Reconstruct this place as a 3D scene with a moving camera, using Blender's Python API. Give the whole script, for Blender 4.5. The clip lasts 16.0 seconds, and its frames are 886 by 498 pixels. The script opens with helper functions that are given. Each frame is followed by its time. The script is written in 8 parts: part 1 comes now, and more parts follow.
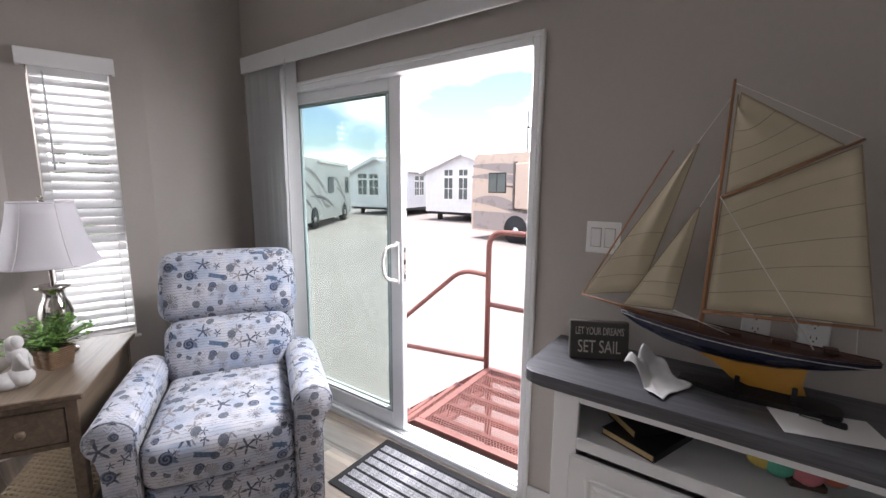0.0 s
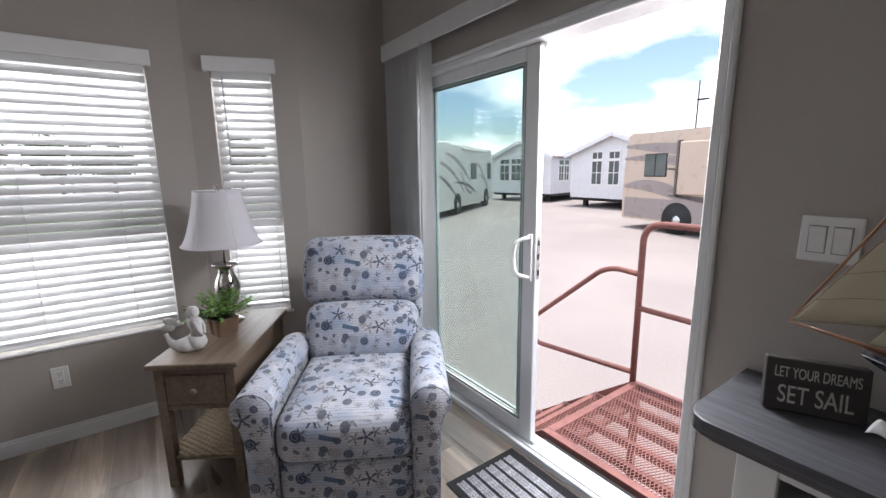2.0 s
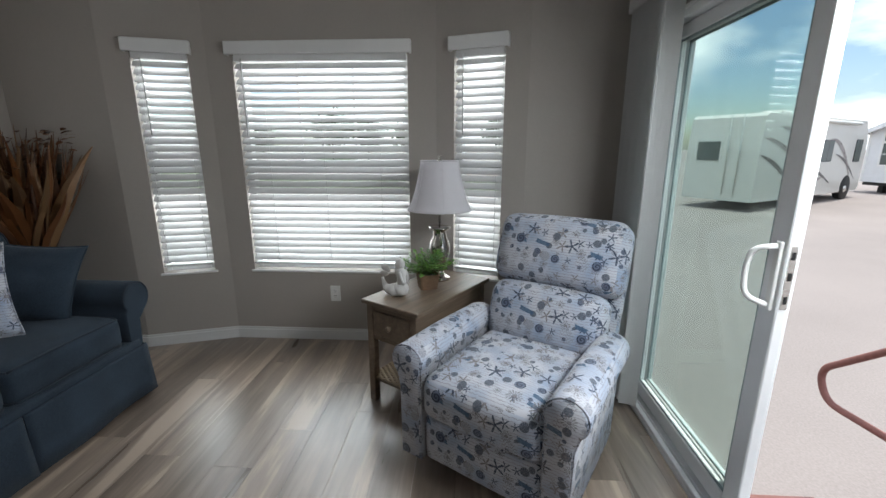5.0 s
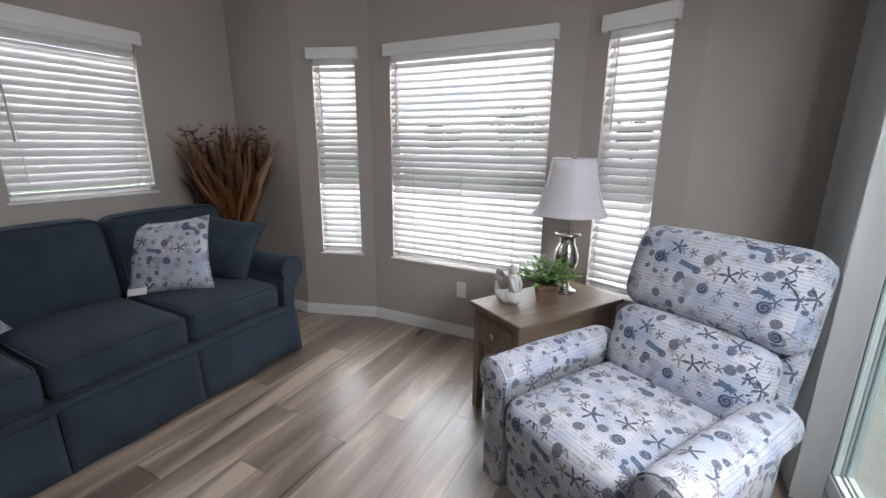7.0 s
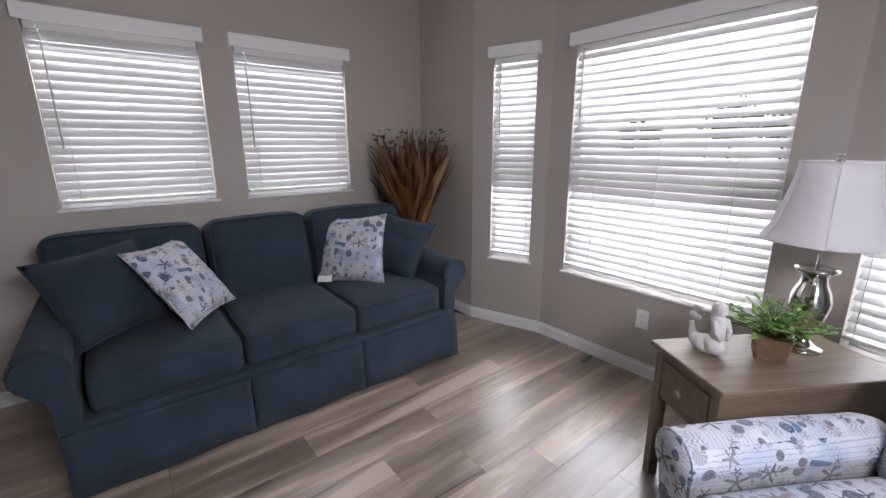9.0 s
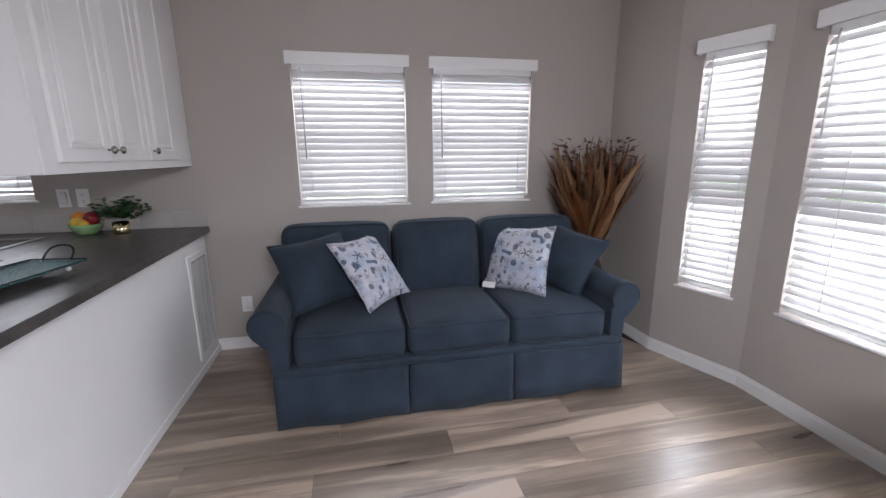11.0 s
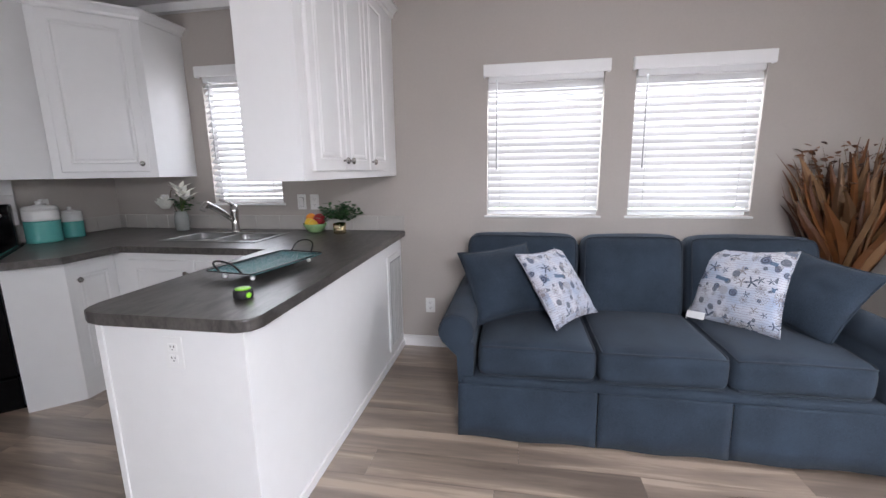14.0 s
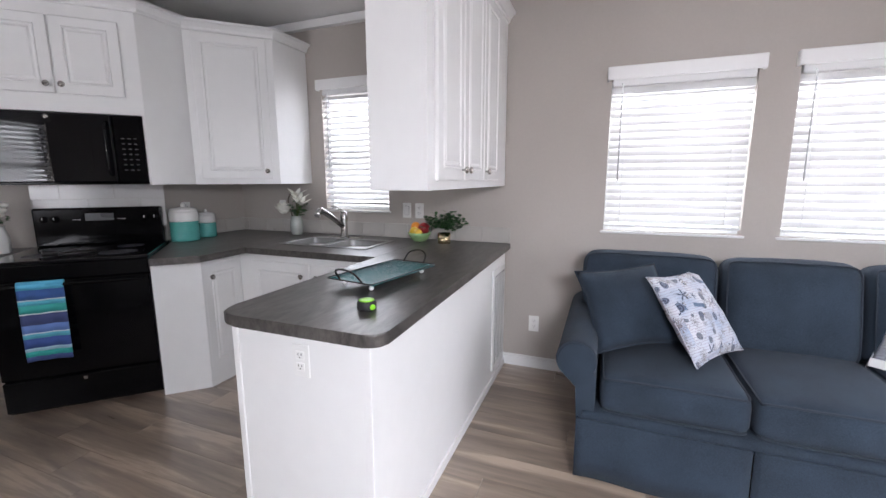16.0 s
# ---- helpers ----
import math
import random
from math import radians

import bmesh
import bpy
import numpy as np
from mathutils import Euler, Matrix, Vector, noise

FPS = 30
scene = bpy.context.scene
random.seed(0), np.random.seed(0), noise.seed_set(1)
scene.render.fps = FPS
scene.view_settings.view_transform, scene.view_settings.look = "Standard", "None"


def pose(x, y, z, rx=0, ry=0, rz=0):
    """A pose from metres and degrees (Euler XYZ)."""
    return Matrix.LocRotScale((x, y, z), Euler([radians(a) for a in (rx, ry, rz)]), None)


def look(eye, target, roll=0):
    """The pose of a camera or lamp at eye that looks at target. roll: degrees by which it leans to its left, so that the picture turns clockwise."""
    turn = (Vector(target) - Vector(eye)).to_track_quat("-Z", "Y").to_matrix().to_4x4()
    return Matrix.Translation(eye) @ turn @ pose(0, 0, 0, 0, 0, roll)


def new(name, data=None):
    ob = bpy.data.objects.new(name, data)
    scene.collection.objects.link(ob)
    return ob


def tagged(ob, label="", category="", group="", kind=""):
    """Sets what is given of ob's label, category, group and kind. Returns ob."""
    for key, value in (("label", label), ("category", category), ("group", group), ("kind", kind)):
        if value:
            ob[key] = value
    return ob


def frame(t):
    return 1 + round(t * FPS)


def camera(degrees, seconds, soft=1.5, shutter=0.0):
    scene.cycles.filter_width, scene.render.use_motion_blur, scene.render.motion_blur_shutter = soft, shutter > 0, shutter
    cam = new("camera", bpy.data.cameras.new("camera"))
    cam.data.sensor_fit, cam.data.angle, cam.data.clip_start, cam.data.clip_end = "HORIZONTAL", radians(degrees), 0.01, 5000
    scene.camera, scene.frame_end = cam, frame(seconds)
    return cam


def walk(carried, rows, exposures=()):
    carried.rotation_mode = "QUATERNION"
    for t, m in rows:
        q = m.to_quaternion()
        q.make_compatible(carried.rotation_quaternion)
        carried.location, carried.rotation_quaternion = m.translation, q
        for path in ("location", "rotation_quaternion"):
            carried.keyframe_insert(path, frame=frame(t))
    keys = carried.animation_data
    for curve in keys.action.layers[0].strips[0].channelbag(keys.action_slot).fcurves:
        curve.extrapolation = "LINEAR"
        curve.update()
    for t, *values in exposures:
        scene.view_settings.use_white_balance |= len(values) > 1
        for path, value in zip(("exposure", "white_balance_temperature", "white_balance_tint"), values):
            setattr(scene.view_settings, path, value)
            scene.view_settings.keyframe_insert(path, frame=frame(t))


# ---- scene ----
cam = camera(93.7, 16.0)
PATH = [
    (0, (0.361, 0.873, 1.386), (-0.779, 2.487, 1.076), 0.4),
    (0.5, (0.369, 0.888, 1.386), (-0.893, 2.406, 1.063), 0.2),
    (1, (0.344, 0.923, 1.381), (-1.043, 2.323, 1.043), -0.0),
    (1.5, (0.298, 0.989, 1.382), (-1.205, 2.262, 1.029), -0.5),
    (2, (0.246, 1.056, 1.382), (-1.357, 2.191, 1.008), -0.8),
    (2.5, (0.228, 1.115, 1.375), (-1.479, 2.078, 0.977), -0.9),
    (3, (0.25, 1.206, 1.37), (-1.557, 1.955, 0.95), -0.7),
    (3.5, (0.297, 1.294, 1.369), (-1.583, 1.815, 0.927), -0.4),
    (4, (0.312, 1.357, 1.365), (-1.612, 1.651, 0.907), -0.2),
    (6.5, (0.052, 1.716, 1.359), (-1.766, 1.033, 0.881), 0.4),
    (7, (0.024, 1.738, 1.355), (-1.704, 0.856, 0.869), 0.5),
    (7.5, (-0.045, 1.712, 1.346), (-1.675, 0.661, 0.857), 0.6),
    (8, (-0.137, 1.688, 1.338), (-1.648, 0.471, 0.854), 0.3),
    (8.5, (-0.177, 1.666, 1.345), (-1.543, 0.285, 0.867), -0.1),
    (9, (-0.194, 1.651, 1.352), (-1.395, 0.124, 0.872), -0.3),
    (11.5, (-0.356, 1.708, 1.382), (-0.572, -0.233, 0.953), -0.7),
    (12, (-0.327, 1.698, 1.392), (-0.395, -0.257, 0.976), -1.0),
    (12.5, (-0.305, 1.677, 1.387), (-0.232, -0.282, 0.989), -1.2),
    (13, (-0.268, 1.662, 1.391), (-0.085, -0.29, 0.996), -1.2),
    (13.5, (-0.209, 1.647, 1.352), (0.055, -0.301, 0.983), -1.0),
    (14, (-0.163, 1.623, 1.353), (0.181, -0.311, 0.979), -0.8),
    (14.5, (-0.096, 1.595, 1.356), (0.315, -0.327, 0.986), -0.6),
    (15, (-0.044, 1.572, 1.361), (0.45, -0.332, 0.997), -0.5),
    (15.5, (0.005, 1.557, 1.361), (0.607, -0.318, 1.013), -0.3),
    (16, (0.039, 1.543, 1.359), (0.756, -0.295, 1.03), -0.1),
]
EXPOSURES = [(0, 1.06, 6500, 15), (1.5, 0.78, 6400, 14), (3, 0.36, 6300, 8), (4.2, 0.22, 6250, 4), (6.5, 0.62, 6400, 9), (9, 0.94, 6350, 17), (11.3, 1.3, 6250, 16), (14, 1.86, 6250, 15), (16, 2.05, 6250, 15)]
walk(cam, [(t, look(eye, target, roll)) for t, eye, target, roll in PATH], EXPOSURES)

# ---- light ----
world = bpy.data.worlds.new("sky")
scene.world = world
world.use_nodes = True
wn = world.node_tree
wn.nodes.clear()
w_out = wn.nodes.new("ShaderNodeOutputWorld")
w_bg = wn.nodes.new("ShaderNodeBackground")
w_sky = wn.nodes.new("ShaderNodeTexSky")
w_sky.sky_type, w_sky.sun_disc = "NISHITA", False
SUN_EL, SUN_AZ = 87.0, -20.0
w_sky.sun_elevation, w_sky.sun_rotation = radians(SUN_EL), radians(SUN_AZ)
w_sky.air_density, w_sky.dust_density, w_sky.ozone_density = 1.0, 1.2, 1.5
w_bg.inputs["Strength"].default_value = 0.15
# drifting white clouds
w_tc = wn.nodes.new("ShaderNodeTexCoord")
w_map = wn.nodes.new("ShaderNodeMapping")
w_map.inputs["Scale"].default_value = (1, 1, 2.6)
w_no = wn.nodes.new("ShaderNodeTexNoise")
w_no.inputs["Scale"].default_value, w_no.inputs["Detail"].default_value = 2.6, 7
w_rp = wn.nodes.new("ShaderNodeValToRGB")
w_rp.color_ramp.elements[0].position, w_rp.color_ramp.elements[1].position = 0.42, 0.60
w_mx = wn.nodes.new("ShaderNodeMix")
w_mx.data_type = "RGBA"
w_mx.inputs[7].default_value = (11, 11, 11.3, 1)
wn.links.new(w_tc.outputs["Generated"], w_map.inputs["Vector"])
wn.links.new(w_map.outputs["Vector"], w_no.inputs["Vector"])
wn.links.new(w_no.outputs["Fac"], w_rp.inputs["Fac"])
wn.links.new(w_rp.outputs["Color"], w_mx.inputs[0])
wn.links.new(w_sky.outputs["Color"], w_mx.inputs[6])
wn.links.new(w_mx.outputs[2], w_bg.inputs["Color"])
wn.links.new(w_bg.outputs["Background"], w_out.inputs["Surface"])

sun = new("sun", bpy.data.lights.new("sun", "SUN"))
sun.data.energy, sun.data.angle, sun.data.color = 3.5, radians(0.6), (1.0, 0.95, 0.88)
_az, _el = radians(SUN_AZ), radians(SUN_EL)
sun.matrix_world = look((0, 0, 0), (-math.sin(_az) * math.cos(_el), -math.cos(_az) * math.cos(_el), -math.sin(_el)))


SKY_W = 14.0


def sky_lamp(name, x, y, z, tx, ty, tz, w, h, watts):
    """An area lamp that stands in an opening for the sky's light."""
    ob = new(name, bpy.data.lights.new(name, "AREA"))
    ob.data.shape, ob.data.size, ob.data.size_y, ob.data.energy = "RECTANGLE", w, h, watts
    ob.data.color = (0.97, 0.97, 1.0)
    ob.matrix_world = look((x, y, z), (tx, ty, tz))
    return ob


# ---- materials ----
def mat(name, color, rough=0.6, metal=0.0, vary=0.08, scale=30.0, bump=0.0, bscale=200.0, coat=0.0, spec=0.5, stretch=(1, 1, 1), big=3.0):
    """A surface with colour variation at two scales, and a fine bump."""
    m = bpy.data.materials.new(name)
    m.use_nodes = True
    t = m.node_tree
    b = t.nodes["Principled BSDF"]
    b.inputs["Roughness"].default_value, b.inputs["Metallic"].default_value = rough, metal
    b.inputs["Coat Weight"].default_value, b.inputs["Specular IOR Level"].default_value = coat, spec
    b.inputs["Base Color"].default_value = (*color, 1)
    tc = t.nodes.new("ShaderNodeTexCoord")
    mp = t.nodes.new("ShaderNodeMapping")
    mp.inputs["Scale"].default_value = stretch
    t.links.new(tc.outputs["Object"], mp.inputs["Vector"])
    if vary:
        n1, n2 = t.nodes.new("ShaderNodeTexNoise"), t.nodes.new("ShaderNodeTexNoise")
        n1.inputs["Scale"].default_value, n2.inputs["Scale"].default_value = scale, big
        n1.inputs["Detail"].default_value = 5
        ad = t.nodes.new("ShaderNodeMath")
        ad.operation = "ADD"
        mr = t.nodes.new("ShaderNodeMapRange")
        mr.inputs[1].default_value, mr.inputs[2].default_value = 0.6, 1.4
        mr.inputs[3].default_value, mr.inputs[4].default_value = 1 - vary, 1 + vary
        mu = t.nodes.new("ShaderNodeVectorMath")
        mu.operation = "SCALE"
        mu.inputs[0].default_value = color
        for n in (n1, n2):
            t.links.new(mp.outputs["Vector"], n.inputs["Vector"])
        t.links.new(n1.outputs["Fac"], ad.inputs[0])
        t.links.new(n2.outputs["Fac"], ad.inputs[1])
        t.links.new(ad.outputs[0], mr.inputs[0])
        t.links.new(mr.outputs[0], mu.inputs["Scale"])
        t.links.new(mu.outputs[0], b.inputs["Base Color"])
        rr = t.nodes.new("ShaderNodeMapRange")
        rr.inputs[1].default_value, rr.inputs[2].default_value = 0.3, 0.7
        rr.inputs[3].default_value, rr.inputs[4].default_value = max(0.0, rough - 0.06), min(1.0, rough + 0.06)
        t.links.new(n2.outputs["Fac"], rr.inputs[0])
        t.links.new(rr.outputs[0], b.inputs["Roughness"])
    if bump:
        nb, bp = t.nodes.new("ShaderNodeTexNoise"), t.nodes.new("ShaderNodeBump")
        nb.inputs["Scale"].default_value, nb.inputs["Detail"].default_value = bscale, 3
        bp.inputs["Strength"].default_value, bp.inputs["Distance"].default_value = bump, 0.002
        t.links.new(mp.outputs["Vector"], nb.inputs["Vector"])
        t.links.new(nb.outputs["Fac"], bp.inputs["Height"])
        t.links.new(bp.outputs["Normal"], b.inputs["Normal"])
    return m


def principled(m):
    return m.node_tree.nodes["Principled BSDF"]


def glass(name, tint=(1, 1, 1)):
    """A thin clear pane: glossy by Fresnel, else straight through."""
    m = bpy.data.materials.new(name)
    m.use_nodes = True
    t = m.node_tree
    t.nodes.clear()
    out, mix = t.nodes.new("ShaderNodeOutputMaterial"), t.nodes.new("ShaderNodeMixShader")
    tr, gl, fr = t.nodes.new("ShaderNodeBsdfTransparent"), t.nodes.new("ShaderNodeBsdfGlossy"), t.nodes.new("ShaderNodeLayerWeight")
    pw, ad = t.nodes.new("ShaderNodeMath"), t.nodes.new("ShaderNodeMath")
    pw.operation, pw.inputs[1].default_value = "POWER", 5.0
    ad.operation, ad.inputs[1].default_value, ad.inputs[2].default_value = "MULTIPLY_ADD", 0.5, 0.03
    tr.inputs["Color"].default_value = (*tint, 1)
    gl.inputs["Roughness"].default_value = 0.01
    fr.inputs["Blend"].default_value = 0.5
    t.links.new(fr.outputs["Facing"], pw.inputs[0])
    t.links.new(pw.outputs[0], ad.inputs[0])
    t.links.new(ad.outputs[0], mix.inputs[0])
    t.links.new(tr.outputs[0], mix.inputs[1])
    t.links.new(gl.outputs[0], mix.inputs[2])
    t.links.new(mix.outputs[0], out.inputs["Surface"])
    return m


M_WALL = mat("greige wall paint", (0.44, 0.404, 0.368), 0.7, vary=0.03, scale=60, bump=0.12, bscale=350)
M_CEIL = mat("ceiling paint", (0.78, 0.77, 0.75), 0.85, vary=0.03, scale=40, bump=0.15, bscale=250)
M_TRIM = mat("white trim paint", (0.78, 0.78, 0.77), 0.45, vary=0.03, scale=25, bump=0.03)
M_CAB = mat("white cabinet foil", (0.80, 0.80, 0.79), 0.35, vary=0.02, scale=15, bump=0.02)
M_VINYL = mat("white vinyl frame", (0.82, 0.83, 0.83), 0.35, vary=0.02, scale=20)
M_BLIND = mat("white blind slat", (0.72, 0.72, 0.715), 0.4, vary=0.03, scale=20)
_bt = M_BLIND.node_tree
_bx, _bl = _bt.nodes.new("ShaderNodeMixShader"), _bt.nodes.new("ShaderNodeBsdfTranslucent")
_bl.inputs["Color"].default_value, _bx.inputs[0].default_value = (0.90, 0.90, 0.89, 1), 0.16
_bt.links.new(principled(M_BLIND).outputs[0], _bx.inputs[1])
_bt.links.new(_bl.outputs[0], _bx.inputs[2])
_bt.links.new(_bx.outputs[0], _bt.nodes["Material Output"].inputs["Surface"])
M_GLASS = glass("window glass", (0.97, 0.985, 0.98))
M_TINT = glass("tinted door glass", (0.855, 0.90, 0.885))
M_STEEL = mat("brushed steel", (0.62, 0.62, 0.60), 0.28, 1.0, vary=0.05, scale=120, stretch=(1, 1, 8))
M_CHROME = mat("satin nickel", (0.44, 0.42, 0.40), 0.24, 1.0, vary=0.03)
M_BLACK = mat("black enamel", (0.003, 0.003, 0.0035), 0.12, vary=0.1, spec=0.16)
M_PLASTIC = mat("white plastic", (0.80, 0.80, 0.78), 0.35, vary=0.02)
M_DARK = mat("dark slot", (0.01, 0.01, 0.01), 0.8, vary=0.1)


# ---- mesh helpers ----
def part(name, bm, material, parent=None, label="", smooth=False):
    me = bpy.data.meshes.new(name)
    bmesh.ops.recalc_face_normals(bm, faces=bm.faces)
    bm.to_mesh(me)
    bm.free()
    if smooth:
        for p in me.polygons:
            p.use_smooth = True
    for mm in (material if isinstance(material, (list, tuple)) else [material]):
        me.materials.append(mm)
    ob = new(name, me)
    if parent is not None:
        ob.parent = parent
    if label:
        ob["label"] = label
    return ob


def thing(name, m, label, category, group="", kind=""):
    ob = new(name)
    ob.empty_display_size = 0.05
    ob.matrix_world = m
    return tagged(ob, label, category, group, kind)


def setting(ob, label="", category=""):
    return tagged(ob, label, category, "", "structure")


def box(bm, x0, x1, y0, y1, z0, z1, bevel=0.0, m=None, seg=1):
    """Adds a box, its edges bevelled, under the matrix m."""
    b2 = bmesh.new()
    vs = [b2.verts.new((x, y, z)) for x in (x0, x1) for y in (y0, y1) for z in (z0, z1)]
    for f in ((0, 1, 3, 2), (4, 6, 7, 5), (0, 4, 5, 1), (2, 3, 7, 6), (0, 2, 6, 4), (1, 5, 7, 3)):
        b2.faces.new([vs[i] for i in f])
    if bevel:
        bmesh.ops.bevel(b2, geom=b2.edges[:], offset=bevel, segments=seg, affect="EDGES", profile=0.5)
    merge(bm, b2, m)
    return bm


def merge(bm, b2, m=None):
    """Copies b2 into bm."""
    if m is not None:
        bmesh.ops.transform(b2, matrix=m, verts=b2.verts)
    made = [bm.verts.new(v.co) for v in b2.verts]
    b2.verts.index_update()
    for f in b2.faces:
        nf = bm.faces.new([made[v.index] for v in f.verts])
        nf.material_index, nf.smooth = f.material_index, f.smooth
    b2.free()
    return bm


def boxed(x0, x1, y0, y1, z0, z1, bevel=0.0, seg=1):
    return box(bmesh.new(), x0, x1, y0, y1, z0, z1, bevel, None, seg)


def prism(bm, pts, z0, z1, bevel=0.0, m=None, seg=1):
    """Adds an upright prism over a plan outline."""
    b2 = bmesh.new()
    lo, hi = [b2.verts.new((x, y, z0)) for x, y in pts], [b2.verts.new((x, y, z1)) for x, y in pts]
    n = len(pts)
    b2.faces.new(lo[::-1])
    b2.faces.new(hi)
    for i in range(n):
        b2.faces.new((lo[i], lo[(i + 1) % n], hi[(i + 1) % n], hi[i]))
    if bevel:
        bmesh.ops.bevel(b2, geom=b2.edges[:], offset=bevel, segments=seg, affect="EDGES", profile=0.5)
    return merge(bm, b2, m)


def lathe(bm, profile, n=24, m=None, closed=True):
    """Adds a body turned about z from (radius, height) pairs."""
    b2 = bmesh.new()
    rings = []
    for r, z in profile:
        rings.append([b2.verts.new((r * math.cos(2 * math.pi * i / n), r * math.sin(2 * math.pi * i / n), z)) for i in range(n)])
    for a, b in zip(rings, rings[1:]):
        for i in range(n):
            f = b2.faces.new((a[i], a[(i + 1) % n], b[(i + 1) % n], b[i]))
            f.smooth = True
    if closed:
        b2.faces.new(rings[0][::-1])
        b2.faces.new(rings[-1])
    return merge(bm, b2, m)


def tube(bm, pts, r=0.01, n=8, m=None, ends=None):
    """Adds a round bar along points; r may be one radius or one a point."""
    b2 = bmesh.new()
    pts = [Vector(p) for p in pts]
    rs = r if isinstance(r, (list, tuple)) else [r] * len(pts)
    rings, up = [], None
    for i, p in enumerate(pts):
        d = (pts[min(i + 1, len(pts) - 1)] - pts[max(i - 1, 0)]).normalized()
        if up is None:
            up = d.orthogonal().normalized()
        up = (up - d * up.dot(d)).normalized()
        side = d.cross(up)
        rings.append([b2.verts.new(p + rs[i] * (up * math.cos(2 * math.pi * k / n) + side * math.sin(2 * math.pi * k / n))) for k in range(n)])
    for a, b in zip(rings, rings[1:]):
        for i in range(n):
            f = b2.faces.new((a[i], a[(i + 1) % n], b[(i + 1) % n], b[i]))
            f.smooth = True
    b2.faces.new(rings[0][::-1])
    b2.faces.new(rings[-1])
    return merge(bm, b2, m)


def rounded(pts, radius, steps=6):
    """A 3D polyline with its inner corners rounded."""
    pts = [Vector(p) for p in pts]
    out = [pts[0]]
    for a, b, c in zip(pts, pts[1:], pts[2:]):
        d1, d2 = (a - b), (c - b)
        k = min(radius, d1.length * 0.49, d2.length * 0.49)
        p, q = b + d1.normalized() * k, b + d2.normalized() * k
        for i in range(steps + 1):
            s = i / steps
            out.append(p * (1 - s) ** 2 + b * 2 * s * (1 - s) + q * s ** 2)
    out.append(pts[-1])
    return out


def basis(p, xdir, z=0.0):
    """A pose at plan point p whose x axis runs along xdir."""
    d = Vector((xdir[0], xdir[1], 0)).normalized()
    return Matrix(((d.x, -d.y, 0, p[0]), (d.y, d.x, 0, p[1]), (0, 0, 1, z), (0, 0, 0, 1)))


# ---- the room's shell ----
H = 2.60
T = 0.13
PLAN = [(3.15, -1.37), (-2.34, -1.37), (-2.34, -0.71), (-2.53, -0.16), (-2.53, 1.31), (-2.34, 1.86),
        (-2.34, 2.436), (4.70, 2.436), (4.70, 0.95), (3.15, -0.60)]
NAMES = ["wall_south", "wall_west_1", "wall_bay_1", "wall_bay_2", "wall_bay_3", "wall_west_2", "wall_north", "wall_east_1", "wall_range", "wall_east_2"]
WIN_Z = (0.525, 1.942)
HOLES = {
    "wall_south": [(3.15 - 2.225, 3.15 - 1.63, 1.115, 2.075), (3.15 - 0.045, 3.15 + 0.715, 1.03, 1.97), (3.15 + 0.905, 3.15 + 1.655, 1.03, 1.97)],
    "wall_bay_1": [(0.158, 0.476, *WIN_Z)],
    "wall_bay_2": [(0.17, 1.29, *WIN_Z)],
    "wall_bay_3": [(0.121, 0.439, *WIN_Z)],
    "wall_north": [(-1.985 + 2.34, -0.295 + 2.34, -0.02, 1.935), (1.95 + 2.34, 2.70 + 2.34, 1.03, 1.97)],
}


def offset_plan(d):
    """The plan's corners moved outwards by d, mitred."""
    out, n = [], len(PLAN)
    for i in range(n):
        a, b, c = (Vector(PLAN[(i + k) % n]) for k in (-1, 0, 1))
        d1, d2 = (b - a).normalized(), (c - b).normalized()
        n1, n2 = Vector((-d1.y, d1.x)), Vector((-d2.y, d2.x))
        k = (n1 + n2)
        k = k / max(1e-6, k.length_squared) * 2
        out.append(b - k * (-1) * 0 + k * d * SIDE)
    return out


# outwards is to the left of the outline's run when it is clockwise
_area = sum(PLAN[i][0] * PLAN[(i + 1) % len(PLAN)][1] - PLAN[(i + 1) % len(PLAN)][0] * PLAN[i][1] for i in range(len(PLAN)))
SIDE = 1 if _area < 0 else -1
OUTER = offset_plan(T)


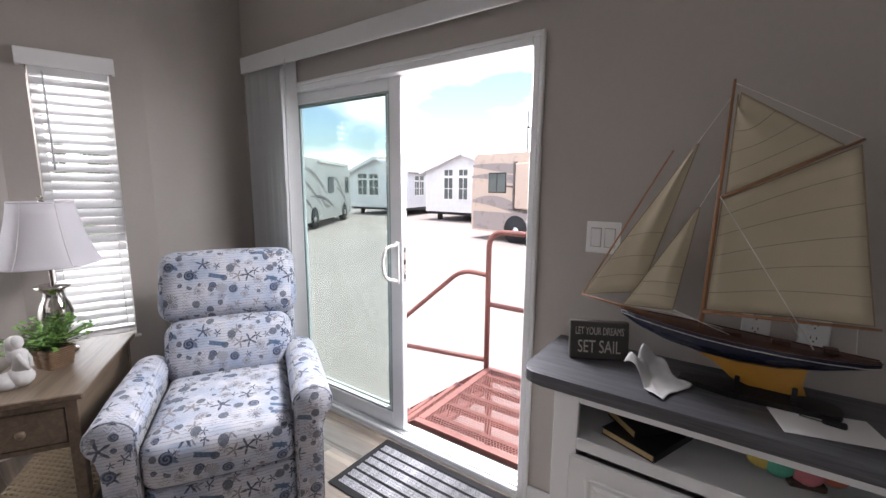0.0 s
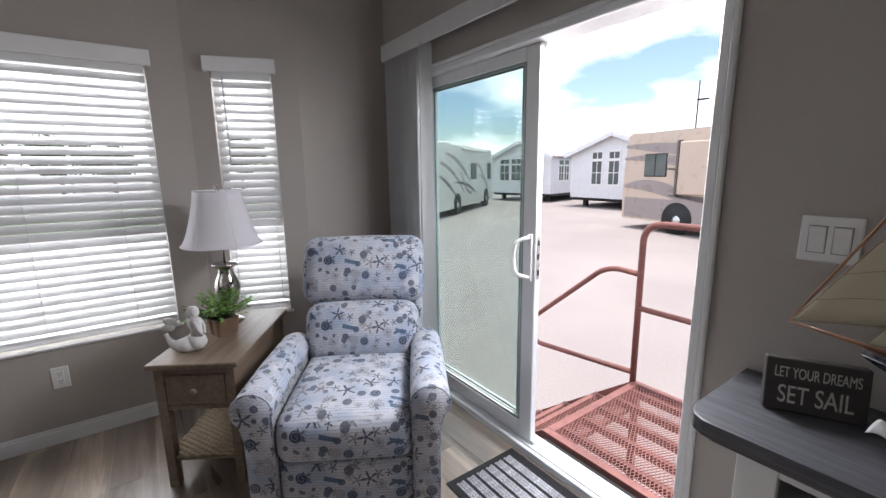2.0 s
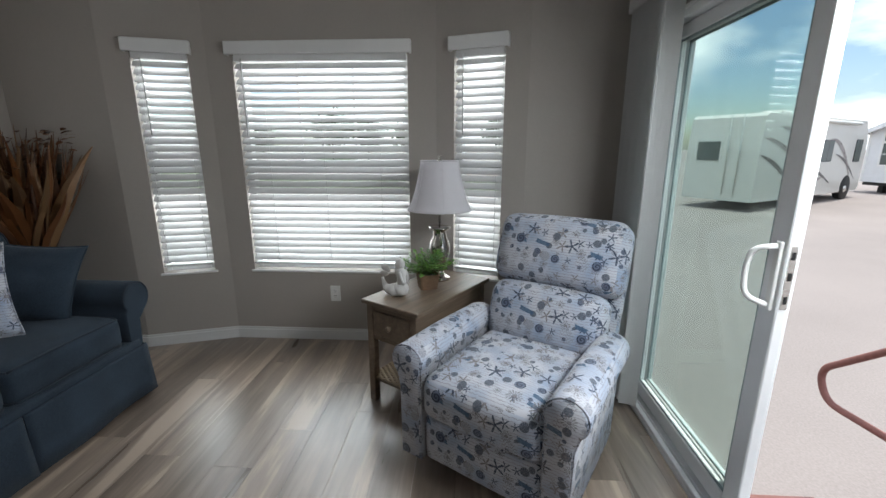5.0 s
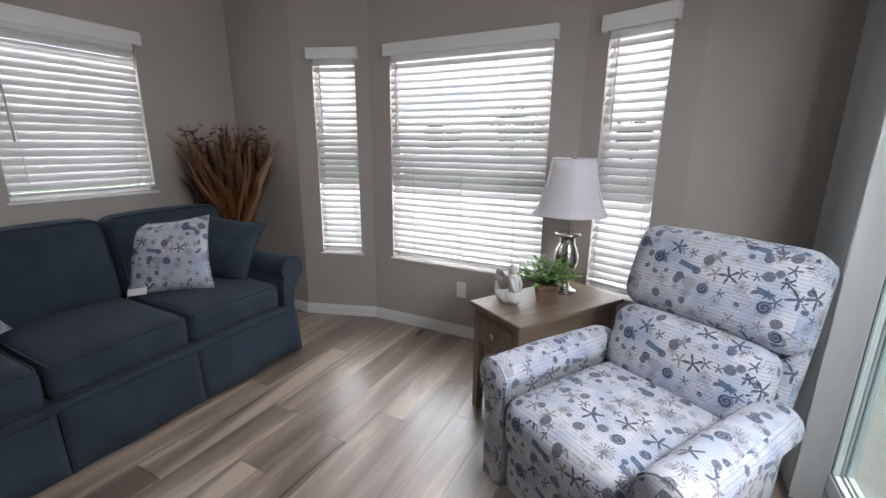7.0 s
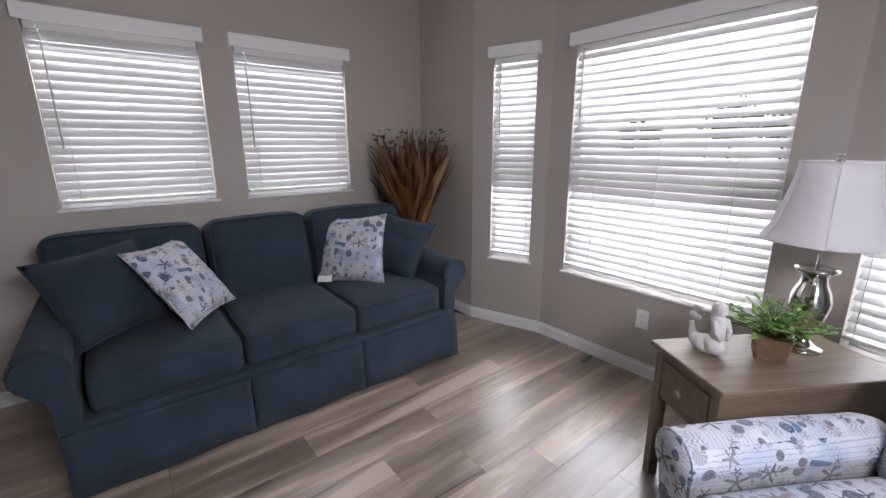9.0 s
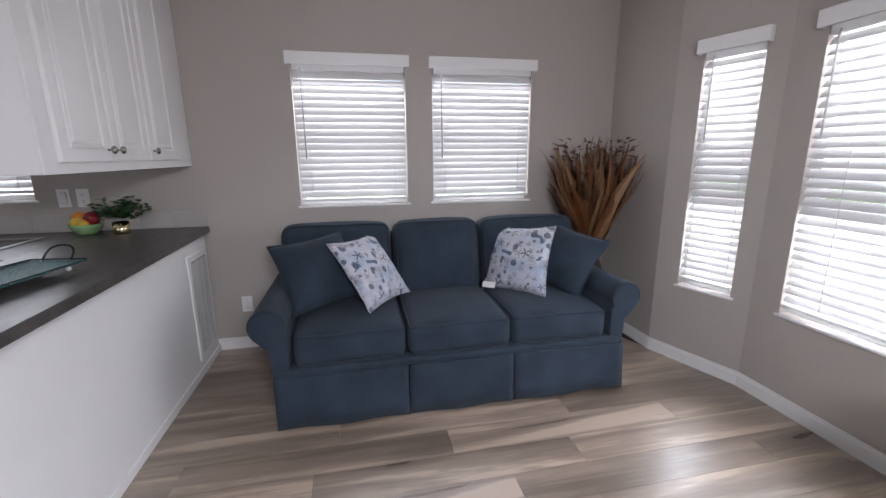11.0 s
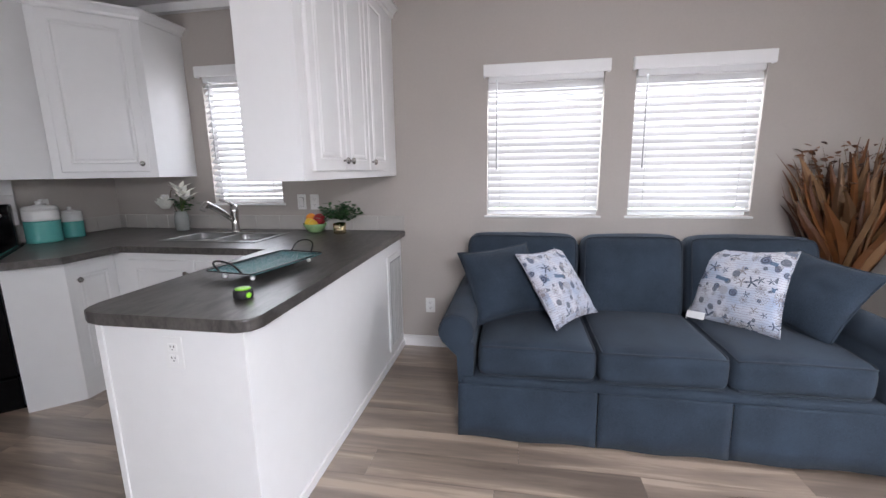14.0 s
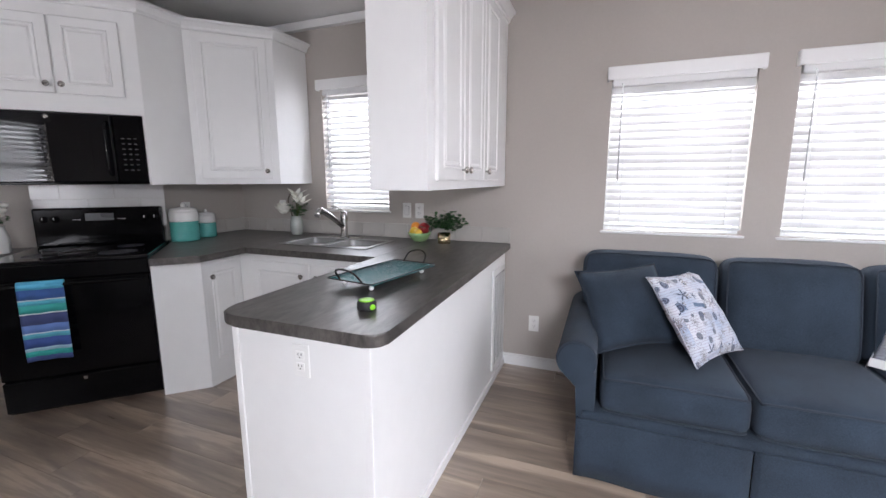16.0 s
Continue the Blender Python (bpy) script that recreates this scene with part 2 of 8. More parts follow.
def wall(i):
    name = NAMES[i]
    n = len(PLAN)
    p, q = Vector(PLAN[i]), Vector(PLAN[(i + 1) % n])
    po, qo = OUTER[i], OUTER[(i + 1) % n]
    L = (q - p).length
    d = (q - p) / L
    nrm = Vector((-d.y, d.x)) * SIDE
    holes = HOLES.get(name, [])
    ss = sorted({0.0, L, *[h[0] for h in holes], *[h[1] for h in holes]})
    zs = sorted({-0.02 if name == "wall_north" else -0.05, H, *[h[2] for h in holes], *[h[3] for h in holes]})
    bm = bmesh.new()

    def pt(s, z, outer):
        if outer:
            if s == 0.0:
                return (po.x, po.y, z)
            if s == L:
                return (qo.x, qo.y, z)
        b = p + d * s + (nrm * T if outer else Vector((0, 0)))
        return (b.x, b.y, z)

    def solid(a, c):
        sm, zm = (ss[a] + ss[a + 1]) / 2, (zs[c] + zs[c + 1]) / 2
        return not any(h[0] < sm < h[1] and h[2] < zm < h[3] for h in holes)

    def quad(*v):
        bm.faces.new([bm.verts.new(x) for x in v])

    for a in range(len(ss) - 1):
        for c in range(len(zs) - 1):
            if not solid(a, c):
                continue
            s0, s1, z0, z1 = ss[a], ss[a + 1], zs[c], zs[c + 1]
            for o in (False, True):
                quad(pt(s0, z0, o), pt(s1, z0, o), pt(s1, z1, o), pt(s0, z1, o))
            for s, k in ((s0, a - 1), (s1, a + 1)):
                if k < 0 or k >= len(ss) - 1 or not solid(k, c):
                    quad(pt(s, z0, False), pt(s, z0, True), pt(s, z1, True), pt(s, z1, False))
            for z, k in ((z0, c - 1), (z1, c + 1)):
                if k < 0 or k >= len(zs) - 1 or not solid(a, k):
                    quad(pt(s0, z, False), pt(s0, z, True), pt(s1, z, True), pt(s1, z, False))
    bmesh.ops.remove_doubles(bm, verts=bm.verts, dist=1e-5)
    return setting(part(name, bm, M_WALL), "greige painted wall with a faint orange-peel texture", "wall")


for i in range(len(PLAN)):
    wall(i)


def along(i, s, off=0.0, z=0.0):
    """A pose on wall i at run s: x along the wall, y out of the room, off metres into the room."""
    p, q = Vector(PLAN[i]), Vector(PLAN[(i + 1) % len(PLAN)])
    d = (q - p).normalized()
    nrm = Vector((-d.y, d.x)) * SIDE
    b = p + d * s - nrm * off
    if SIDE == 1:
        return Matrix(((d.x, nrm.x, 0, b.x), (d.y, nrm.y, 0, b.y), (0, 0, 1, z), (0, 0, 0, 1)))
    return Matrix(((-d.x, nrm.x, 0, b.x), (-d.y, nrm.y, 0, b.y), (0, 0, 1, z), (0, 0, 0, 1)))


ceil_bm = bmesh.new()
prism(ceil_bm, [tuple(v) for v in OUTER], H, H + 0.1)
setting(part("ceiling", ceil_bm, M_CEIL), "pale flat painted ceiling", "ceiling")


def trim_run(name, profile_h, profile_d, z0, skip=(), material=None, label=""):
    """A strip of trim along the walls, butted at the corners."""
    n = len(PLAN)
    inner = offset_plan(-profile_d)
    grow = offset_plan(0.0)
    for i in range(n):
        if NAMES[i] in skip:
            continue
        b2 = bmesh.new()
        a, b, c, e = grow[i], grow[(i + 1) % n], inner[(i + 1) % n], inner[i]
        prism(b2, [tuple(a), tuple(b), tuple(c), tuple(e)], z0, z0 + profile_h * 0.8)
        inner2 = [(c * 0.45 + b * 0.55), (e * 0.45 + a * 0.55)]
        prism(b2, [tuple(a), tuple(b), tuple(inner2[0]), tuple(inner2[1])], z0 + profile_h * 0.8, z0 + profile_h)
        setting(part(name, b2, material or M_TRIM), label, "trim")


trim_run("baseboard", 0.085, 0.013, 0.0, ("wall_north", "wall_range", "wall_east_2"), label="white painted baseboard along the wall")
bb = boxed(-0.275, 4.69, 2.421, 2.4345, 0.0, 0.085, 0.003)
setting(part("baseboard", bb, M_TRIM), "white painted baseboard along the wall", "trim")
bb = boxed(-2.326, -2.026, 2.421, 2.4345, 0.0, 0.085, 0.003)
setting(part("baseboard", bb, M_TRIM), "white painted baseboard along the wall", "trim")
trim_run("trim", 0.07, 0.05, H - 0.0701, (), M_TRIM, "white crown moulding under the ceiling")

# ---- windows and blinds ----
def window(idx, wall_i, s0, s1, z0, z1, muntins=0):
    m = along(wall_i, (s0 + s1) / 2)
    w = (s1 - s0) / 2
    ob = thing("window_%d" % idx, m, "white vinyl single-hung window set in the wall", "window", "", "structure")
    fr = bmesh.new()
    f = 0.035
    for a in ((-w, -w + f, z0, z1), (w - f, w, z0, z1), (-w + f, w - f, z0, z0 + f), (-w + f, w - f, z1 - f, z1)):
        box(fr, a[0], a[1], 0.062, 0.122, a[2], a[3], 0.003)
    part("window_frame", fr, M_VINYL, ob)
    zm = (z0 + z1) / 2
    part("meeting_rail", boxed(-w + f, w - f, 0.07, 0.108, zm - 0.022, zm + 0.022, 0.003), M_VINYL, ob)
    for a, b, y in ((z0 + f, zm - 0.022, 0.082), (zm + 0.022, z1 - f, 0.1)):
        pn = part("pane", boxed(-w + f, w - f, y, y + 0.004, a, b), M_GLASS, ob)
        pn.visible_shadow = False
    for k in range(muntins):
        x = -w + 2 * w * (k + 1) / (muntins + 1)
        part("muntin", boxed(x - 0.008, x + 0.008, 0.096, 0.108, zm + 0.022, z1 - f), M_VINYL, ob)
    part("sill", boxed(-w - 0.018, w + 0.018, -0.016, 0.06, z0 - 0.016, z0 - 0.001, 0.004), M_TRIM, ob)
    return ob


def blind(wall_i, s0, s1, z0, z1, tilt, over=0.026, cords=2, wand=0.42, wand_side=-1, lift=0.0):
    """Faux-wood blind in the opening, room edge of the slats turned down."""
    m = along(wall_i, (s0 + s1) / 2)
    w = (s1 - s0) / 2
    ob = thing("window_blind", m, "white faux-wood venetian blind lowered over the window", "blind", "window blinds")
    va = bmesh.new()
    box(va, -w - over, w + over, -0.05, -0.036, z1 - 0.012, z1 + 0.066, 0.004)
    for s in (-1, 1):
        x = s * (w + over)
        box(va, min(x, x - s * 0.012), max(x, x - s * 0.012), -0.036, -0.002, z1 - 0.012, z1 + 0.066, 0.002)
    part("valance", va, M_VALANCE, ob)
    part("headrail", boxed(-w + 0.008, w - 0.008, -0.005, 0.045, z1 - 0.045, z1 - 0.004, 0.003), M_BLIND, ob)
    slat = None
    pitch, zc = 0.0465, 0.02
    n = int((z1 - 0.06 - z0 - 0.04 - lift) / pitch)
    rnd = random.Random(int(s0 * 100) + wall_i)
    for k in range(n):
        z = z1 - 0.07 - pitch * k
        if slat is None:
            b = bmesh.new()
            hw, prof = 0.025, []
            for u in (-1, -0.5, 0, 0.5, 1):
                prof.append((u * hw, 0.0028 * (1 - u * u)))
            lo, hi = [], []
            for x in (-w + 0.006, w - 0.006):
                lo.append([b.verts.new((x, p[0], p[1] - 0.0014)) for p in prof])
                hi.append([b.verts.new((x, p[0], p[1] + 0.0014)) for p in prof])
            for i in range(4):
                b.faces.new((lo[0][i], lo[1][i], lo[1][i + 1], lo[0][i + 1]))
                b.faces.new((hi[0][i], hi[0][i + 1], hi[1][i + 1], hi[1][i]))
            for i in (0, 4):
                b.faces.new((lo[0][i], hi[0][i], hi[1][i], lo[1][i]))
            for e in (0, 1):
                b.faces.new(lo[e] + hi[e][::-1])
            slat = part("slat", b, M_BLIND, ob)
            o = slat
        else:
            o = new("slat", slat.data)
            o.parent = ob
        o.matrix_basis = pose(0, zc, z, tilt + rnd.uniform(-0.9, 0.9), rnd.uniform(-0.1, 0.1), 0)
    zb = z1 - 0.07 - pitch * n
    part("bottom_rail", boxed(-w + 0.006, w - 0.006, zc - 0.024, zc + 0.024, zb - 0.006, zb + 0.012, 0.004), M_BLIND, ob)
    for k in range(cords):
        x = -w + 2 * w * (k + 0.5) / cords if cords > 2 else (-w + 0.12 * (2 * w), w - 0.12 * (2 * w))[k]
        for y in (-0.001, 0.041):
            b = bmesh.new()
            tube(b, [(x, y, zb), (x, y, z1 - 0.04)], 0.0012, 4)
            part("ladder_cord", b, M_BLIND, ob)
    if wand:
        b = bmesh.new()
        x = wand_side * (w - 0.06)
        tube(b, [(x, -0.012, z1 - 0.03), (x + 0.004, -0.022, z1 - 0.05), (x + 0.006, -0.026, z1 - wand)], 0.0042, 6)
        part("tilt_wand", b, M_CORD, ob, "clear grey tilt wand")
    return ob


M_VALANCE = mat("white valance board", (0.84, 0.84, 0.83), 0.4, vary=0.02, scale=20)
M_CORD = mat("grey acrylic wand", (0.58, 0.59, 0.59), 0.25, vary=0.02)
_n = 1
for wi, tl, mu, cd in ((0, 67, 0, 2), (2, 50, 0, 2), (3, 50, 2, 3), (4, 50, 0, 2), (6, -38, 0, 2)):
    for h in HOLES[NAMES[wi]]:
        if h[2] < 0.1:
            continue
        window(_n, wi, h[0], h[1], h[2], h[3], mu)
        big = wi in (2, 3, 4)
        # the sky's light in the opening, outside the glass, clear of the band at eye height
        mm = along(wi, (h[0] + h[1]) / 2)
        for c, e in ((0.0, 0.40), (0.66, 1.0)) if big else ((0.0, 1.0),):
            lo, hi = h[2] + (h[3] - h[2]) * c + 0.01, h[2] + (h[3] - h[2]) * e - 0.01
            a, b = mm @ Vector((0, 0.127, (lo + hi) / 2)), mm @ Vector((0, -1.0, (lo + hi) / 2 + (0.5 if wi == 6 else -0.35)))
            sky_lamp("window_sky", *a, *b, h[1] - h[0] - 0.02, hi - lo, SKY_W * (1.05 if big else 0.8 if wi == 6 else 0.5 if h[0] > 1.5 else 0.3) * (h[1] - h[0]) * (hi - lo))
        blind(wi, h[0], h[1], h[2], h[3], tl if not (wi == 0 and h[0] < 1.5) else 46, cords=cd, wand=0.5 if big else 0.62, wand_side=-1)
        _n += 1

# the sky over the lot, in the upper part of the open doorway
sky_lamp("door_sky", -0.655, 2.60, 1.80, -0.655, 1.9, 0.7, 0.73, 0.30, 25.0)

# ---- sliding door ----
DX0, DX1, DZ = -1.985, -0.295, 1.935
frame_ob = thing("door_1", Matrix.Translation((0, 2.436, 0)), "white vinyl sliding glass door, its panel slid open", "door", "", "structure")
fr = bmesh.new()
box(fr, DX0, DX0 + 0.045, -0.012, 0.125, 0.0, DZ, 0.004)
box(fr, DX1 - 0.03, DX1, -0.012, 0.125, 0.0, DZ, 0.004)
box(fr, DX0 + 0.045, DX1 - 0.03, -0.012, 0.125, DZ - 0.032, DZ, 0.004)
part("door_frame", fr, M_VINYL, frame_ob)
cas = bmesh.new()
box(cas, DX1, DX1 + 0.018, -0.018, 0.0, 0.0, DZ + 0.018, 0.004)
box(cas, DX0 - 0.04, DX0, -0.018, 0.0, 0.0, DZ + 0.018, 0.004)
box(cas, DX0, DX1, -0.018, 0.0, DZ, DZ + 0.018, 0.004)
part("casing", cas, M_TRIM, frame_ob)
tr = bmesh.new()
box(tr, DX0 + 0.045, DX1 - 0.03, -0.02, 0.135, -0.015, 0.016, 0.003)
for y in (0.018, 0.06, 0.1):
    box(tr, DX0 + 0.045, DX1 - 0.03, y, y + 0.006, 0.016, 0.034)
box(tr, DX0 + 0.045, DX1 - 0.03, -0.018, 0.004, 0.016, 0.04, 0.003)
part("threshold", tr, M_VINYL, frame_ob, "white aluminium sill track with raised rails")


def glazed_leaf(name, x0, x1, y, st_l, st_r, label=""):
    lf = bmesh.new()
    z0, z1 = 0.05, DZ - 0.034
    box(lf, x0, x0 + st_l, y, y + 0.036, z0, z1, 0.004)
    box(lf, x1 - st_r, x1, y, y + 0.036, z0, z1, 0.004)
    box(lf, x0 + st_l, x1 - st_r, y, y + 0.036, z0, z0 + 0.075, 0.004)
    box(lf, x0 + st_l, x1 - st_r, y, y + 0.036, z1 - 0.06, z1, 0.004)
    o = part(name, lf, M_VINYL, frame_ob, label)
    p = part("pane", boxed(x0 + st_l, x1 - st_r, y + 0.014, y + 0.022, z0 + 0.075, z1 - 0.06), M_TINT, o, "blue-green tinted double glazing")
    p.visible_shadow = False
    bd = bmesh.new()
    for a in ((x0 + st_l, x0 + st_l + 0.01, z0 + 0.075, z1 - 0.06), (x1 - st_r - 0.01, x1 - st_r, z0 + 0.075, z1 - 0.06), (x0 + st_l + 0.01, x1 - st_r - 0.01, z0 + 0.075, z0 + 0.085), (x0 + st_l + 0.01, x1 - st_r - 0.01, z1 - 0.07, z1 - 0.06)):
        box(bd, a[0], a[1], y + 0.006, y + 0.012, a[2], a[3])
    part("glazing_bead", bd, M_GREYRUB, o, "grey glazing bead")
    return o


M_GREYRUB = mat("grey gasket", (0.30, 0.36, 0.36), 0.6, vary=0.05)
leaf_in = glazed_leaf("sliding_panel", -1.94, -1.02, 0.03, 0.06, 0.08, "white sliding door leaf, slid open")
leaf_out = glazed_leaf("fixed_panel", -1.94, -1.07, 0.075, 0.05, 0.09, "white fixed door leaf behind the sliding one")
hb = bmesh.new()
box(hb, -1.06, -1.035, 0.018, 0.03, 0.87, 1.09, 0.003)
hd = part("handle", hb, M_PLASTIC, leaf_in, "white D-shaped pull handle")
hb = bmesh.new()
tube(hb, rounded([(-1.048, 0.02, 1.075), (-1.085, -0.03, 1.06), (-1.1, -0.032, 0.98), (-1.085, -0.03, 0.90), (-1.048, 0.02, 0.885)], 0.04), 0.009, 8)
part("grip", hb, M_PLASTIC, hd)
lk = bmesh.new()
box(lk, -1.02, -1.018, 0.038, 0.058, 0.88, 1.08)
lt = part("latch_plate", lk, M_STEEL, leaf_in, "steel latch plate on the leaf's edge")
for z in (0.91, 0.985, 1.05):
    part("latch_hole", boxed(-1.017, -1.016, 0.043, 0.053, z - 0.012, z + 0.012), M_DARK, lt, "dark latch slot")

# vertical blind gathered at the door's side, under a long valance
vb = thing("vertical_blind", Matrix.Translation((0, 2.33, 0)), "white vertical blind drawn aside under a long valance", "blind")
va = bmesh.new()
box(va, -2.185, -0.09, 0.0, 0.014, 2.034, 2.127, 0.003)
box(va, -2.185, -2.125, 0.014, 0.104, 2.034, 2.127, 0.002)
box(va, -0.102, -0.09, 0.014, 0.104, 2.034, 2.127, 0.002)
box(va, -2.125, -0.102, 0.014, 0.104, 2.114, 2.125, 0.002)
part("valance", va, M_BLIND, vb, "plain white valance board")
part("headrail", boxed(-2.15, -0.12, 0.03, 0.07, 2.075, 2.11, 0.003), M_BLIND, vb)
vane = None
for k in range(13):
    x = -2.14 + k * 0.030
    if vane is None:
        b = bmesh.new()
        prev = []
        for j in range(7):
            u = -1 + j / 3
            prev.append((u * 0.044, 0.006 * (1 - u * u)))
        prism(b, prev + [(p[0], p[1] + 0.0012) for p in prev[::-1]], 0.03, 2.065)
        vane = part("vane", b, M_BLIND, vb)
        o = vane
    else:
        o = new("vane", vane.data)
        o.parent = vb
    o.matrix_basis = pose(x, 0.05, 0, 0, 0, 66 + 7 * math.sin(k * 2.1))
b = bmesh.new()
tube(b, [(-1.735, -0.004, 2.055), (-1.74, -0.012, 0.95)], 0.004, 6)
part("draw_wand", b, M_BLIND, vb)

# ---- node arithmetic ----
class Nodes:
    def __init__(self, m):
        self.t = m.node_tree

    def math(self, op, a, b=None, c=None):
        n = self.t.nodes.new("ShaderNodeMath")
        n.operation = op
        for i, v in enumerate((a, b, c)):
            if v is None:
                continue
            if isinstance(v, (int, float)):
                n.inputs[i].default_value = v
            else:
                self.t.links.new(v, n.inputs[i])
        return n.outputs[0]

    def noise(self, vec, scale, detail=3, dist=0.0):
        n = self.t.nodes.new("ShaderNodeTexNoise")
        n.inputs["Scale"].default_value, n.inputs["Detail"].default_value, n.inputs["Distortion"].default_value = scale, detail, dist
        self.t.links.new(vec, n.inputs["Vector"])
        return n.outputs["Fac"]

    def mix(self, fac, a, b):
        n = self.t.nodes.new("ShaderNodeMix")
        n.data_type = "RGBA"
        self.t.links.new(fac, n.inputs[0]) if not isinstance(fac, (int, float)) else setattr(n.inputs[0], "default_value", fac)
        for s, v in ((6, a), (7, b)):
            if isinstance(v, tuple):
                n.inputs[s].default_value = (*v, 1)
            else:
                self.t.links.new(v, n.inputs[s])
        return n.outputs[2]

    def between(self, x, lo, hi):
        return self.math("MULTIPLY", self.math("GREATER_THAN", x, lo), self.math("LESS_THAN", x, hi))


def shell_fabric():
    """White cotton printed with shells, starfish, sand dollars and handwriting, in slate blue and taupe."""
    m = bpy.data.materials.new("seashell print cotton")
    m.use_nodes = True
    t = m.node_tree
    b = t.nodes["Principled BSDF"]
    b.inputs["Roughness"].default_value = 0.85
    b.inputs["Sheen Weight"].default_value = 0.15
    k = Nodes(m)
    uvn = t.nodes.new("ShaderNodeUVMap")
    uvn.uv_map = "cloth"
    uv = uvn.outputs[0]
    sep = t.nodes.new("ShaderNodeSeparateXYZ")
    t.links.new(uv, sep.inputs[0])
    base = k.mix(k.math("MULTIPLY", k.math("SUBTRACT", k.noise(uv, 7, 2), 0.40), 2.8), (0.53, 0.54, 0.58), (0.27, 0.35, 0.50))
    # lines of handwriting
    line = k.math("SINE", k.math("MULTIPLY_ADD", k.noise(uv, 70, 2), 6.0, k.math("MULTIPLY", sep.outputs[1], 2 * math.pi / 0.0125)))
    words = k.math("MULTIPLY", k.math("GREATER_THAN", line, 0.80), k.math("GREATER_THAN", k.noise(uv, 14, 2), 0.36))
    base = k.mix(k.math("MULTIPLY", words, 0.75), base, (0.28, 0.27, 0.30))

    def motifs(scale, seed, base, keep):
        mp = t.nodes.new("ShaderNodeMapping")
        mp.inputs["Location"].default_value = (seed, seed * 1.7, 0)
        t.links.new(uv, mp.inputs["Vector"])
        v = t.nodes.new("ShaderNodeTexVoronoi")
        v.voronoi_dimensions = "2D"
        v.inputs["Scale"].default_value, v.inputs["Randomness"].default_value = scale, 0.88
        t.links.new(mp.outputs[0], v.inputs["Vector"])
        df = t.nodes.new("ShaderNodeVectorMath")
        df.operation = "SUBTRACT"
        t.links.new(mp.outputs[0], df.inputs[0])
        t.links.new(v.outputs["Position"], df.inputs[1])
        sp = t.nodes.new("ShaderNodeSeparateXYZ")
        t.links.new(df.outputs[0], sp.inputs[0])
        cs = t.nodes.new("ShaderNodeSeparateColor")
        t.links.new(v.outputs["Color"], cs.inputs[0])
        x, y, kind, spin, size = sp.outputs[0], sp.outputs[1], cs.outputs[0], cs.outputs[1], cs.outputs[2]
        r = k.math("SQRT", k.math("ADD", k.math("MULTIPLY", x, x), k.math("MULTIPLY", y, y)))
        th = k.math("MULTIPLY_ADD", spin, 6.283, k.math("ARCTAN2", y, x))
        R = k.math("MULTIPLY_ADD", size, 0.010, 0.335 / scale - 0.003)
        q = k.math("DIVIDE", r, R)
        # starfish
        arm = k.math("POWER", k.math("ABSOLUTE", k.math("COSINE", k.math("MULTIPLY", th, 2.5))), 5.0)
        star = k.math("LESS_THAN", q, k.math("MULTIPLY_ADD", arm, 0.92, 0.19))
        # scallop with ribs and a notched foot
        rib = k.math("MULTIPLY_ADD", k.math("SINE", k.math("MULTIPLY", th, 16)), 0.5, 0.5)
        fan = k.math("LESS_THAN", q, k.math("MULTIPLY_ADD", k.math("COSINE", th), 0.22, 0.58))
        spiral = k.math("SINE", k.math("MULTIPLY_ADD", q, 17.0, k.math("MULTIPLY", th, 1.0)))
        # urchin or sun: thin rays round a ring
        ray = k.math("MULTIPLY", k.math("GREATER_THAN", k.math("SINE", k.math("MULTIPLY", th, 15)), 0.25), k.math("LESS_THAN", q, k.math("MULTIPLY_ADD", k.math("SINE", k.math("MULTIPLY", th, 5)), 0.12, 0.9)))
        ray = k.math("MAXIMUM", ray, k.math("LESS_THAN", q, 0.24))
        ring = k.between(k.math("SINE", k.math("MULTIPLY", q, 22)), 0.35, 2.0)
        # painted brush patch and coral sprig
        xx = k.math("ADD", x, k.math("MULTIPLY", k.math("SUBTRACT", k.noise(uv, 60, 2), 0.5), 0.02))
        patch = k.math("MULTIPLY", k.math("LESS_THAN", k.math("ABSOLUTE", xx), 0.034), k.math("LESS_THAN", k.math("ABSOLUTE", k.math("MULTIPLY_ADD", x, 0.25, y)), 0.010))
        wig = k.math("ADD", y, k.math("MULTIPLY", k.math("SINE", k.math("MULTIPLY", x, 210)), 0.009))
        twig = k.math("MULTIPLY", k.math("LESS_THAN", k.math("ABSOLUTE", k.math("SINE", k.math("MULTIPLY", wig, 190))), 0.30), k.math("LESS_THAN", q, 0.95))
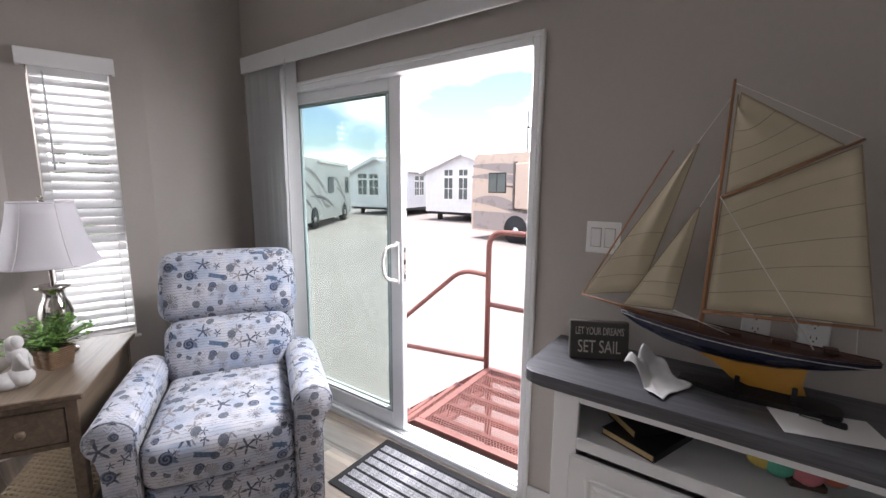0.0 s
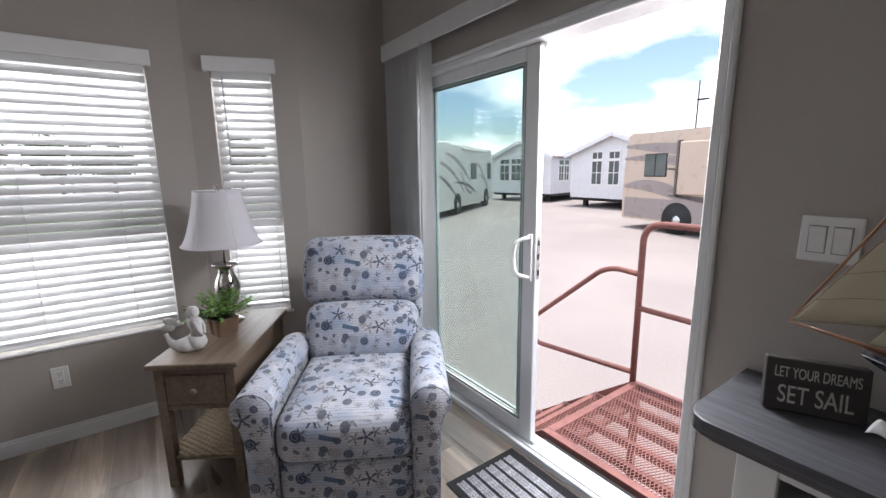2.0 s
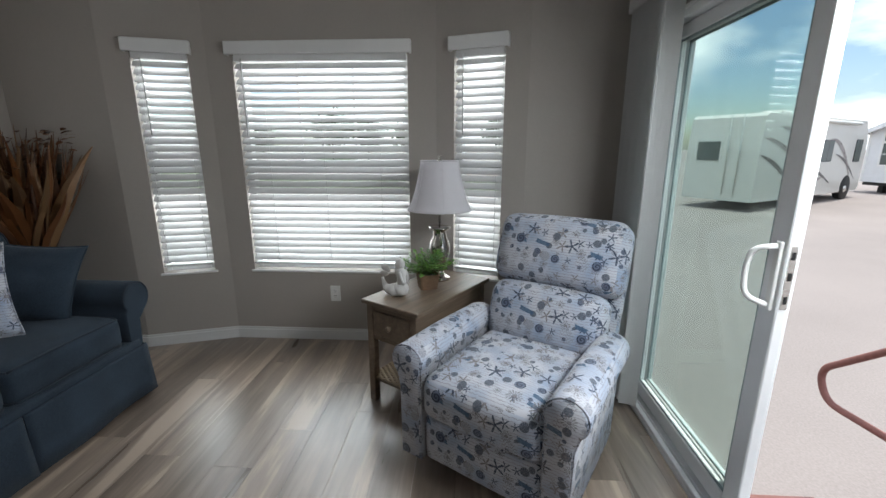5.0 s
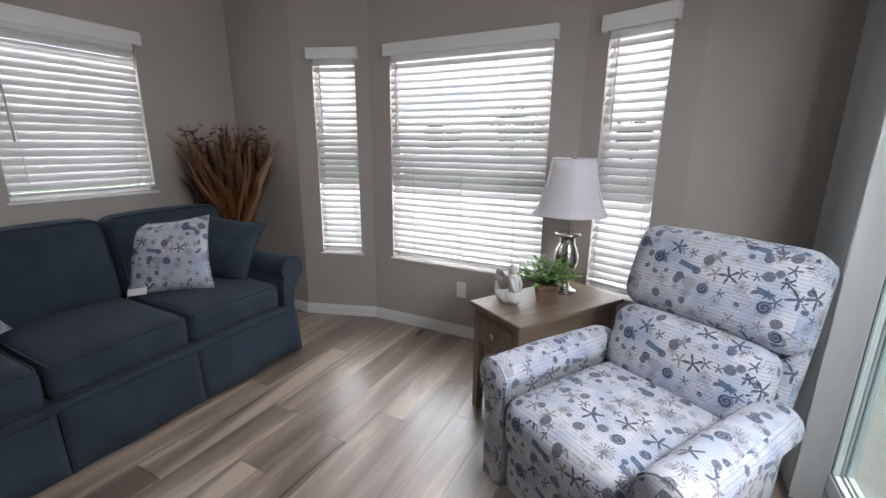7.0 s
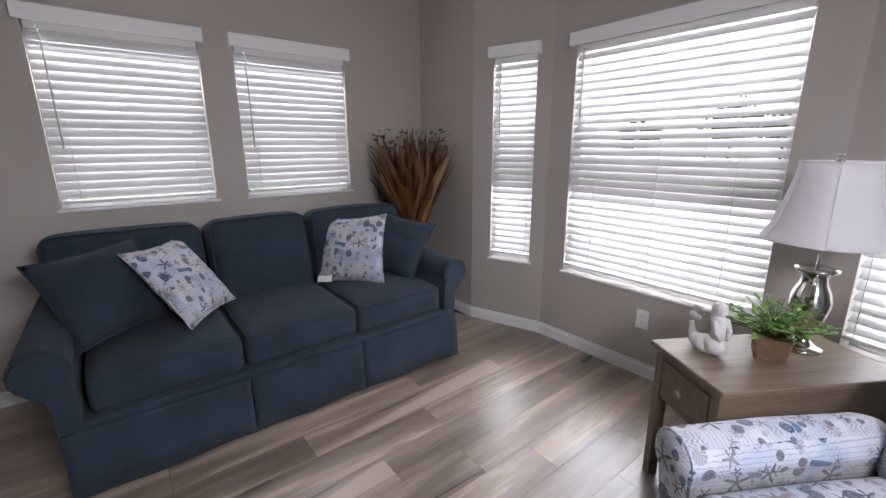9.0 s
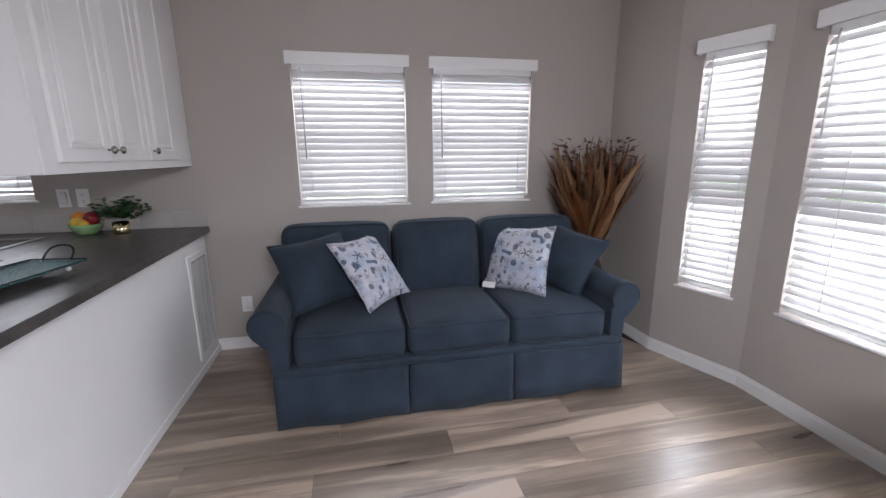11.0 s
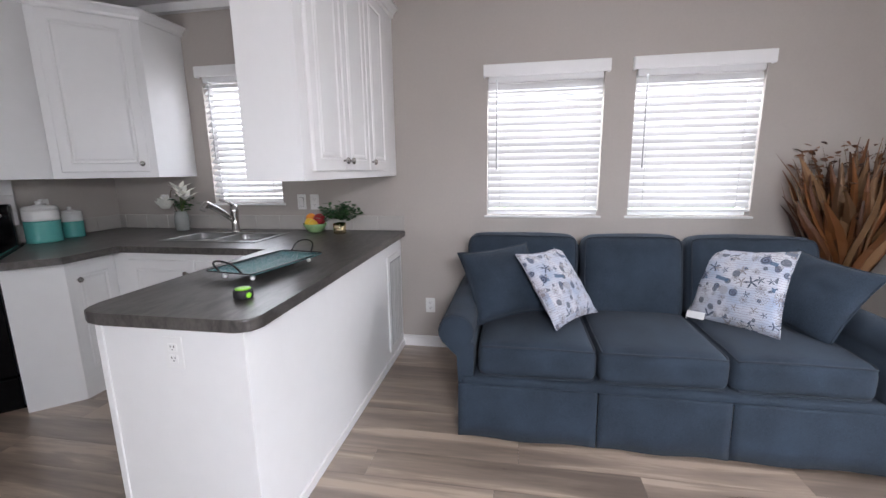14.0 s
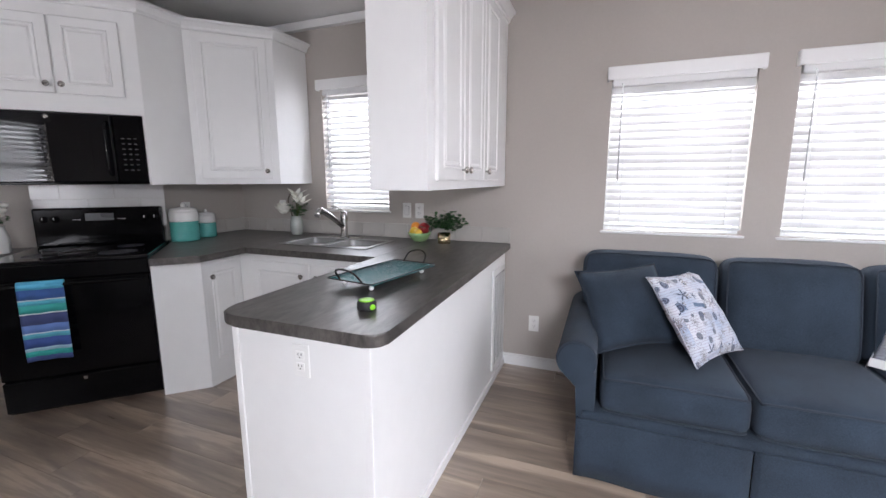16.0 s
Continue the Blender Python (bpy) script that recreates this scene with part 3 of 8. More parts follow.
        lots = [
            (k.between(kind, 0.0, 0.21 * keep), star, k.mix(k.math("GREATER_THAN", spin, 0.5), (0.035, 0.05, 0.085), (0.20, 0.18, 0.18))),
            (k.between(kind, 0.21, 0.21 + 0.17 * keep), fan, k.mix(rib, (0.035, 0.042, 0.06), (0.14, 0.16, 0.20))),
            (k.between(kind, 0.38, 0.38 + 0.13 * keep), k.math("LESS_THAN", q, 0.66), k.mix(k.math("GREATER_THAN", spiral, 0.2), (0.02, 0.03, 0.06), (0.13, 0.16, 0.23))),
            (k.between(kind, 0.51, 0.51 + 0.16 * keep), ray, k.mix(ring, (0.15, 0.14, 0.15), (0.24, 0.22, 0.23))),
            (k.between(kind, 0.67, 0.67 + 0.04 * keep), patch, k.mix(k.noise(uv, 45, 2), (0.03, 0.065, 0.125), (0.07, 0.14, 0.23))),
            (k.between(kind, 0.77, 0.77 + 0.14 * keep), twig, (0.21, 0.19, 0.20)),
            (k.between(kind, 0.91, 0.91 + 0.09 * keep), fan, k.mix(rib, (0.20, 0.21, 0.24), (0.42, 0.42, 0.46))),
        ]
        worn = k.math("MINIMUM", k.math("MULTIPLY_ADD", k.noise(uv, 130, 3), 1.0, 0.42), 0.96)
        for sel, shape, col in lots:
            edge = k.math("MULTIPLY", k.math("MULTIPLY", sel, shape), worn)
            base = k.mix(edge, base, col)
        return base

    base = motifs(23.0, 3.1, base, 0.55)
    base = motifs(15.0, 7.7, base, 0.85)
    base = motifs(10.5, 0.4, base, 1.0)
    t.links.new(base, b.inputs["Base Color"])
    w1 = k.noise(uv, 900, 2)
    bp = t.nodes.new("ShaderNodeBump")
    bp.inputs["Strength"].default_value, bp.inputs["Distance"].default_value = 0.15, 0.001
    t.links.new(w1, bp.inputs["Height"])
    t.links.new(bp.outputs["Normal"], b.inputs["Normal"])
    return m


M_SHELL = shell_fabric()
M_SOFA = mat("slate blue woven fabric", (0.0268, 0.0392, 0.0558), 0.92, vary=0.42, scale=230, bump=0.8, bscale=380, big=5, spec=0.2)
principled(M_SOFA).inputs["Sheen Weight"].default_value = 0.04
M_SOFAPIPE = mat("slate blue piping", (0.020, 0.029, 0.042), 0.9, vary=0.1)


def cloth_uv(ob, scale=1.0):
    """Lays flat cloth coordinates, in metres, over a mesh, side by side by the way it faces."""
    me = ob.data
    uvl = me.uv_layers.new(name="cloth")
    for p in me.polygons:
        n = p.normal
        ax = max(range(3), key=lambda i: abs(n[i]))
        for li in p.loop_indices:
            c = me.vertices[me.loops[li].vertex_index].co
            if ax == 0:
                uvl.data[li].uv = (c.y * scale + 3, c.z * scale)
            elif ax == 1:
                uvl.data[li].uv = (c.x * scale, c.z * scale)
            else:
                uvl.data[li].uv = (c.x * scale, c.y * scale + 0.55)


def stuffed(w, d, h, r, bulge, seed, front):
    """The outline of a stuffed block: takes a place on the cube of side 2 to its surface."""
    hx, hy, hz = w / 2, d / 2, h / 2
    r = min(r, hx * 0.98, hy * 0.98, hz * 0.98)

    def squeeze(a, half):
        """Crowds the rows towards the edges, where the shape turns."""
        return math.copysign(abs(a) ** 0.55, a) * half

    def shape(u):
        p = Vector((squeeze(u.x, hx), squeeze(u.y, hy), squeeze(u.z, hz)))
        q = Vector((max(-hx + r, min(hx - r, p.x)), max(-hy + r, min(hy - r, p.y)), max(-hz + r, min(hz - r, p.z))))
        e = p - q
        if e.length > 1e-6:
            p = q + e.normalized() * r
        f = (1 - (p.x / hx) ** 2)
        g = (1 - (p.y / hy) ** 2)
        z = (1 - (p.z / hz) ** 2)
        p.z += bulge * max(0, f) ** 0.6 * max(0, g) ** 0.6 * (1 if p.z > 0 else -0.25)
        p.y -= (front or bulge * 0.6) * max(0, f) ** 0.6 * max(0, z) ** 0.6 * (1 if p.y < 0 else -0.5)
        return p + 0.004 * noise.noise_vector(p * 5 + Vector((seed, seed * 2, 0)))
    return shape


def cushion(w, d, h, r=0.05, bulge=0.03, seed=0.0, n=14, front=0.0):
    """A stuffed block w x d x h about its middle, with round edges and a full top."""
    bm = bmesh.new()
    bmesh.ops.create_cube(bm, size=2.0)
    bmesh.ops.subdivide_edges(bm, edges=bm.edges[:], cuts=n, use_grid_fill=True)
    shape = stuffed(w, d, h, r, bulge, seed, front)
    for v in bm.verts:
        v.co = shape(v.co.copy())
    for f in bm.faces:
        f.smooth = True
    return bm


def welt(w, d, h, r, bulge, seed, front=0.0, axis=2, side=1, rad=0.0052):
    """Piping sewn round one face of such a cushion, lying on its edge."""
    bm = bmesh.new()
    shape = stuffed(w, d, h, r, bulge, seed, front)
    pts = []
    n = 16
    for a, b in (((-1, -1), (1, -1)), ((1, -1), (1, 1)), ((1, 1), (-1, 1)), ((-1, 1), (-1, -1))):
        for i in range(n):
            u = -1 + 2 * i / n
            u = math.copysign(abs(u) ** 1.6, u) * 0.5 + 0.5
            c = (a[0] + (b[0] - a[0]) * u, a[1] + (b[1] - a[1]) * u)
            p = shape(Vector((c[0], c[1], side)) if axis == 2 else Vector((c[0], side, c[1])))
            out = Vector((p.x / w, p.y / d, p.z / h))
            pts.append(p + Vector((out.x * 0.002, 0.003 * (1 if out.y > 0 else -1), 0.003 * (1 if out.z > 0 else -1))))
    tube(bm, pts + [pts[0]], rad, 6)
    return bm


def throw_pillow(w, h, t, seed=0):
    """A knife-edge square pillow standing on its lower edge, with ears at the corners."""
    bm = bmesh.new()
    n = 16
    grid = {}
    for s in (1, -1):
        for i in range(n + 1):
            for j in range(n + 1):
                u, v = -1 + 2 * i / n, -1 + 2 * j / n
                edge = i in (0, n) or j in (0, n)
                if s == -1 and edge:
                    grid[s, i, j] = grid[1, i, j]
                    continue
                k = 1 - 0.09 * (1 - v * v)
                k2 = 1 - 0.09 * (1 - u * u)
                th = t / 2 * (max(0, 1 - u * u) ** 0.5) * (max(0, 1 - v * v) ** 0.5) * (1.05 - 0.1 * noise.noise(Vector((u * 2 + seed, v * 2, s))))
                wr = 0.006 * noise.noise(Vector((u * 4 + seed, v * 4, s * 3)))
                grid[s, i, j] = bm.verts.new((u * k * w / 2, s * th + wr, v * k2 * h / 2))
    for s in (1, -1):
        for i in range(n):
            for j in range(n):
                f = bm.faces.new((grid[s, i, j], grid[s, i + 1, j], grid[s, i + 1, j + 1], grid[s, i, j + 1]))
                f.smooth = True
    return bm


def pillow_edge(w, h, seed=0):
    bm = bmesh.new()
    pts = []
    n = 16
    for a, b in (((-1, -1), (1, -1)), ((1, -1), (1, 1)), ((1, 1), (-1, 1)), ((-1, 1), (-1, -1))):
        for i in range(n):
            u, v = a[0] + (b[0] - a[0]) * i / n, a[1] + (b[1] - a[1]) * i / n
            pts.append((u * (1 - 0.09 * (1 - v * v)) * w / 2, 0, v * (1 - 0.09 * (1 - u * u)) * h / 2))
    tube(bm, pts + [pts[0]], 0.004, 6)
    return bm


# ---- sofa ----
SX, SY = -0.854, -0.30
sofa = thing("sofa", Matrix.Translation((SX, SY, 0)) @ Matrix.Scale(0.99, 4, (1, 0, 0)), "slate-blue three-seat fabric sofa with rolled arms and pleated skirt", "sofa")
bm = bmesh.new()
box(bm, -0.955, 0.955, 0.012, -0.97, 0.28, 0.335, 0.018, None, 3)
part("seat_rail", bm, M_SOFA, sofa, smooth=True)
bm = bmesh.new()
box(bm, -0.95, 0.95, -1.0, -0.80, 0.05, 0.84, 0.04, None, 3)
part("back_frame", bm, M_SOFA, sofa, smooth=True)


def skirt_panel(x0, x1, y):
    bm = bmesh.new()
    n = 18
    rows = []
    for z, fl in ((0.30, 0.0), (0.285, 0.003), (0.20, 0.006), (0.10, 0.012), (0.022, 0.016)):
        row = []
        for i in range(n + 1):
            u = i / n
            wv = 0.008 * math.sin(u * 9 + x0 * 11) * (0.3 - z) / 0.28
            row.append(bm.verts.new((x0 + (x1 - x0) * u, y + fl + wv, z)))
        rows.append(row)
    for a, b in zip(rows, rows[1:]):
        for i in range(n):
            bm.faces.new((a[i], a[i + 1], b[i + 1], b[i])).smooth = True
    ex = bmesh.ops.extrude_face_region(bm, geom=bm.faces[:])
    bmesh.ops.translate(bm, vec=(0, -0.006, 0), verts=[v for v in ex["geom"] if isinstance(v, bmesh.types.BMVert)])
    return bm


for a, b in ((-0.972, -0.297), (-0.291, 0.291), (0.297, 0.972)):
    part("skirt", skirt_panel(a, b, 0.02), M_SOFA, sofa, smooth=True)
for s in (-1, 1):
    bm = bmesh.new()
    x = s * 0.96
    box(bm, min(x, x + s * 0.012), max(x, x + s * 0.012), -0.98, 0.02, 0.022, 0.30, 0.004)
    part("skirt", bm, M_SOFA, sofa)
for a, b in ((-0.882, -0.295), (-0.294, 0.294), (0.295, 0.882)):
    w = b - a
    c = part("seat_cushion", cushion(w - 0.006, 0.72, 0.165, 0.045, 0.028, a * 7), M_SOFA, sofa)
    c.matrix_basis = pose((a + b) / 2, -0.375, 0.412, 0, 0, 180)
    part("piping", welt(w - 0.006, 0.72, 0.165, 0.045, 0.028, a * 7), M_SOFAPIPE, c)
    part("piping", welt(w - 0.006, 0.72, 0.165, 0.045, 0.028, a * 7, side=-1), M_SOFAPIPE, c)
for a, b in ((-1.01, -0.305), (-0.30, 0.30), (0.305, 1.01)):
    w = b - a
    c = part("back_cushion", cushion(w - 0.008, 0.22, 0.50, 0.075, 0.02, a * 5, front=0.045), M_SOFA, sofa)
    c.matrix_basis = pose((a + b) / 2, -0.745, 0.685, -12, 0, 180)
    part("piping", welt(w - 0.008, 0.22, 0.50, 0.075, 0.02, a * 5, 0.045, 1, -1), M_SOFAPIPE, c)
for s in (-1, 1):
    bm = bmesh.new()
    prof = []
    cx, cz, rr = s * 0.985, 0.565, 0.088
    inn = s * 0.895
    prof.append((inn, 0.28))
    prof.append((inn, 0.50))
    for i in range(13):
        a = math.radians(215 - i * 21.0)
        prof.append((cx + s * rr * math.cos(a), cz + rr * math.sin(a)))
    prof.append((s * 0.985, 0.44))
    prof.append((s * 0.975, 0.28))
    rings = []
    ys = (0.0, -0.012, -0.03, -0.92, -0.95)
    for y, k in zip(ys, (0.93, 0.985, 1.0, 1.0, 0.95)):
        rings.append([bm.verts.new((s * 0.95 + (p[0] - s * 0.95) * k, y, 0.45 + (p[1] - 0.45) * k)) for p in prof])
    n = len(prof)
    for a, b in zip(rings, rings[1:]):
        for i in range(n):
            bm.faces.new((a[i], a[(i + 1) % n], b[(i + 1) % n], b[i])).smooth = True
    bm.faces.new(rings[0])
    bm.faces.new(rings[-1][::-1])
    arm = part("arm", bm, M_SOFA, sofa)
    bm = bmesh.new()
    tube(bm, [(s * 0.95 + (p[0] - s * 0.95) * 0.985, -0.006, 0.45 + (p[1] - 0.45) * 0.985) for p in prof[1:-1]], 0.0045, 6)
    part("piping", bm, M_SOFAPIPE, arm)

M_TAG = mat("white paper tag", (0.85, 0.85, 0.84), 0.7, vary=0.02)


def axes(c, u, h):
    """A pose at c whose x runs along u and whose z leans along h."""
    u = Vector(u).normalized()
    h = Vector(h)
    h = (h - u * h.dot(u)).normalized()
    n = h.cross(u)
    return Matrix(((u.x, n.x, h.x, c[0]), (u.y, n.y, h.y, c[1]), (u.z, n.z, h.z, c[2]), (0, 0, 0, 1)))


PILLOWS = [
    ("dark slate-blue throw pillow leaning on the sofa arm", 0.45, 0.44, 0.16, M_SOFA, (-0.10, -0.735, 0.715), (-0.40, -0.197, 0.04), (0.139, -0.239, 0.385)),
    ("white seashell-print throw pillow leaning on its corner", 0.46, 0.45, 0.13, M_SHELL, (-0.405, -0.735, 0.705), (-0.57, -0.80, -0.04), (0.43, -0.352, 0.733)),
    ("white seashell-print throw pillow standing on the sofa", 0.47, 0.45, 0.14, M_SHELL, (-1.355, -0.79, 0.70), (-0.62, 0.80, 0.10), (-0.27, -0.26, 0.84)),
    ("dark slate-blue throw pillow leaning on the sofa arm", 0.43, 0.43, 0.15, M_SOFA, (-1.675, -0.74, 0.69), (-0.35, 0.80, -0.12), (-0.236, -0.06, 0.354)),
]
for i, (lb, w, h, t, mm, loc, ud, hd) in enumerate(PILLOWS):
    o = thing("throw_pillow", axes(loc, ud, hd), lb, "pillow", "sofa pillows")
    c = part("cover", throw_pillow(w, h, t, i * 3.3), mm, o)
    e = part("piping", pillow_edge(w, h), mm, o)
    if mm is M_SHELL:
        cloth_uv(c)
        cloth_uv(e)
    if i == 2:
        part("tag", boxed(-0.20, -0.10, -0.062, -0.058, -0.215, -0.175, 0.001), M_TAG, o, "white paper sales tag")

# ---- recliner ----
CH = basis((-1.12, 1.58), (0.5185, 0.855))
chair = thing("recliner", CH, "white and blue seashell-print fabric recliner with rolled arms", "armchair")


def shell_part(name, bm, m=None, parent=None):
    o = part(name, bm, M_SHELL, parent or chair, smooth=True)
    cloth_uv(o)
    if m is not None:
        o.matrix_basis = m
    return o


seat = shell_part("seat", cushion(0.53, 0.62, 0.19, 0.055, 0.03, 1.0), pose(-0.024, 0.30, 0.375))
shell_part("footrest_panel", cushion(0.525, 0.11, 0.215, 0.025, 0.0, 2.0, front=0.018), pose(-0.024, 0.075, 0.175))
shell_part("lower_back", cushion(0.575, 0.17, 0.30, 0.07, 0.015, 3.0, front=0.05), pose(-0.015, 0.655, 0.555, -17, 0, 0))
shell_part("upper_back", cushion(0.645, 0.19, 0.35, 0.075, 0.012, 4.0, front=0.045), pose(-0.01, 0.80, 0.85, -19, 0, 0))
shell_part("back_shell", cushion(0.60, 0.08, 0.80, 0.03, 0.0, 5.0), pose(0, 0.80, 0.60, -17, 0, 0))
for s in (-1, 1):
    ax_ = -0.048 if s > 0 else 0.0
    bm = bmesh.new()
    prof = [(0.285, 0.075), (0.285, 0.50)]
    for i in range(13):
        a = math.radians(190 - i * 20)
        prof.append((0.355 + 0.078 * math.cos(a), 0.515 + 0.072 * math.sin(a)))
    prof += [(0.39, 0.40), (0.385, 0.075)]
    rings = []
    for y, k, dz in ((-0.012, 0.90, 0), (0.0, 0.97, 0), (0.02, 1.0, 0), (0.30, 1.0, 0.004), (0.60, 0.98, -0.005), (0.64, 0.9, -0.01)):
        rings.append([bm.verts.new((ax_ + s * (0.345 + (p[0] - 0.345) * k), y, 0.35 + (p[1] - 0.35) * (1 - (1 - k) * 0.35) + dz)) for p in prof])
    n = len(prof)
    for a, b in zip(rings, rings[1:]):
        for i in range(n):
            bm.faces.new((a[i], a[(i + 1) % n], b[(i + 1) % n], b[i])).smooth = True
    bm.faces.new(rings[0])
    bm.faces.new(rings[-1][::-1])
    arm = shell_part("arm", bm)
    bm = bmesh.new()
    tube(bm, [(ax_ + s * (0.345 + (p[0] - 0.345) * 0.975), -0.002, 0.35 + (p[1] - 0.35) * 0.99) for p in prof], 0.0045, 6)
    shell_part("piping", bm, None, arm)
bm = bmesh.new()
lathe(bm, [(0.27, 0.0), (0.28, 0.012), (0.27, 0.03), (0.10, 0.05), (0.06, 0.09)], 28, Matrix.Translation((0, 0.36, 0)))
part("swivel_base", bm, M_BLACK, chair, "black steel swivel base")
bm = bmesh.new()
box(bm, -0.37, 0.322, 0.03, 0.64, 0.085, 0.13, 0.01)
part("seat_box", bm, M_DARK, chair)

# ---- kitchen ----
def counter_mat(name, dark, light):
    m = mat(name, dark, 0.34, vary=0.0, bump=0.06, bscale=300)
    t = m.node_tree
    k = Nodes(m)
    tc = t.nodes.new("ShaderNodeTexCoord")
    mp = t.nodes.new("ShaderNodeMapping")
    mp.inputs["Scale"].default_value = (4.0, 1.0, 2.0)
    t.links.new(tc.outputs["Object"], mp.inputs["Vector"])
    v = mp.outputs["Vector"]
    f = k.math("MULTIPLY_ADD", k.noise(v, 26, 6, 0.6), 0.45, k.math("MULTIPLY", k.noise(v, 5, 5, 1.2), 0.75))
    rp = t.nodes.new("ShaderNodeValToRGB")
    e = rp.color_ramp.elements
    e[0].position, e[0].color = 0.38, (*dark, 1)
    e[1].position, e[1].color = 0.82, (*light, 1)
    t.links.new(f, rp.inputs["Fac"])
    t.links.new(rp.outputs["Color"], principled(m).inputs["Base Color"])
    return m


M_COUNTER = counter_mat("slate laminate", (0.036, 0.033, 0.031), (0.120, 0.110, 0.102))
M_RING = mat("dark grey print", (0.05, 0.05, 0.055), 0.3, vary=0.05)
M_BLACKGLASS = mat("black oven glass", (0.003, 0.003, 0.004), 0.05, vary=0.05)
M_TILE = mat("grey ceramic tile", (0.44, 0.42, 0.39), 0.3, vary=0.08, scale=9, bump=0.03)
M_GROUT = mat("pale grout", (0.50, 0.49, 0.46), 0.9, vary=0.05)
M_WTILE = mat("pale glazed tile", (0.58, 0.57, 0.56), 0.22, vary=0.06, scale=8, bump=0.03)


def panel_door(w, h, t=0.018, arch=False):
    """A cabinet door with a routed raised panel, front towards -y, from its lower left corner."""
    bm = bmesh.new()
    box(bm, 0, w, 0, t, 0, h, 0.004)
    f = min(0.058, w * 0.24)
    gw = 0.012
    b2 = bmesh.new()
    x0, x1, z0, z1 = f, w - f, f, h - f
    outer = [(x0, z0), (x1, z0), (x1, z1), (x0, z1)]
    lvls = [(0.0, -0.0045), (gw * 0.45, -0.0045), (gw, 0.0035), (gw * 2.3, -0.0035)]
    rings = []
    for ins, y in [(-0.004, 0.0005)] + lvls:
        rings.append([b2.verts.new((x, y - 0.0012, z)) for x, z in ((x0 + ins, z0 + ins), (x1 - ins, z0 + ins), (x1 - ins, z1 - ins), (x0 + ins, z1 - ins))])
    for a, b in zip(rings, rings[1:]):
        for i in range(4):
            b2.faces.new((a[i], a[(i + 1) % 4], b[(i + 1) % 4], b[i]))
    b2.faces.new(rings[-1])
    merge(bm, b2)
    return bm


M_KNOB = mat("dark nickel", (0.42, 0.40, 0.38), 0.22, 1.0, vary=0.05)


def knob(parent, x, z, y=0.0):
    bm = bmesh.new()
    lathe(bm, [(0.005, 0.0), (0.005, 0.012), (0.015, 0.018), (0.0175, 0.024), (0.014, 0.030), (0.003, 0.032)], 14, pose(x, y, z, 90, 0, 0))
    return part("knob", bm, M_KNOB, parent, "dark nickel knob", smooth=True)


def add_door(cab, x, z, w, h, kx, kz, y=0.0):
    d = part("door", panel_door(w, h), M_CAB, cab)
    d.location = (x, y - 0.019, z)
    knob(d, kx, kz, 0.0)
    return d


def crown(bm, pts, z, m=None):
    """Crown moulding along a plan polyline; the room is on its right-hand side."""
    prof = [(0.0, 0.0), (0.012, 0.004), (0.016, 0.022), (0.034, 0.044), (0.048, 0.052), (0.048, 0.066), (0.0, 0.066)]
    pts = [Vector(p) for p in pts]
    rings = []
    for i, p in enumerate(pts):
        d1 = (pts[i] - pts[i - 1]).normalized() if i else (pts[1] - pts[0]).normalized()
        d2 = (pts[i + 1] - pts[i]).normalized() if i < len(pts) - 1 else d1
        n1, n2 = Vector((d1.y, -d1.x)), Vector((d2.y, -d2.x))
        k = n1 + n2
        k = k / max(1e-6, k.length_squared) * 2
        rings.append([bm.verts.new((p.x + k.x * a, p.y + k.y * a, z + b)) for a, b in prof])
    for a, b in zip(rings, rings[1:]):
        for i in range(len(prof)):
            bm.faces.new((a[i], a[(i + 1) % len(prof)], b[(i + 1) % len(prof)], b[i]))
    bm.faces.new(rings[0])
    bm.faces.new(rings[-1][::-1])
    return bm


# peninsula
# flat grey for the shade in narrow gaps and recesses
M_GAP = mat("grey gap shade", (0.28, 0.28, 0.27), 0.6, vary=0.02)
PX, PY = 0.69, 0.495
pen = thing("peninsula_cabinet", Matrix(), "white kitchen peninsula with plain panels and a louvred grille", "cabinet")
part("body", boxed(PX, 1.25, -1.355, PY, 0.0, 0.868, 0.002), M_CAB, pen)
for x in (PX - 0.004, 1.228):
    part("corner_trim", boxed(x, x + 0.026, PY - 0.001, PY + 0.006, 0.0, 0.866, 0.002), M_CAB, pen)
part("base_trim", boxed(PX - 0.012, PX - 0.0005, -1.355, PY, 0.0, 0.05, 0.003), M_CAB, pen)
gr = part("grille_frame", boxed(PX - 0.014, PX - 0.001, -1.30, -0.985, 0.10, 0.78, 0.004), M_CAB, pen, "white louvred return-air grille")
sl = None
for c in range(3):
    y0 = -1.272 + c * 0.088
    # grey sheet on the frame: shade between the louvres, put in as colour
    part("grille_recess_shade", boxed(PX - 0.0155, PX - 0.0142, y0, y0 + 0.072, 0.14, 0.74), M_GAP, gr)
    for k in range(40):
        z = 0.148 + k * 0.0148
        if sl is None:
            sl = part("louvre", boxed(-0.006, 0.0, 0.0, 0.07, -0.001, 0.001), M_CAB, gr)
            o = sl
        else:
            o = new("louvre", sl.data)
            o.parent = gr
        o.matrix_basis = pose(PX - 0.0155, y0 + 0.001, z, 0, -35, 0)




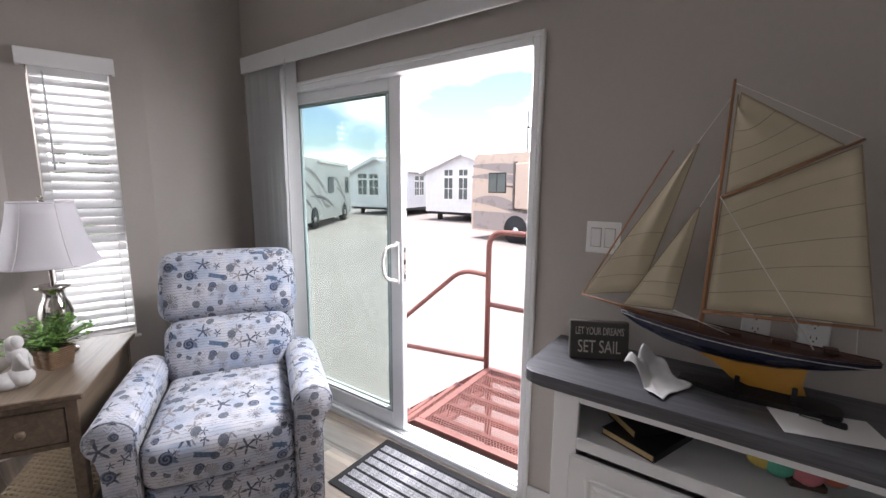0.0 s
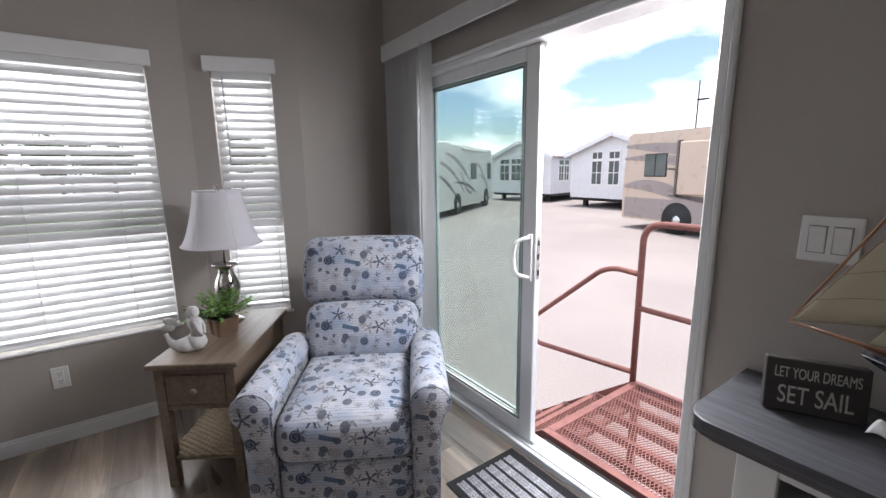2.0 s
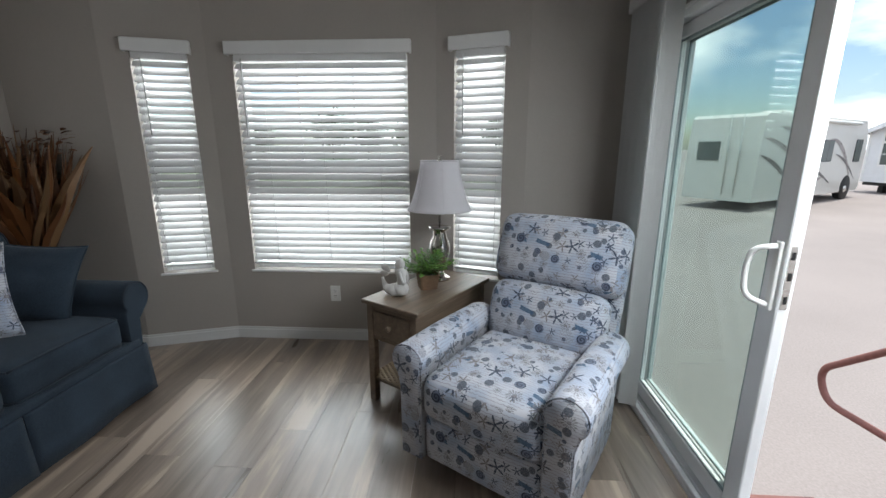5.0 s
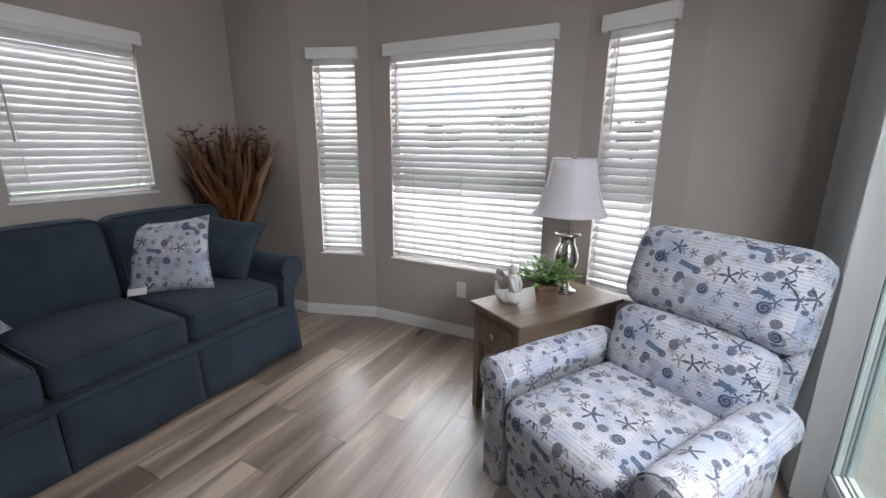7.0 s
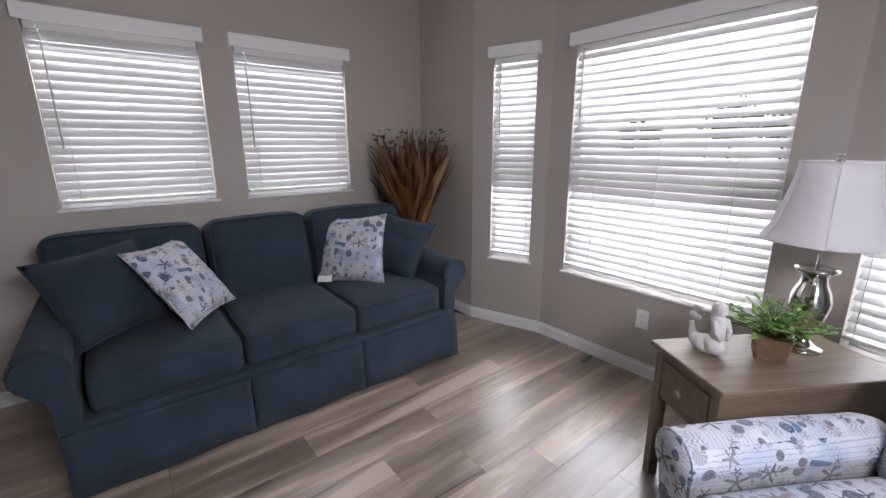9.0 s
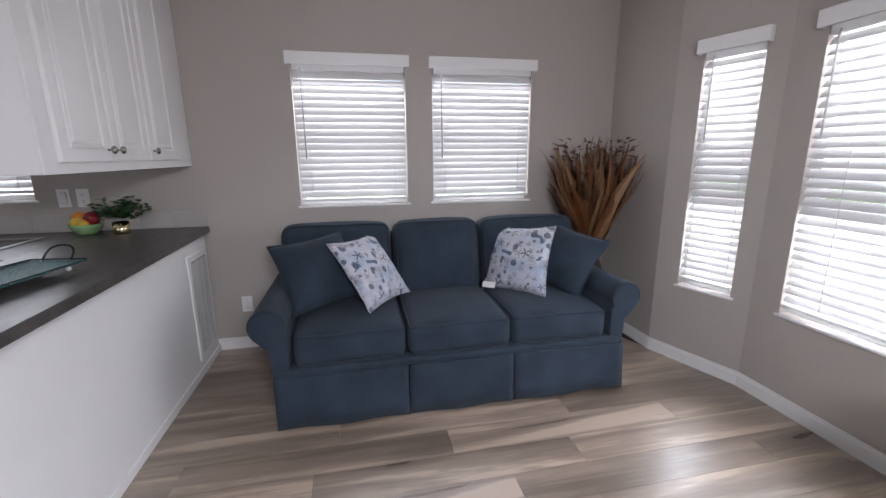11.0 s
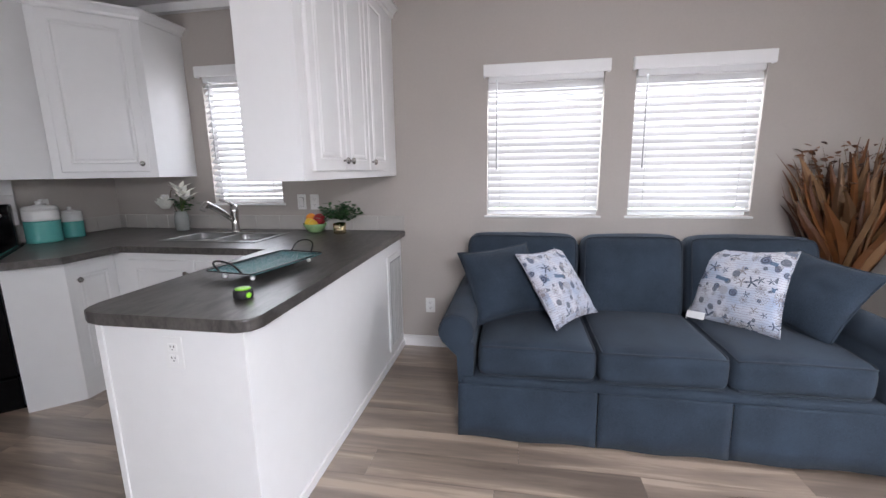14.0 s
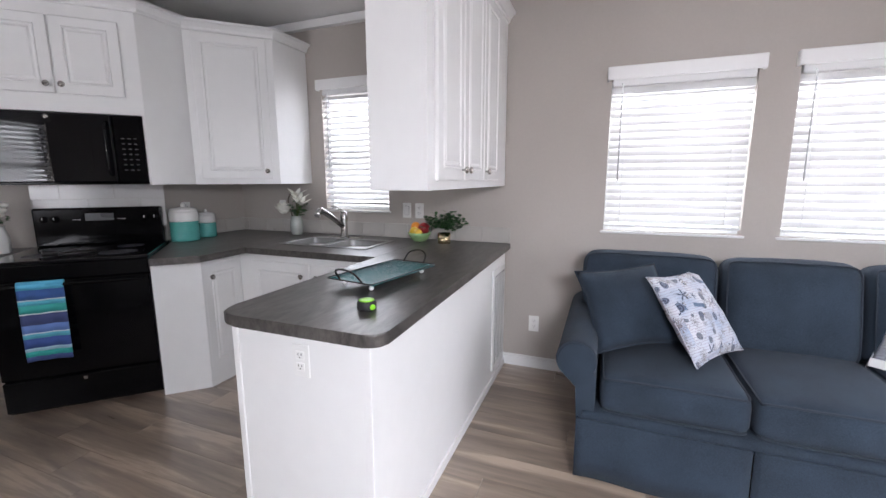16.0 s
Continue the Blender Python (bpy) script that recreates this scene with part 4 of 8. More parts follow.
def outlet(loc, rz, label="white duplex wall outlet", switch=0, gang=1):
    """A wall plate facing -y before its turn."""
    w = 0.036 if gang == 1 else 0.06
    o = thing("wall_switch" if switch else "wall_outlet", pose(*loc, 0, 0, rz), label, "switch" if switch else "outlet")
    part("plate", boxed(-w, w, -0.006, 0.0, -0.058, 0.058, 0.003), M_PLASTIC, o)
    if switch:
        for g in range(gang):
            x = 0 if gang == 1 else (-0.024, 0.024)[g]
            p = part("rocker", boxed(-0.0165, 0.0165, -0.004, 0.0, -0.033, 0.033, 0.0015), M_PLASTIC, o)
            p.matrix_basis = pose(x, -0.0068, 0, 5, 0, 0)
            # no gap is cut; a grey plate paints its shade round the rocker
            gp = bmesh.new()
            box(gp, x - 0.0185, x + 0.0185, -0.0066, -0.006, -0.035, 0.035)
            part("rocker_gap_shade", gp, M_GAP, o, "grey plate painted as the shade round the rocker")
    else:
        for z in (-0.02, 0.02):
            f = part("socket", boxed(-0.0165, 0.0165, -0.0085, -0.006, z - 0.014, z + 0.014, 0.002), M_PLASTIC, o)
            bm = bmesh.new()
            for x in (-0.0065, 0.0065):
                box(bm, x - 0.0011, x + 0.0011, -0.0092, -0.0086, z, z + 0.008)
            box(bm, -0.002, 0.002, -0.0092, -0.0086, z - 0.009, z - 0.005)
            part("slot", bm, M_DARK, f, "dark outlet slots")
    return o


outlet((0.955, PY + 0.001, 0.765), 180)
outlet((0.472, -1.369, 0.335), 180)
outlet((2.685, -1.369, 1.127), 180)
outlet((1.473, -1.369, 1.125), 180, "white rocker switch on the wall", 1)
outlet((1.367, -1.369, 1.124), 180)
outlet((3.148, -0.80, 1.13), -90)
outlet((-2.529, 0.585, 0.355), 90)
outlet((-0.028, 2.435, 1.197), 0, "white double rocker switch beside the door", 1, 2)
outlet((0.44, 2.435, 0.97), 0)
outlet((0.575, 2.435, 0.97), 0, "white wall plate with a cable jack")

# worktop: peninsula, sink run and the corner beside the range
def chamfer_outline(pts, r, steps=4):
    out = []
    n = len(pts)
    for i in range(n):
        a, b, c = (Vector(pts[(i + k) % n]) for k in (-1, 0, 1))
        rr = r.get(i, 0)
        if not rr:
            out.append(tuple(b))
            continue
        p, q = b + (a - b).normalized() * rr, b + (c - b).normalized() * rr
        for s in range(steps + 1):
            u = s / steps
            out.append(tuple(p * (1 - u) ** 2 + b * 2 * u * (1 - u) + q * u * u))
    return out


CT0, CT1 = 0.868, 0.910
top = thing("worktop", Matrix(), "dark grey slate-look laminate kitchen worktop", "countertop")
o1 = chamfer_outline([(0.625, 0.548), (0.655, -1.368), (1.285, -1.368), (1.285, 0.548)], {0: 0.06, 3: 0.10})
bm = bmesh.new()
prism(bm, o1, CT0, CT1, 0.006, None, 2)
part("peninsula_top", bm, M_COUNTER, top)
bm = bmesh.new()
SK = (1.50, 2.19, -1.16, -0.77)
zt = CT1 - 0.001
for a in ((1.286, SK[0], -1.367, -0.56), (SK[1], 2.30, -1.367, -0.56), (SK[0], SK[1], -1.367, SK[2]), (SK[0], SK[1], SK[3], -0.56)):
    part("sink_top", boxed(*a, CT0, zt), M_COUNTER, top)
prism(bm, [(2.30, -1.367), (3.147, -1.367), (3.147, -0.60), (3.06, -0.60), (2.475, -0.03), (2.30, -0.215)], CT0, zt)
part("corner_top", bm, M_COUNTER, top)
bm = bmesh.new()
prism(bm, [(3.17, 0.675), (3.02, 0.53), (3.62, -0.08), (3.95, 0.19), (3.9, 0.6)], CT0, zt)
part("side_top", bm, M_COUNTER, top)

# backsplash tiles
sp = thing("backsplash", Matrix(), "grey ceramic tile upstand behind the worktop", "backsplash")
part("grout_bed", boxed(0.66, 3.149, -1.3695, -1.363, CT1 + 0.0005, 1.02), M_GROUT, sp)
x = 0.662
while x < 3.13:
    w = min(0.198, 3.14 - x)
    part("tile", boxed(x, x + w, -1.363, -1.357, CT1 + 0.002, 1.019, 0.0015), M_TILE, sp)
    x += 0.202
part("grout_bed", boxed(3.143, 3.1495, -1.356, -0.61, CT1 + 0.0005, 1.02), M_GROUT, sp)
y = -1.354
while y < -0.63:
    w = min(0.198, -0.62 - y)
    part("tile", boxed(3.137, 3.143, y, y + w, CT1 + 0.002, 1.019, 0.0015), M_TILE, sp)
    y += 0.202

# sink
M_SINK = mat("satin stainless steel", (0.29, 0.29, 0.285), 0.34, 1.0, vary=0.08, scale=90, stretch=(1, 8, 1))
sink = thing("kitchen_sink", Matrix(), "stainless double-bowl sink set in the worktop", "sink")
bm = bmesh.new()
x0, x1, y0, y1 = SK
for a in ((x0 - 0.018, x0 + 0.02, y0 - 0.018, y1 + 0.018), (x1 - 0.02, x1 + 0.018, y0 - 0.018, y1 + 0.018), (x0 + 0.02, x1 - 0.02, y1 - 0.02, y1 + 0.018), (x0 + 0.02, x1 - 0.02, y0 - 0.018, y0 + 0.045), (1.825, 1.865, y0 + 0.045, y1 - 0.02)):
    box(bm, a[0], a[1], a[2], a[3], CT1 - 0.002, CT1 + 0.004, 0.0015)
part("rim", bm, M_SINK, sink)
for a, b in ((x0 + 0.02, 1.825), (1.865, x1 - 0.02)):
    bm = bmesh.new()
    rings = []
    cx, cy, hx, hy = (a + b) / 2, (y0 + 0.045 + y1 - 0.02) / 2, (b - a) / 2, (y1 - 0.02 - y0 - 0.045) / 2
    for k, z in ((1.0, CT1), (0.97, CT1 - 0.02), (0.92, CT1 - 0.13), (0.80, CT1 - 0.155), (0.12, CT1 - 0.16)):
        ring = []
        for i in range(32):
            t = 2 * math.pi * i / 32
            c, s = math.cos(t), math.sin(t)
            ring.append(bm.verts.new((cx + k * hx * math.copysign(abs(c) ** 0.35, c), cy + k * hy * math.copysign(abs(s) ** 0.35, s), z)))
        rings.append(ring)
    for p, q in zip(rings, rings[1:]):
        for i in range(32):
            bm.faces.new((p[i], p[(i + 1) % 32], q[(i + 1) % 32], q[i])).smooth = True
    bm.faces.new(rings[-1])
    bl = part("bowl", bm, M_SINK, sink)
    bm = bmesh.new()
    lathe(bm, [(0.03, 0), (0.03, 0.003), (0.02, 0.004)], 16, Matrix.Translation((cx, cy, CT1 - 0.158)))
    part("drain", bm, M_CHROME, bl)
fc = thing("faucet", Matrix.Translation((1.93, -1.185, CT1)) @ Matrix.Scale(1.22, 4), "brushed nickel pull-out kitchen faucet", "faucet")
bm = bmesh.new()
lathe(bm, [(0.03, 0.002), (0.03, 0.012), (0.022, 0.02), (0.021, 0.10), (0.024, 0.13), (0.02, 0.165), (0.006, 0.172)], 18)
part("column", bm, M_CHROME, fc, smooth=True)
bm = bmesh.new()
tube(bm, rounded([(0, 0.0, 0.07), (0.02, 0.09, 0.14), (0.035, 0.19, 0.195), (0.04, 0.215, 0.155)], 0.04), [0.017] * 9 + [0.019] * 7, 12)
part("spout", bm, M_CHROME, fc)
bm = bmesh.new()
tube(bm, [(0, 0, 0.165), (0.015, 0.03, 0.19), (0.05, 0.06, 0.205)], [0.011, 0.009, 0.006], 10)
part("lever", bm, M_CHROME, fc)
bm = bmesh.new()
box(bm, -0.12, 0.12, -0.028, 0.028, 0.0, 0.006, 0.002)
part("deck_plate", bm, M_CHROME, fc)

# base cabinets
bc = thing("sink_base_cabinet", Matrix(), "white sink base cabinet with raised-panel doors", "cabinet", "kitchen base cabinets")
part("body", boxed(1.26, 2.40, -1.35, -0.602, 0.09, 0.866, 0.0), M_CAB, bc)
part("toe_kick", boxed(1.26, 2.40, -1.30, -0.66, 0.0, 0.09), M_CAB, bc)
for x, kx in ((1.30, 0.43), (1.80, 0.05)):
    d = part("door", panel_door(0.48, 0.70), M_CAB, bc)
    d.matrix_basis = pose(x + 0.48, -0.582, 0.12, 0, 0, 180)
    knob(d, 0.48 - kx, 0.62)
cb2 = thing("corner_base_cabinet", Matrix(), "white corner base cabinet beside the range", "cabinet", "kitchen base cabinets")
bm = bmesh.new()
prism(bm, [(2.405, -0.602), (2.405, -0.30), (2.60, -0.115), (3.10, -0.615), (3.14, -0.65), (3.14, -1.34), (2.405, -1.34)], 0.0, 0.866)
part("body", bm, M_CAB, cb2)
d = part("door", panel_door(0.29, 0.70), M_CAB, cb2)
d.matrix_basis = pose(2.404, -0.315, 0.12, 0, 0, -90)
knob(d, 0.045, 0.62)

# wall cabinet over the peninsula, doors to the living side
wc = thing("peninsula_wall_cabinet", Matrix(), "white wall cabinet with raised-panel doors hung over the peninsula", "cabinet", "kitchen wall cabinets")
WCX, WCZ = 0.715, 1.315
part("body", boxed(WCX, 0.975, -1.366, -0.005, WCZ, 2.40, 0.002), M_CAB, wc)
bm = bmesh.new()
box(bm, WCX - 0.008, WCX + 0.002, -1.364, -0.002, WCZ, 2.40, 0.002)
part("face_frame", bm, M_CAB, wc)
dw = 0.335
for i, y in enumerate((-0.075, -0.075 - dw - 0.012, -0.075 - 2 * dw - 0.024)):
    d = part("door", panel_door(dw, 1.0), M_CAB, wc)
    d.matrix_basis = pose(WCX - 0.026, y, WCZ + 0.04, 0, 0, -90)
    knob(d, (dw - 0.03, 0.03, 0.03)[i], 0.05)
bm = bmesh.new()
crown(bm, [(0.975, -0.003), (WCX - 0.009, -0.003), (WCX - 0.009, -1.366)], 2.375)
part("crown", bm, M_CAB, wc)

# corner wall cabinet with an angled door
cw = thing("corner_wall_cabinet", Matrix(), "white diagonal corner wall cabinet with one raised-panel door", "cabinet", "kitchen wall cabinets")
A0, A1, A2, A3 = (2.36, -1.366), (2.36, -1.00), (2.765, -0.605), (2.785, -0.41)
bm = bmesh.new()
prism(bm, [A0, A1, A2, (2.80, -0.58), (3.145, -0.62), (3.145, -1.366)], 1.33, 2.385)
part("body", bm, M_CAB, cw)
d = part("door", panel_door(0.47, 0.98), M_CAB, cw)
cwm = basis(A2, (A1[0] - A2[0], A1[1] - A2[1]))
d.matrix_basis = cwm @ pose(0.05, -0.0195, 1.37)
knob(d, 0.43, 0.055)

# range, microwave and the cabinet above, set across the corner
RM = basis((2.615, -0.125), (1, 1))
rg = thing("electric_range", RM, "black freestanding electric range with a striped towel on its handle", "stove")
bm = bmesh.new()
box(bm, 0.003, 0.757, -0.655, -0.02, 0.02, 0.895, 0.004)
part("body", bm, M_BLACK, rg)
part("cooktop", boxed(0.0, 0.76, -0.655, 0.012, 0.895, 0.917, 0.005), M_BLACKGLASS, rg, "glossy black glass cooktop")
for x, y, r in ((0.19, -0.17, 0.10), (0.57, -0.17, 0.085), (0.19, -0.45, 0.075), (0.57, -0.45, 0.10)):
    bm = bmesh.new()
    lathe(bm, [(r, 0.0), (r, 0.0006), (r - 0.004, 0.0007)], 36, Matrix.Translation((x, y, 0.9172)), True)
    part("burner_ring", bm, M_RING, rg)
part("oven_door", boxed(0.006, 0.754, -0.02, 0.018, 0.235, 0.80, 0.006), M_BLACK, rg)
part("control_strip", boxed(0.004, 0.756, -0.02, 0.014, 0.805, 0.893, 0.005), M_BLACK, rg)
part("drawer", boxed(0.006, 0.754, -0.02, 0.016, 0.04, 0.225, 0.006), M_BLACK, rg)
bm = bmesh.new()
tube(bm, rounded([(0.04, 0.018, 0.785), (0.05, 0.06, 0.785), (0.71, 0.06, 0.785), (0.72, 0.018, 0.785)], 0.03), 0.011, 10)
part("handle", bm, M_BLACK, rg)
bm = bmesh.new()
box(bm, 0.02, 0.74, -0.655, -0.585, 0.917, 1.175, 0.012, None, 2)
bg = part("backguard", bm, M_BLACK, rg)
for x in (0.06, 0.12, 0.62, 0.68):
    bm = bmesh.new()
    lathe(bm, [(0.022, 0), (0.022, 0.006), (0.016, 0.008), (0.015, 0.024), (0.004, 0.026)], 16, pose(x, -0.584, 1.10, -90, 0, 0))
    kb = part("dial", bm, M_BLACK, bg, "black dial with a pale mark", smooth=True)
    part("pointer", boxed(x - 0.0015, x + 0.0015, -0.558, -0.5575, 1.10, 1.114), M_PLASTIC, kb)
part("clock_display", boxed(0.30, 0.46, -0.5845, -0.583, 1.085, 1.135), M_RING, bg)
for i in range(8):
    x = 0.235 + (i % 4) * 0.012 + (0.25 if i > 3 else 0)
    part("button_mark", boxed(x, x + 0.007, -0.5845, -0.5835, 1.092, 1.096), M_PLASTIC, bg)
part("badge", boxed(0.37, 0.39, 0.0165, 0.0185, 0.19, 0.21, 0.002), M_CHROME, rg)

tw = thing("dish_towel", RM, "blue, green and white striped towel hung over the oven handle", "towel")
STR = [((0.10, 0.42, 0.62), 0.03), ((0.05, 0.12, 0.34), 0.055), ((0.60, 0.68, 0.72), 0.007), ((0.10, 0.45, 0.58), 0.025), ((0.05, 0.40, 0.36), 0.045), ((0.75, 0.80, 0.80), 0.007), ((0.06, 0.08, 0.20), 0.06), ((0.14, 0.24, 0.55), 0.045), ((0.65, 0.75, 0.80), 0.007), ((0.12, 0.48, 0.60), 0.025), ((0.05, 0.10, 0.32), 0.055), ((0.35, 0.55, 0.65), 0.02), ((0.04, 0.38, 0.34), 0.03), ((0.05, 0.08, 0.22), 0.028)]
TOWEL_M = {}


def towel_y(u, z):
    return 0.075 + 0.004 * math.sin(u * 14) + 0.006 * math.sin(u * 5 + z * 6)


zz = 0.797
for col, hgt in STR:
    if col not in TOWEL_M:
        TOWEL_M[col] = mat("towel stripe", col, 0.95, vary=0.1, scale=300, bump=0.3, bscale=500)
    bm = bmesh.new()
    n = 14
    ra, rb = [], []
    for i in range(n + 1):
        u = i / n
        x = 0.40 + 0.20 * u
        ra.append(bm.verts.new((x, towel_y(u, zz), zz)))
        rb.append(bm.verts.new((x, towel_y(u, zz - hgt), zz - hgt)))
    for i in range(n):
        bm.faces.new((ra[i], ra[i + 1], rb[i + 1], rb[i])).smooth = True
    ex = bmesh.ops.extrude_face_region(bm, geom=bm.faces[:])
    bmesh.ops.translate(bm, vec=(0, -0.004, 0), verts=[v for v in ex["geom"] if isinstance(v, bmesh.types.BMVert)])
    part("stripe", bm, TOWEL_M[col], tw)
    zz -= hgt
bm = bmesh.new()
tube(bm, [(0.40, 0.06, 0.797), (0.60, 0.06, 0.797)], 0.0155, 10)
part("fold", bm, TOWEL_M[STR[0][0]], tw)

hoodcab = thing("microwave_cabinet", RM, "white wall cabinet with two doors over the microwave", "cabinet", "kitchen wall cabinets")
part("body", boxed(-0.015, 0.85, -0.655, -0.245, 1.76, 2.385), M_CAB, hoodcab)
bm = bmesh.new()
fa = RM.inverted() @ Vector((A2[0], A2[1], 0))
prism(bm, [(-0.0151, -0.2455), (-0.0151, -0.62), (fa.x + 0.03, fa.y - 0.05), (fa.x - 0.004, fa.y + 0.004)], 1.331, 2.384)
box(bm, -0.0149, -0.001, -0.655, -0.2455, 1.33, 1.76)
part("filler", bm, M_CAB, hoodcab)
bm = bmesh.new()
box(bm, 0.765, 0.85, -0.655, -0.2455, 1.33, 1.76)
part("filler", bm, M_CAB, hoodcab)
for x, kx in ((0.405, 0.295), (0.07, 0.03)):
    d = part("door", panel_door(0.325, 0.43), M_CAB, hoodcab)
    d.matrix_basis = pose(x + 0.325, -0.225, 1.86, 0, 0, 180)
    knob(d, kx, 0.05)
bm = bmesh.new()
rin = RM.inverted()


def rloc(p):
    q = rin @ Vector((p[0], p[1], 0))
    return (q.x, q.y)


crown(bm, [(0.85, -0.243), (-0.03, -0.243), rloc(A2), rloc((A1[0] - 0.003, A1[1])), rloc((A0[0] - 0.003, A0[1]))][::1], 2.36)
part("crown", bm, M_CAB, hoodcab)
mw = thing("microwave", RM, "black over-the-range microwave with a window door", "microwave")
part("body", boxed(0.0, 0.76, -0.655, -0.27, 1.335, 1.758, 0.003), M_BLACK, mw)
dd = part("door", boxed(0.16, 0.758, -0.27, -0.232, 1.345, 1.755, 0.008), M_BLACKGLASS, mw, "glossy black door with a dark window")
part("window", boxed(0.27, 0.70, -0.2318, -0.2305, 1.41, 1.70), M_BLACKGLASS, dd, "dark glass")
part("control_panel", boxed(0.002, 0.157, -0.27, -0.236, 1.345, 1.755, 0.006), M_BLACK, mw)
for r in range(7):
    for c in range(3):
        part("key_mark", boxed(0.04 + c * 0.032, 0.056 + c * 0.032, -0.2362, -0.2352, 1.42 + r * 0.032, 1.426 + r * 0.032), M_RING, mw)
bm = bmesh.new()
tube(bm, rounded([(0.185, -0.232, 1.39), (0.19, -0.195, 1.42), (0.19, -0.195, 1.68), (0.185, -0.232, 1.71)], 0.03), 0.009, 8)
part("handle", bm, M_BLACK, mw)
bm = bmesh.new()
lathe(bm, [(0.014, 0), (0.014, 0.002), (0.004, 0.003)], 20, pose(0.47, -0.2305, 1.728, -90, 0, 0))
part("badge", bm, M_CHROME, mw, "small round silver badge")
ts = thing("range_backsplash", RM, "pale glazed tile courses behind the range", "backsplash")
part("grout_bed", boxed(0.0, 0.76, -0.664, -0.6555, 1.03, 1.33), M_GROUT, ts)
for r in range(3):
    x = 0.002 - (0.15 if r % 2 else 0)
    while x < 0.758:
        a, b = max(0.002, x), min(0.758, x + 0.296)
        if b - a > 0.01:
            part("tile", boxed(a, b, -0.6555, -0.649, 1.032 + r * 0.10, 1.129 + r * 0.10, 0.0015), M_WTILE, ts)
        x += 0.30

# ---- end table ----
def wood(name, dark, light, rough=0.5, stretch=(14, 1, 14)):
    m = mat(name, dark, rough, vary=0.0, bump=0.08, bscale=60, stretch=stretch)
    t = m.node_tree
    k = Nodes(m)
    tc, mp = t.nodes.new("ShaderNodeTexCoord"), t.nodes.new("ShaderNodeMapping")
    mp.inputs["Scale"].default_value = stretch
    t.links.new(tc.outputs["Object"], mp.inputs["Vector"])
    v = mp.outputs["Vector"]
    rp = t.nodes.new("ShaderNodeValToRGB")
    rp.color_ramp.elements[0].position, rp.color_ramp.elements[0].color = 0.3, (*dark, 1)
    rp.color_ramp.elements[1].position, rp.color_ramp.elements[1].color = 0.72, (*light, 1)
    t.links.new(k.math("MULTIPLY_ADD", k.noise(v, 9, 5, 0.4), 0.35, k.math("MULTIPLY", k.noise(v, 2.2, 5, 1.0), 0.65)), rp.inputs["Fac"])
    t.links.new(rp.outputs["Color"], principled(m).inputs["Base Color"])
    return m


M_OAK = wood("weathered grey-brown oak", (0.115, 0.082, 0.056), (0.235, 0.175, 0.122), 0.42)
M_WICKER = mat("woven seagrass", (0.36, 0.28, 0.19), 0.85, vary=0.25, scale=80)
TM = basis((-1.80, 0.968), (0.527, 0.85))
et = thing("end_table", TM, "weathered oak end table with one drawer and a woven shelf", "table")
TW, TD = 0.37, 0.70
part("tabletop", boxed(-0.005, TW + 0.005, -0.005, TD, 0.570, 0.594, 0.004), M_OAK, et)
for x in (0.018, TW - 0.058):
    for y in (0.012, TD - 0.06):
        bm = bmesh.new()
        prism(bm, [(x, y), (x + 0.04, y), (x + 0.04, y + 0.04), (x, y + 0.04)], 0.0, 0.57, 0.002)
        part("leg", bm, M_OAK, et)
for x in (0.022, TW - 0.04):
    part("side_panel", boxed(x, x + 0.018, 0.052, TD - 0.06, 0.375, 0.57), M_OAK, et)
part("back_panel", boxed(0.058, TW - 0.058, TD - 0.045, TD - 0.027, 0.375, 0.57), M_OAK, et)
part("drawer_rail", boxed(0.058, TW - 0.058, 0.018, 0.036, 0.54, 0.57), M_OAK, et)
part("drawer_rail", boxed(0.058, TW - 0.058, 0.018, 0.036, 0.375, 0.395), M_OAK, et)
dr = part("drawer", boxed(0.062, TW - 0.062, 0.012, 0.034, 0.40, 0.536, 0.003), M_OAK, et)
bm = bmesh.new()
lathe(bm, [(0.006, 0), (0.006, 0.01), (0.015, 0.016), (0.016, 0.022), (0.01, 0.028), (0.002, 0.029)], 16, pose(TW / 2, 0.012, 0.468, 90, 0, 0))
part("knob", bm, M_OAK, dr, smooth=True)
sh = part("shelf_frame", boxed(0.03, TW - 0.03, 0.03, TD - 0.03, 0.118, 0.134, 0.003), M_OAK, et)
bm = bmesh.new()
ny = 46
for j in range(ny):
    y = 0.02 + (TD - 0.04) * (j + 0.5) / ny
    pts = []
    for i in range(29):
        x = 0.022 + (TW - 0.044) * i / 28
        pts.append((x, y, 0.146 + 0.0055 * math.sin(i * math.pi / 2 + (math.pi if j % 2 else 0))))
    tube(bm, [(0.018, y, 0.122)] + pts + [(TW - 0.018, y, 0.122)], 0.0062, 6)
part("woven_strand", bm, M_WICKER, sh, "pale seagrass weave wrapped round the shelf")
for i in range(7):
    x = 0.05 + (TW - 0.1) * i / 6
    bm = bmesh.new()
    tube(bm, [(x, 0.018, 0.147), (x, TD - 0.018, 0.147)], 0.0035, 5)
    part("warp_cord", bm, M_WICKER, sh)

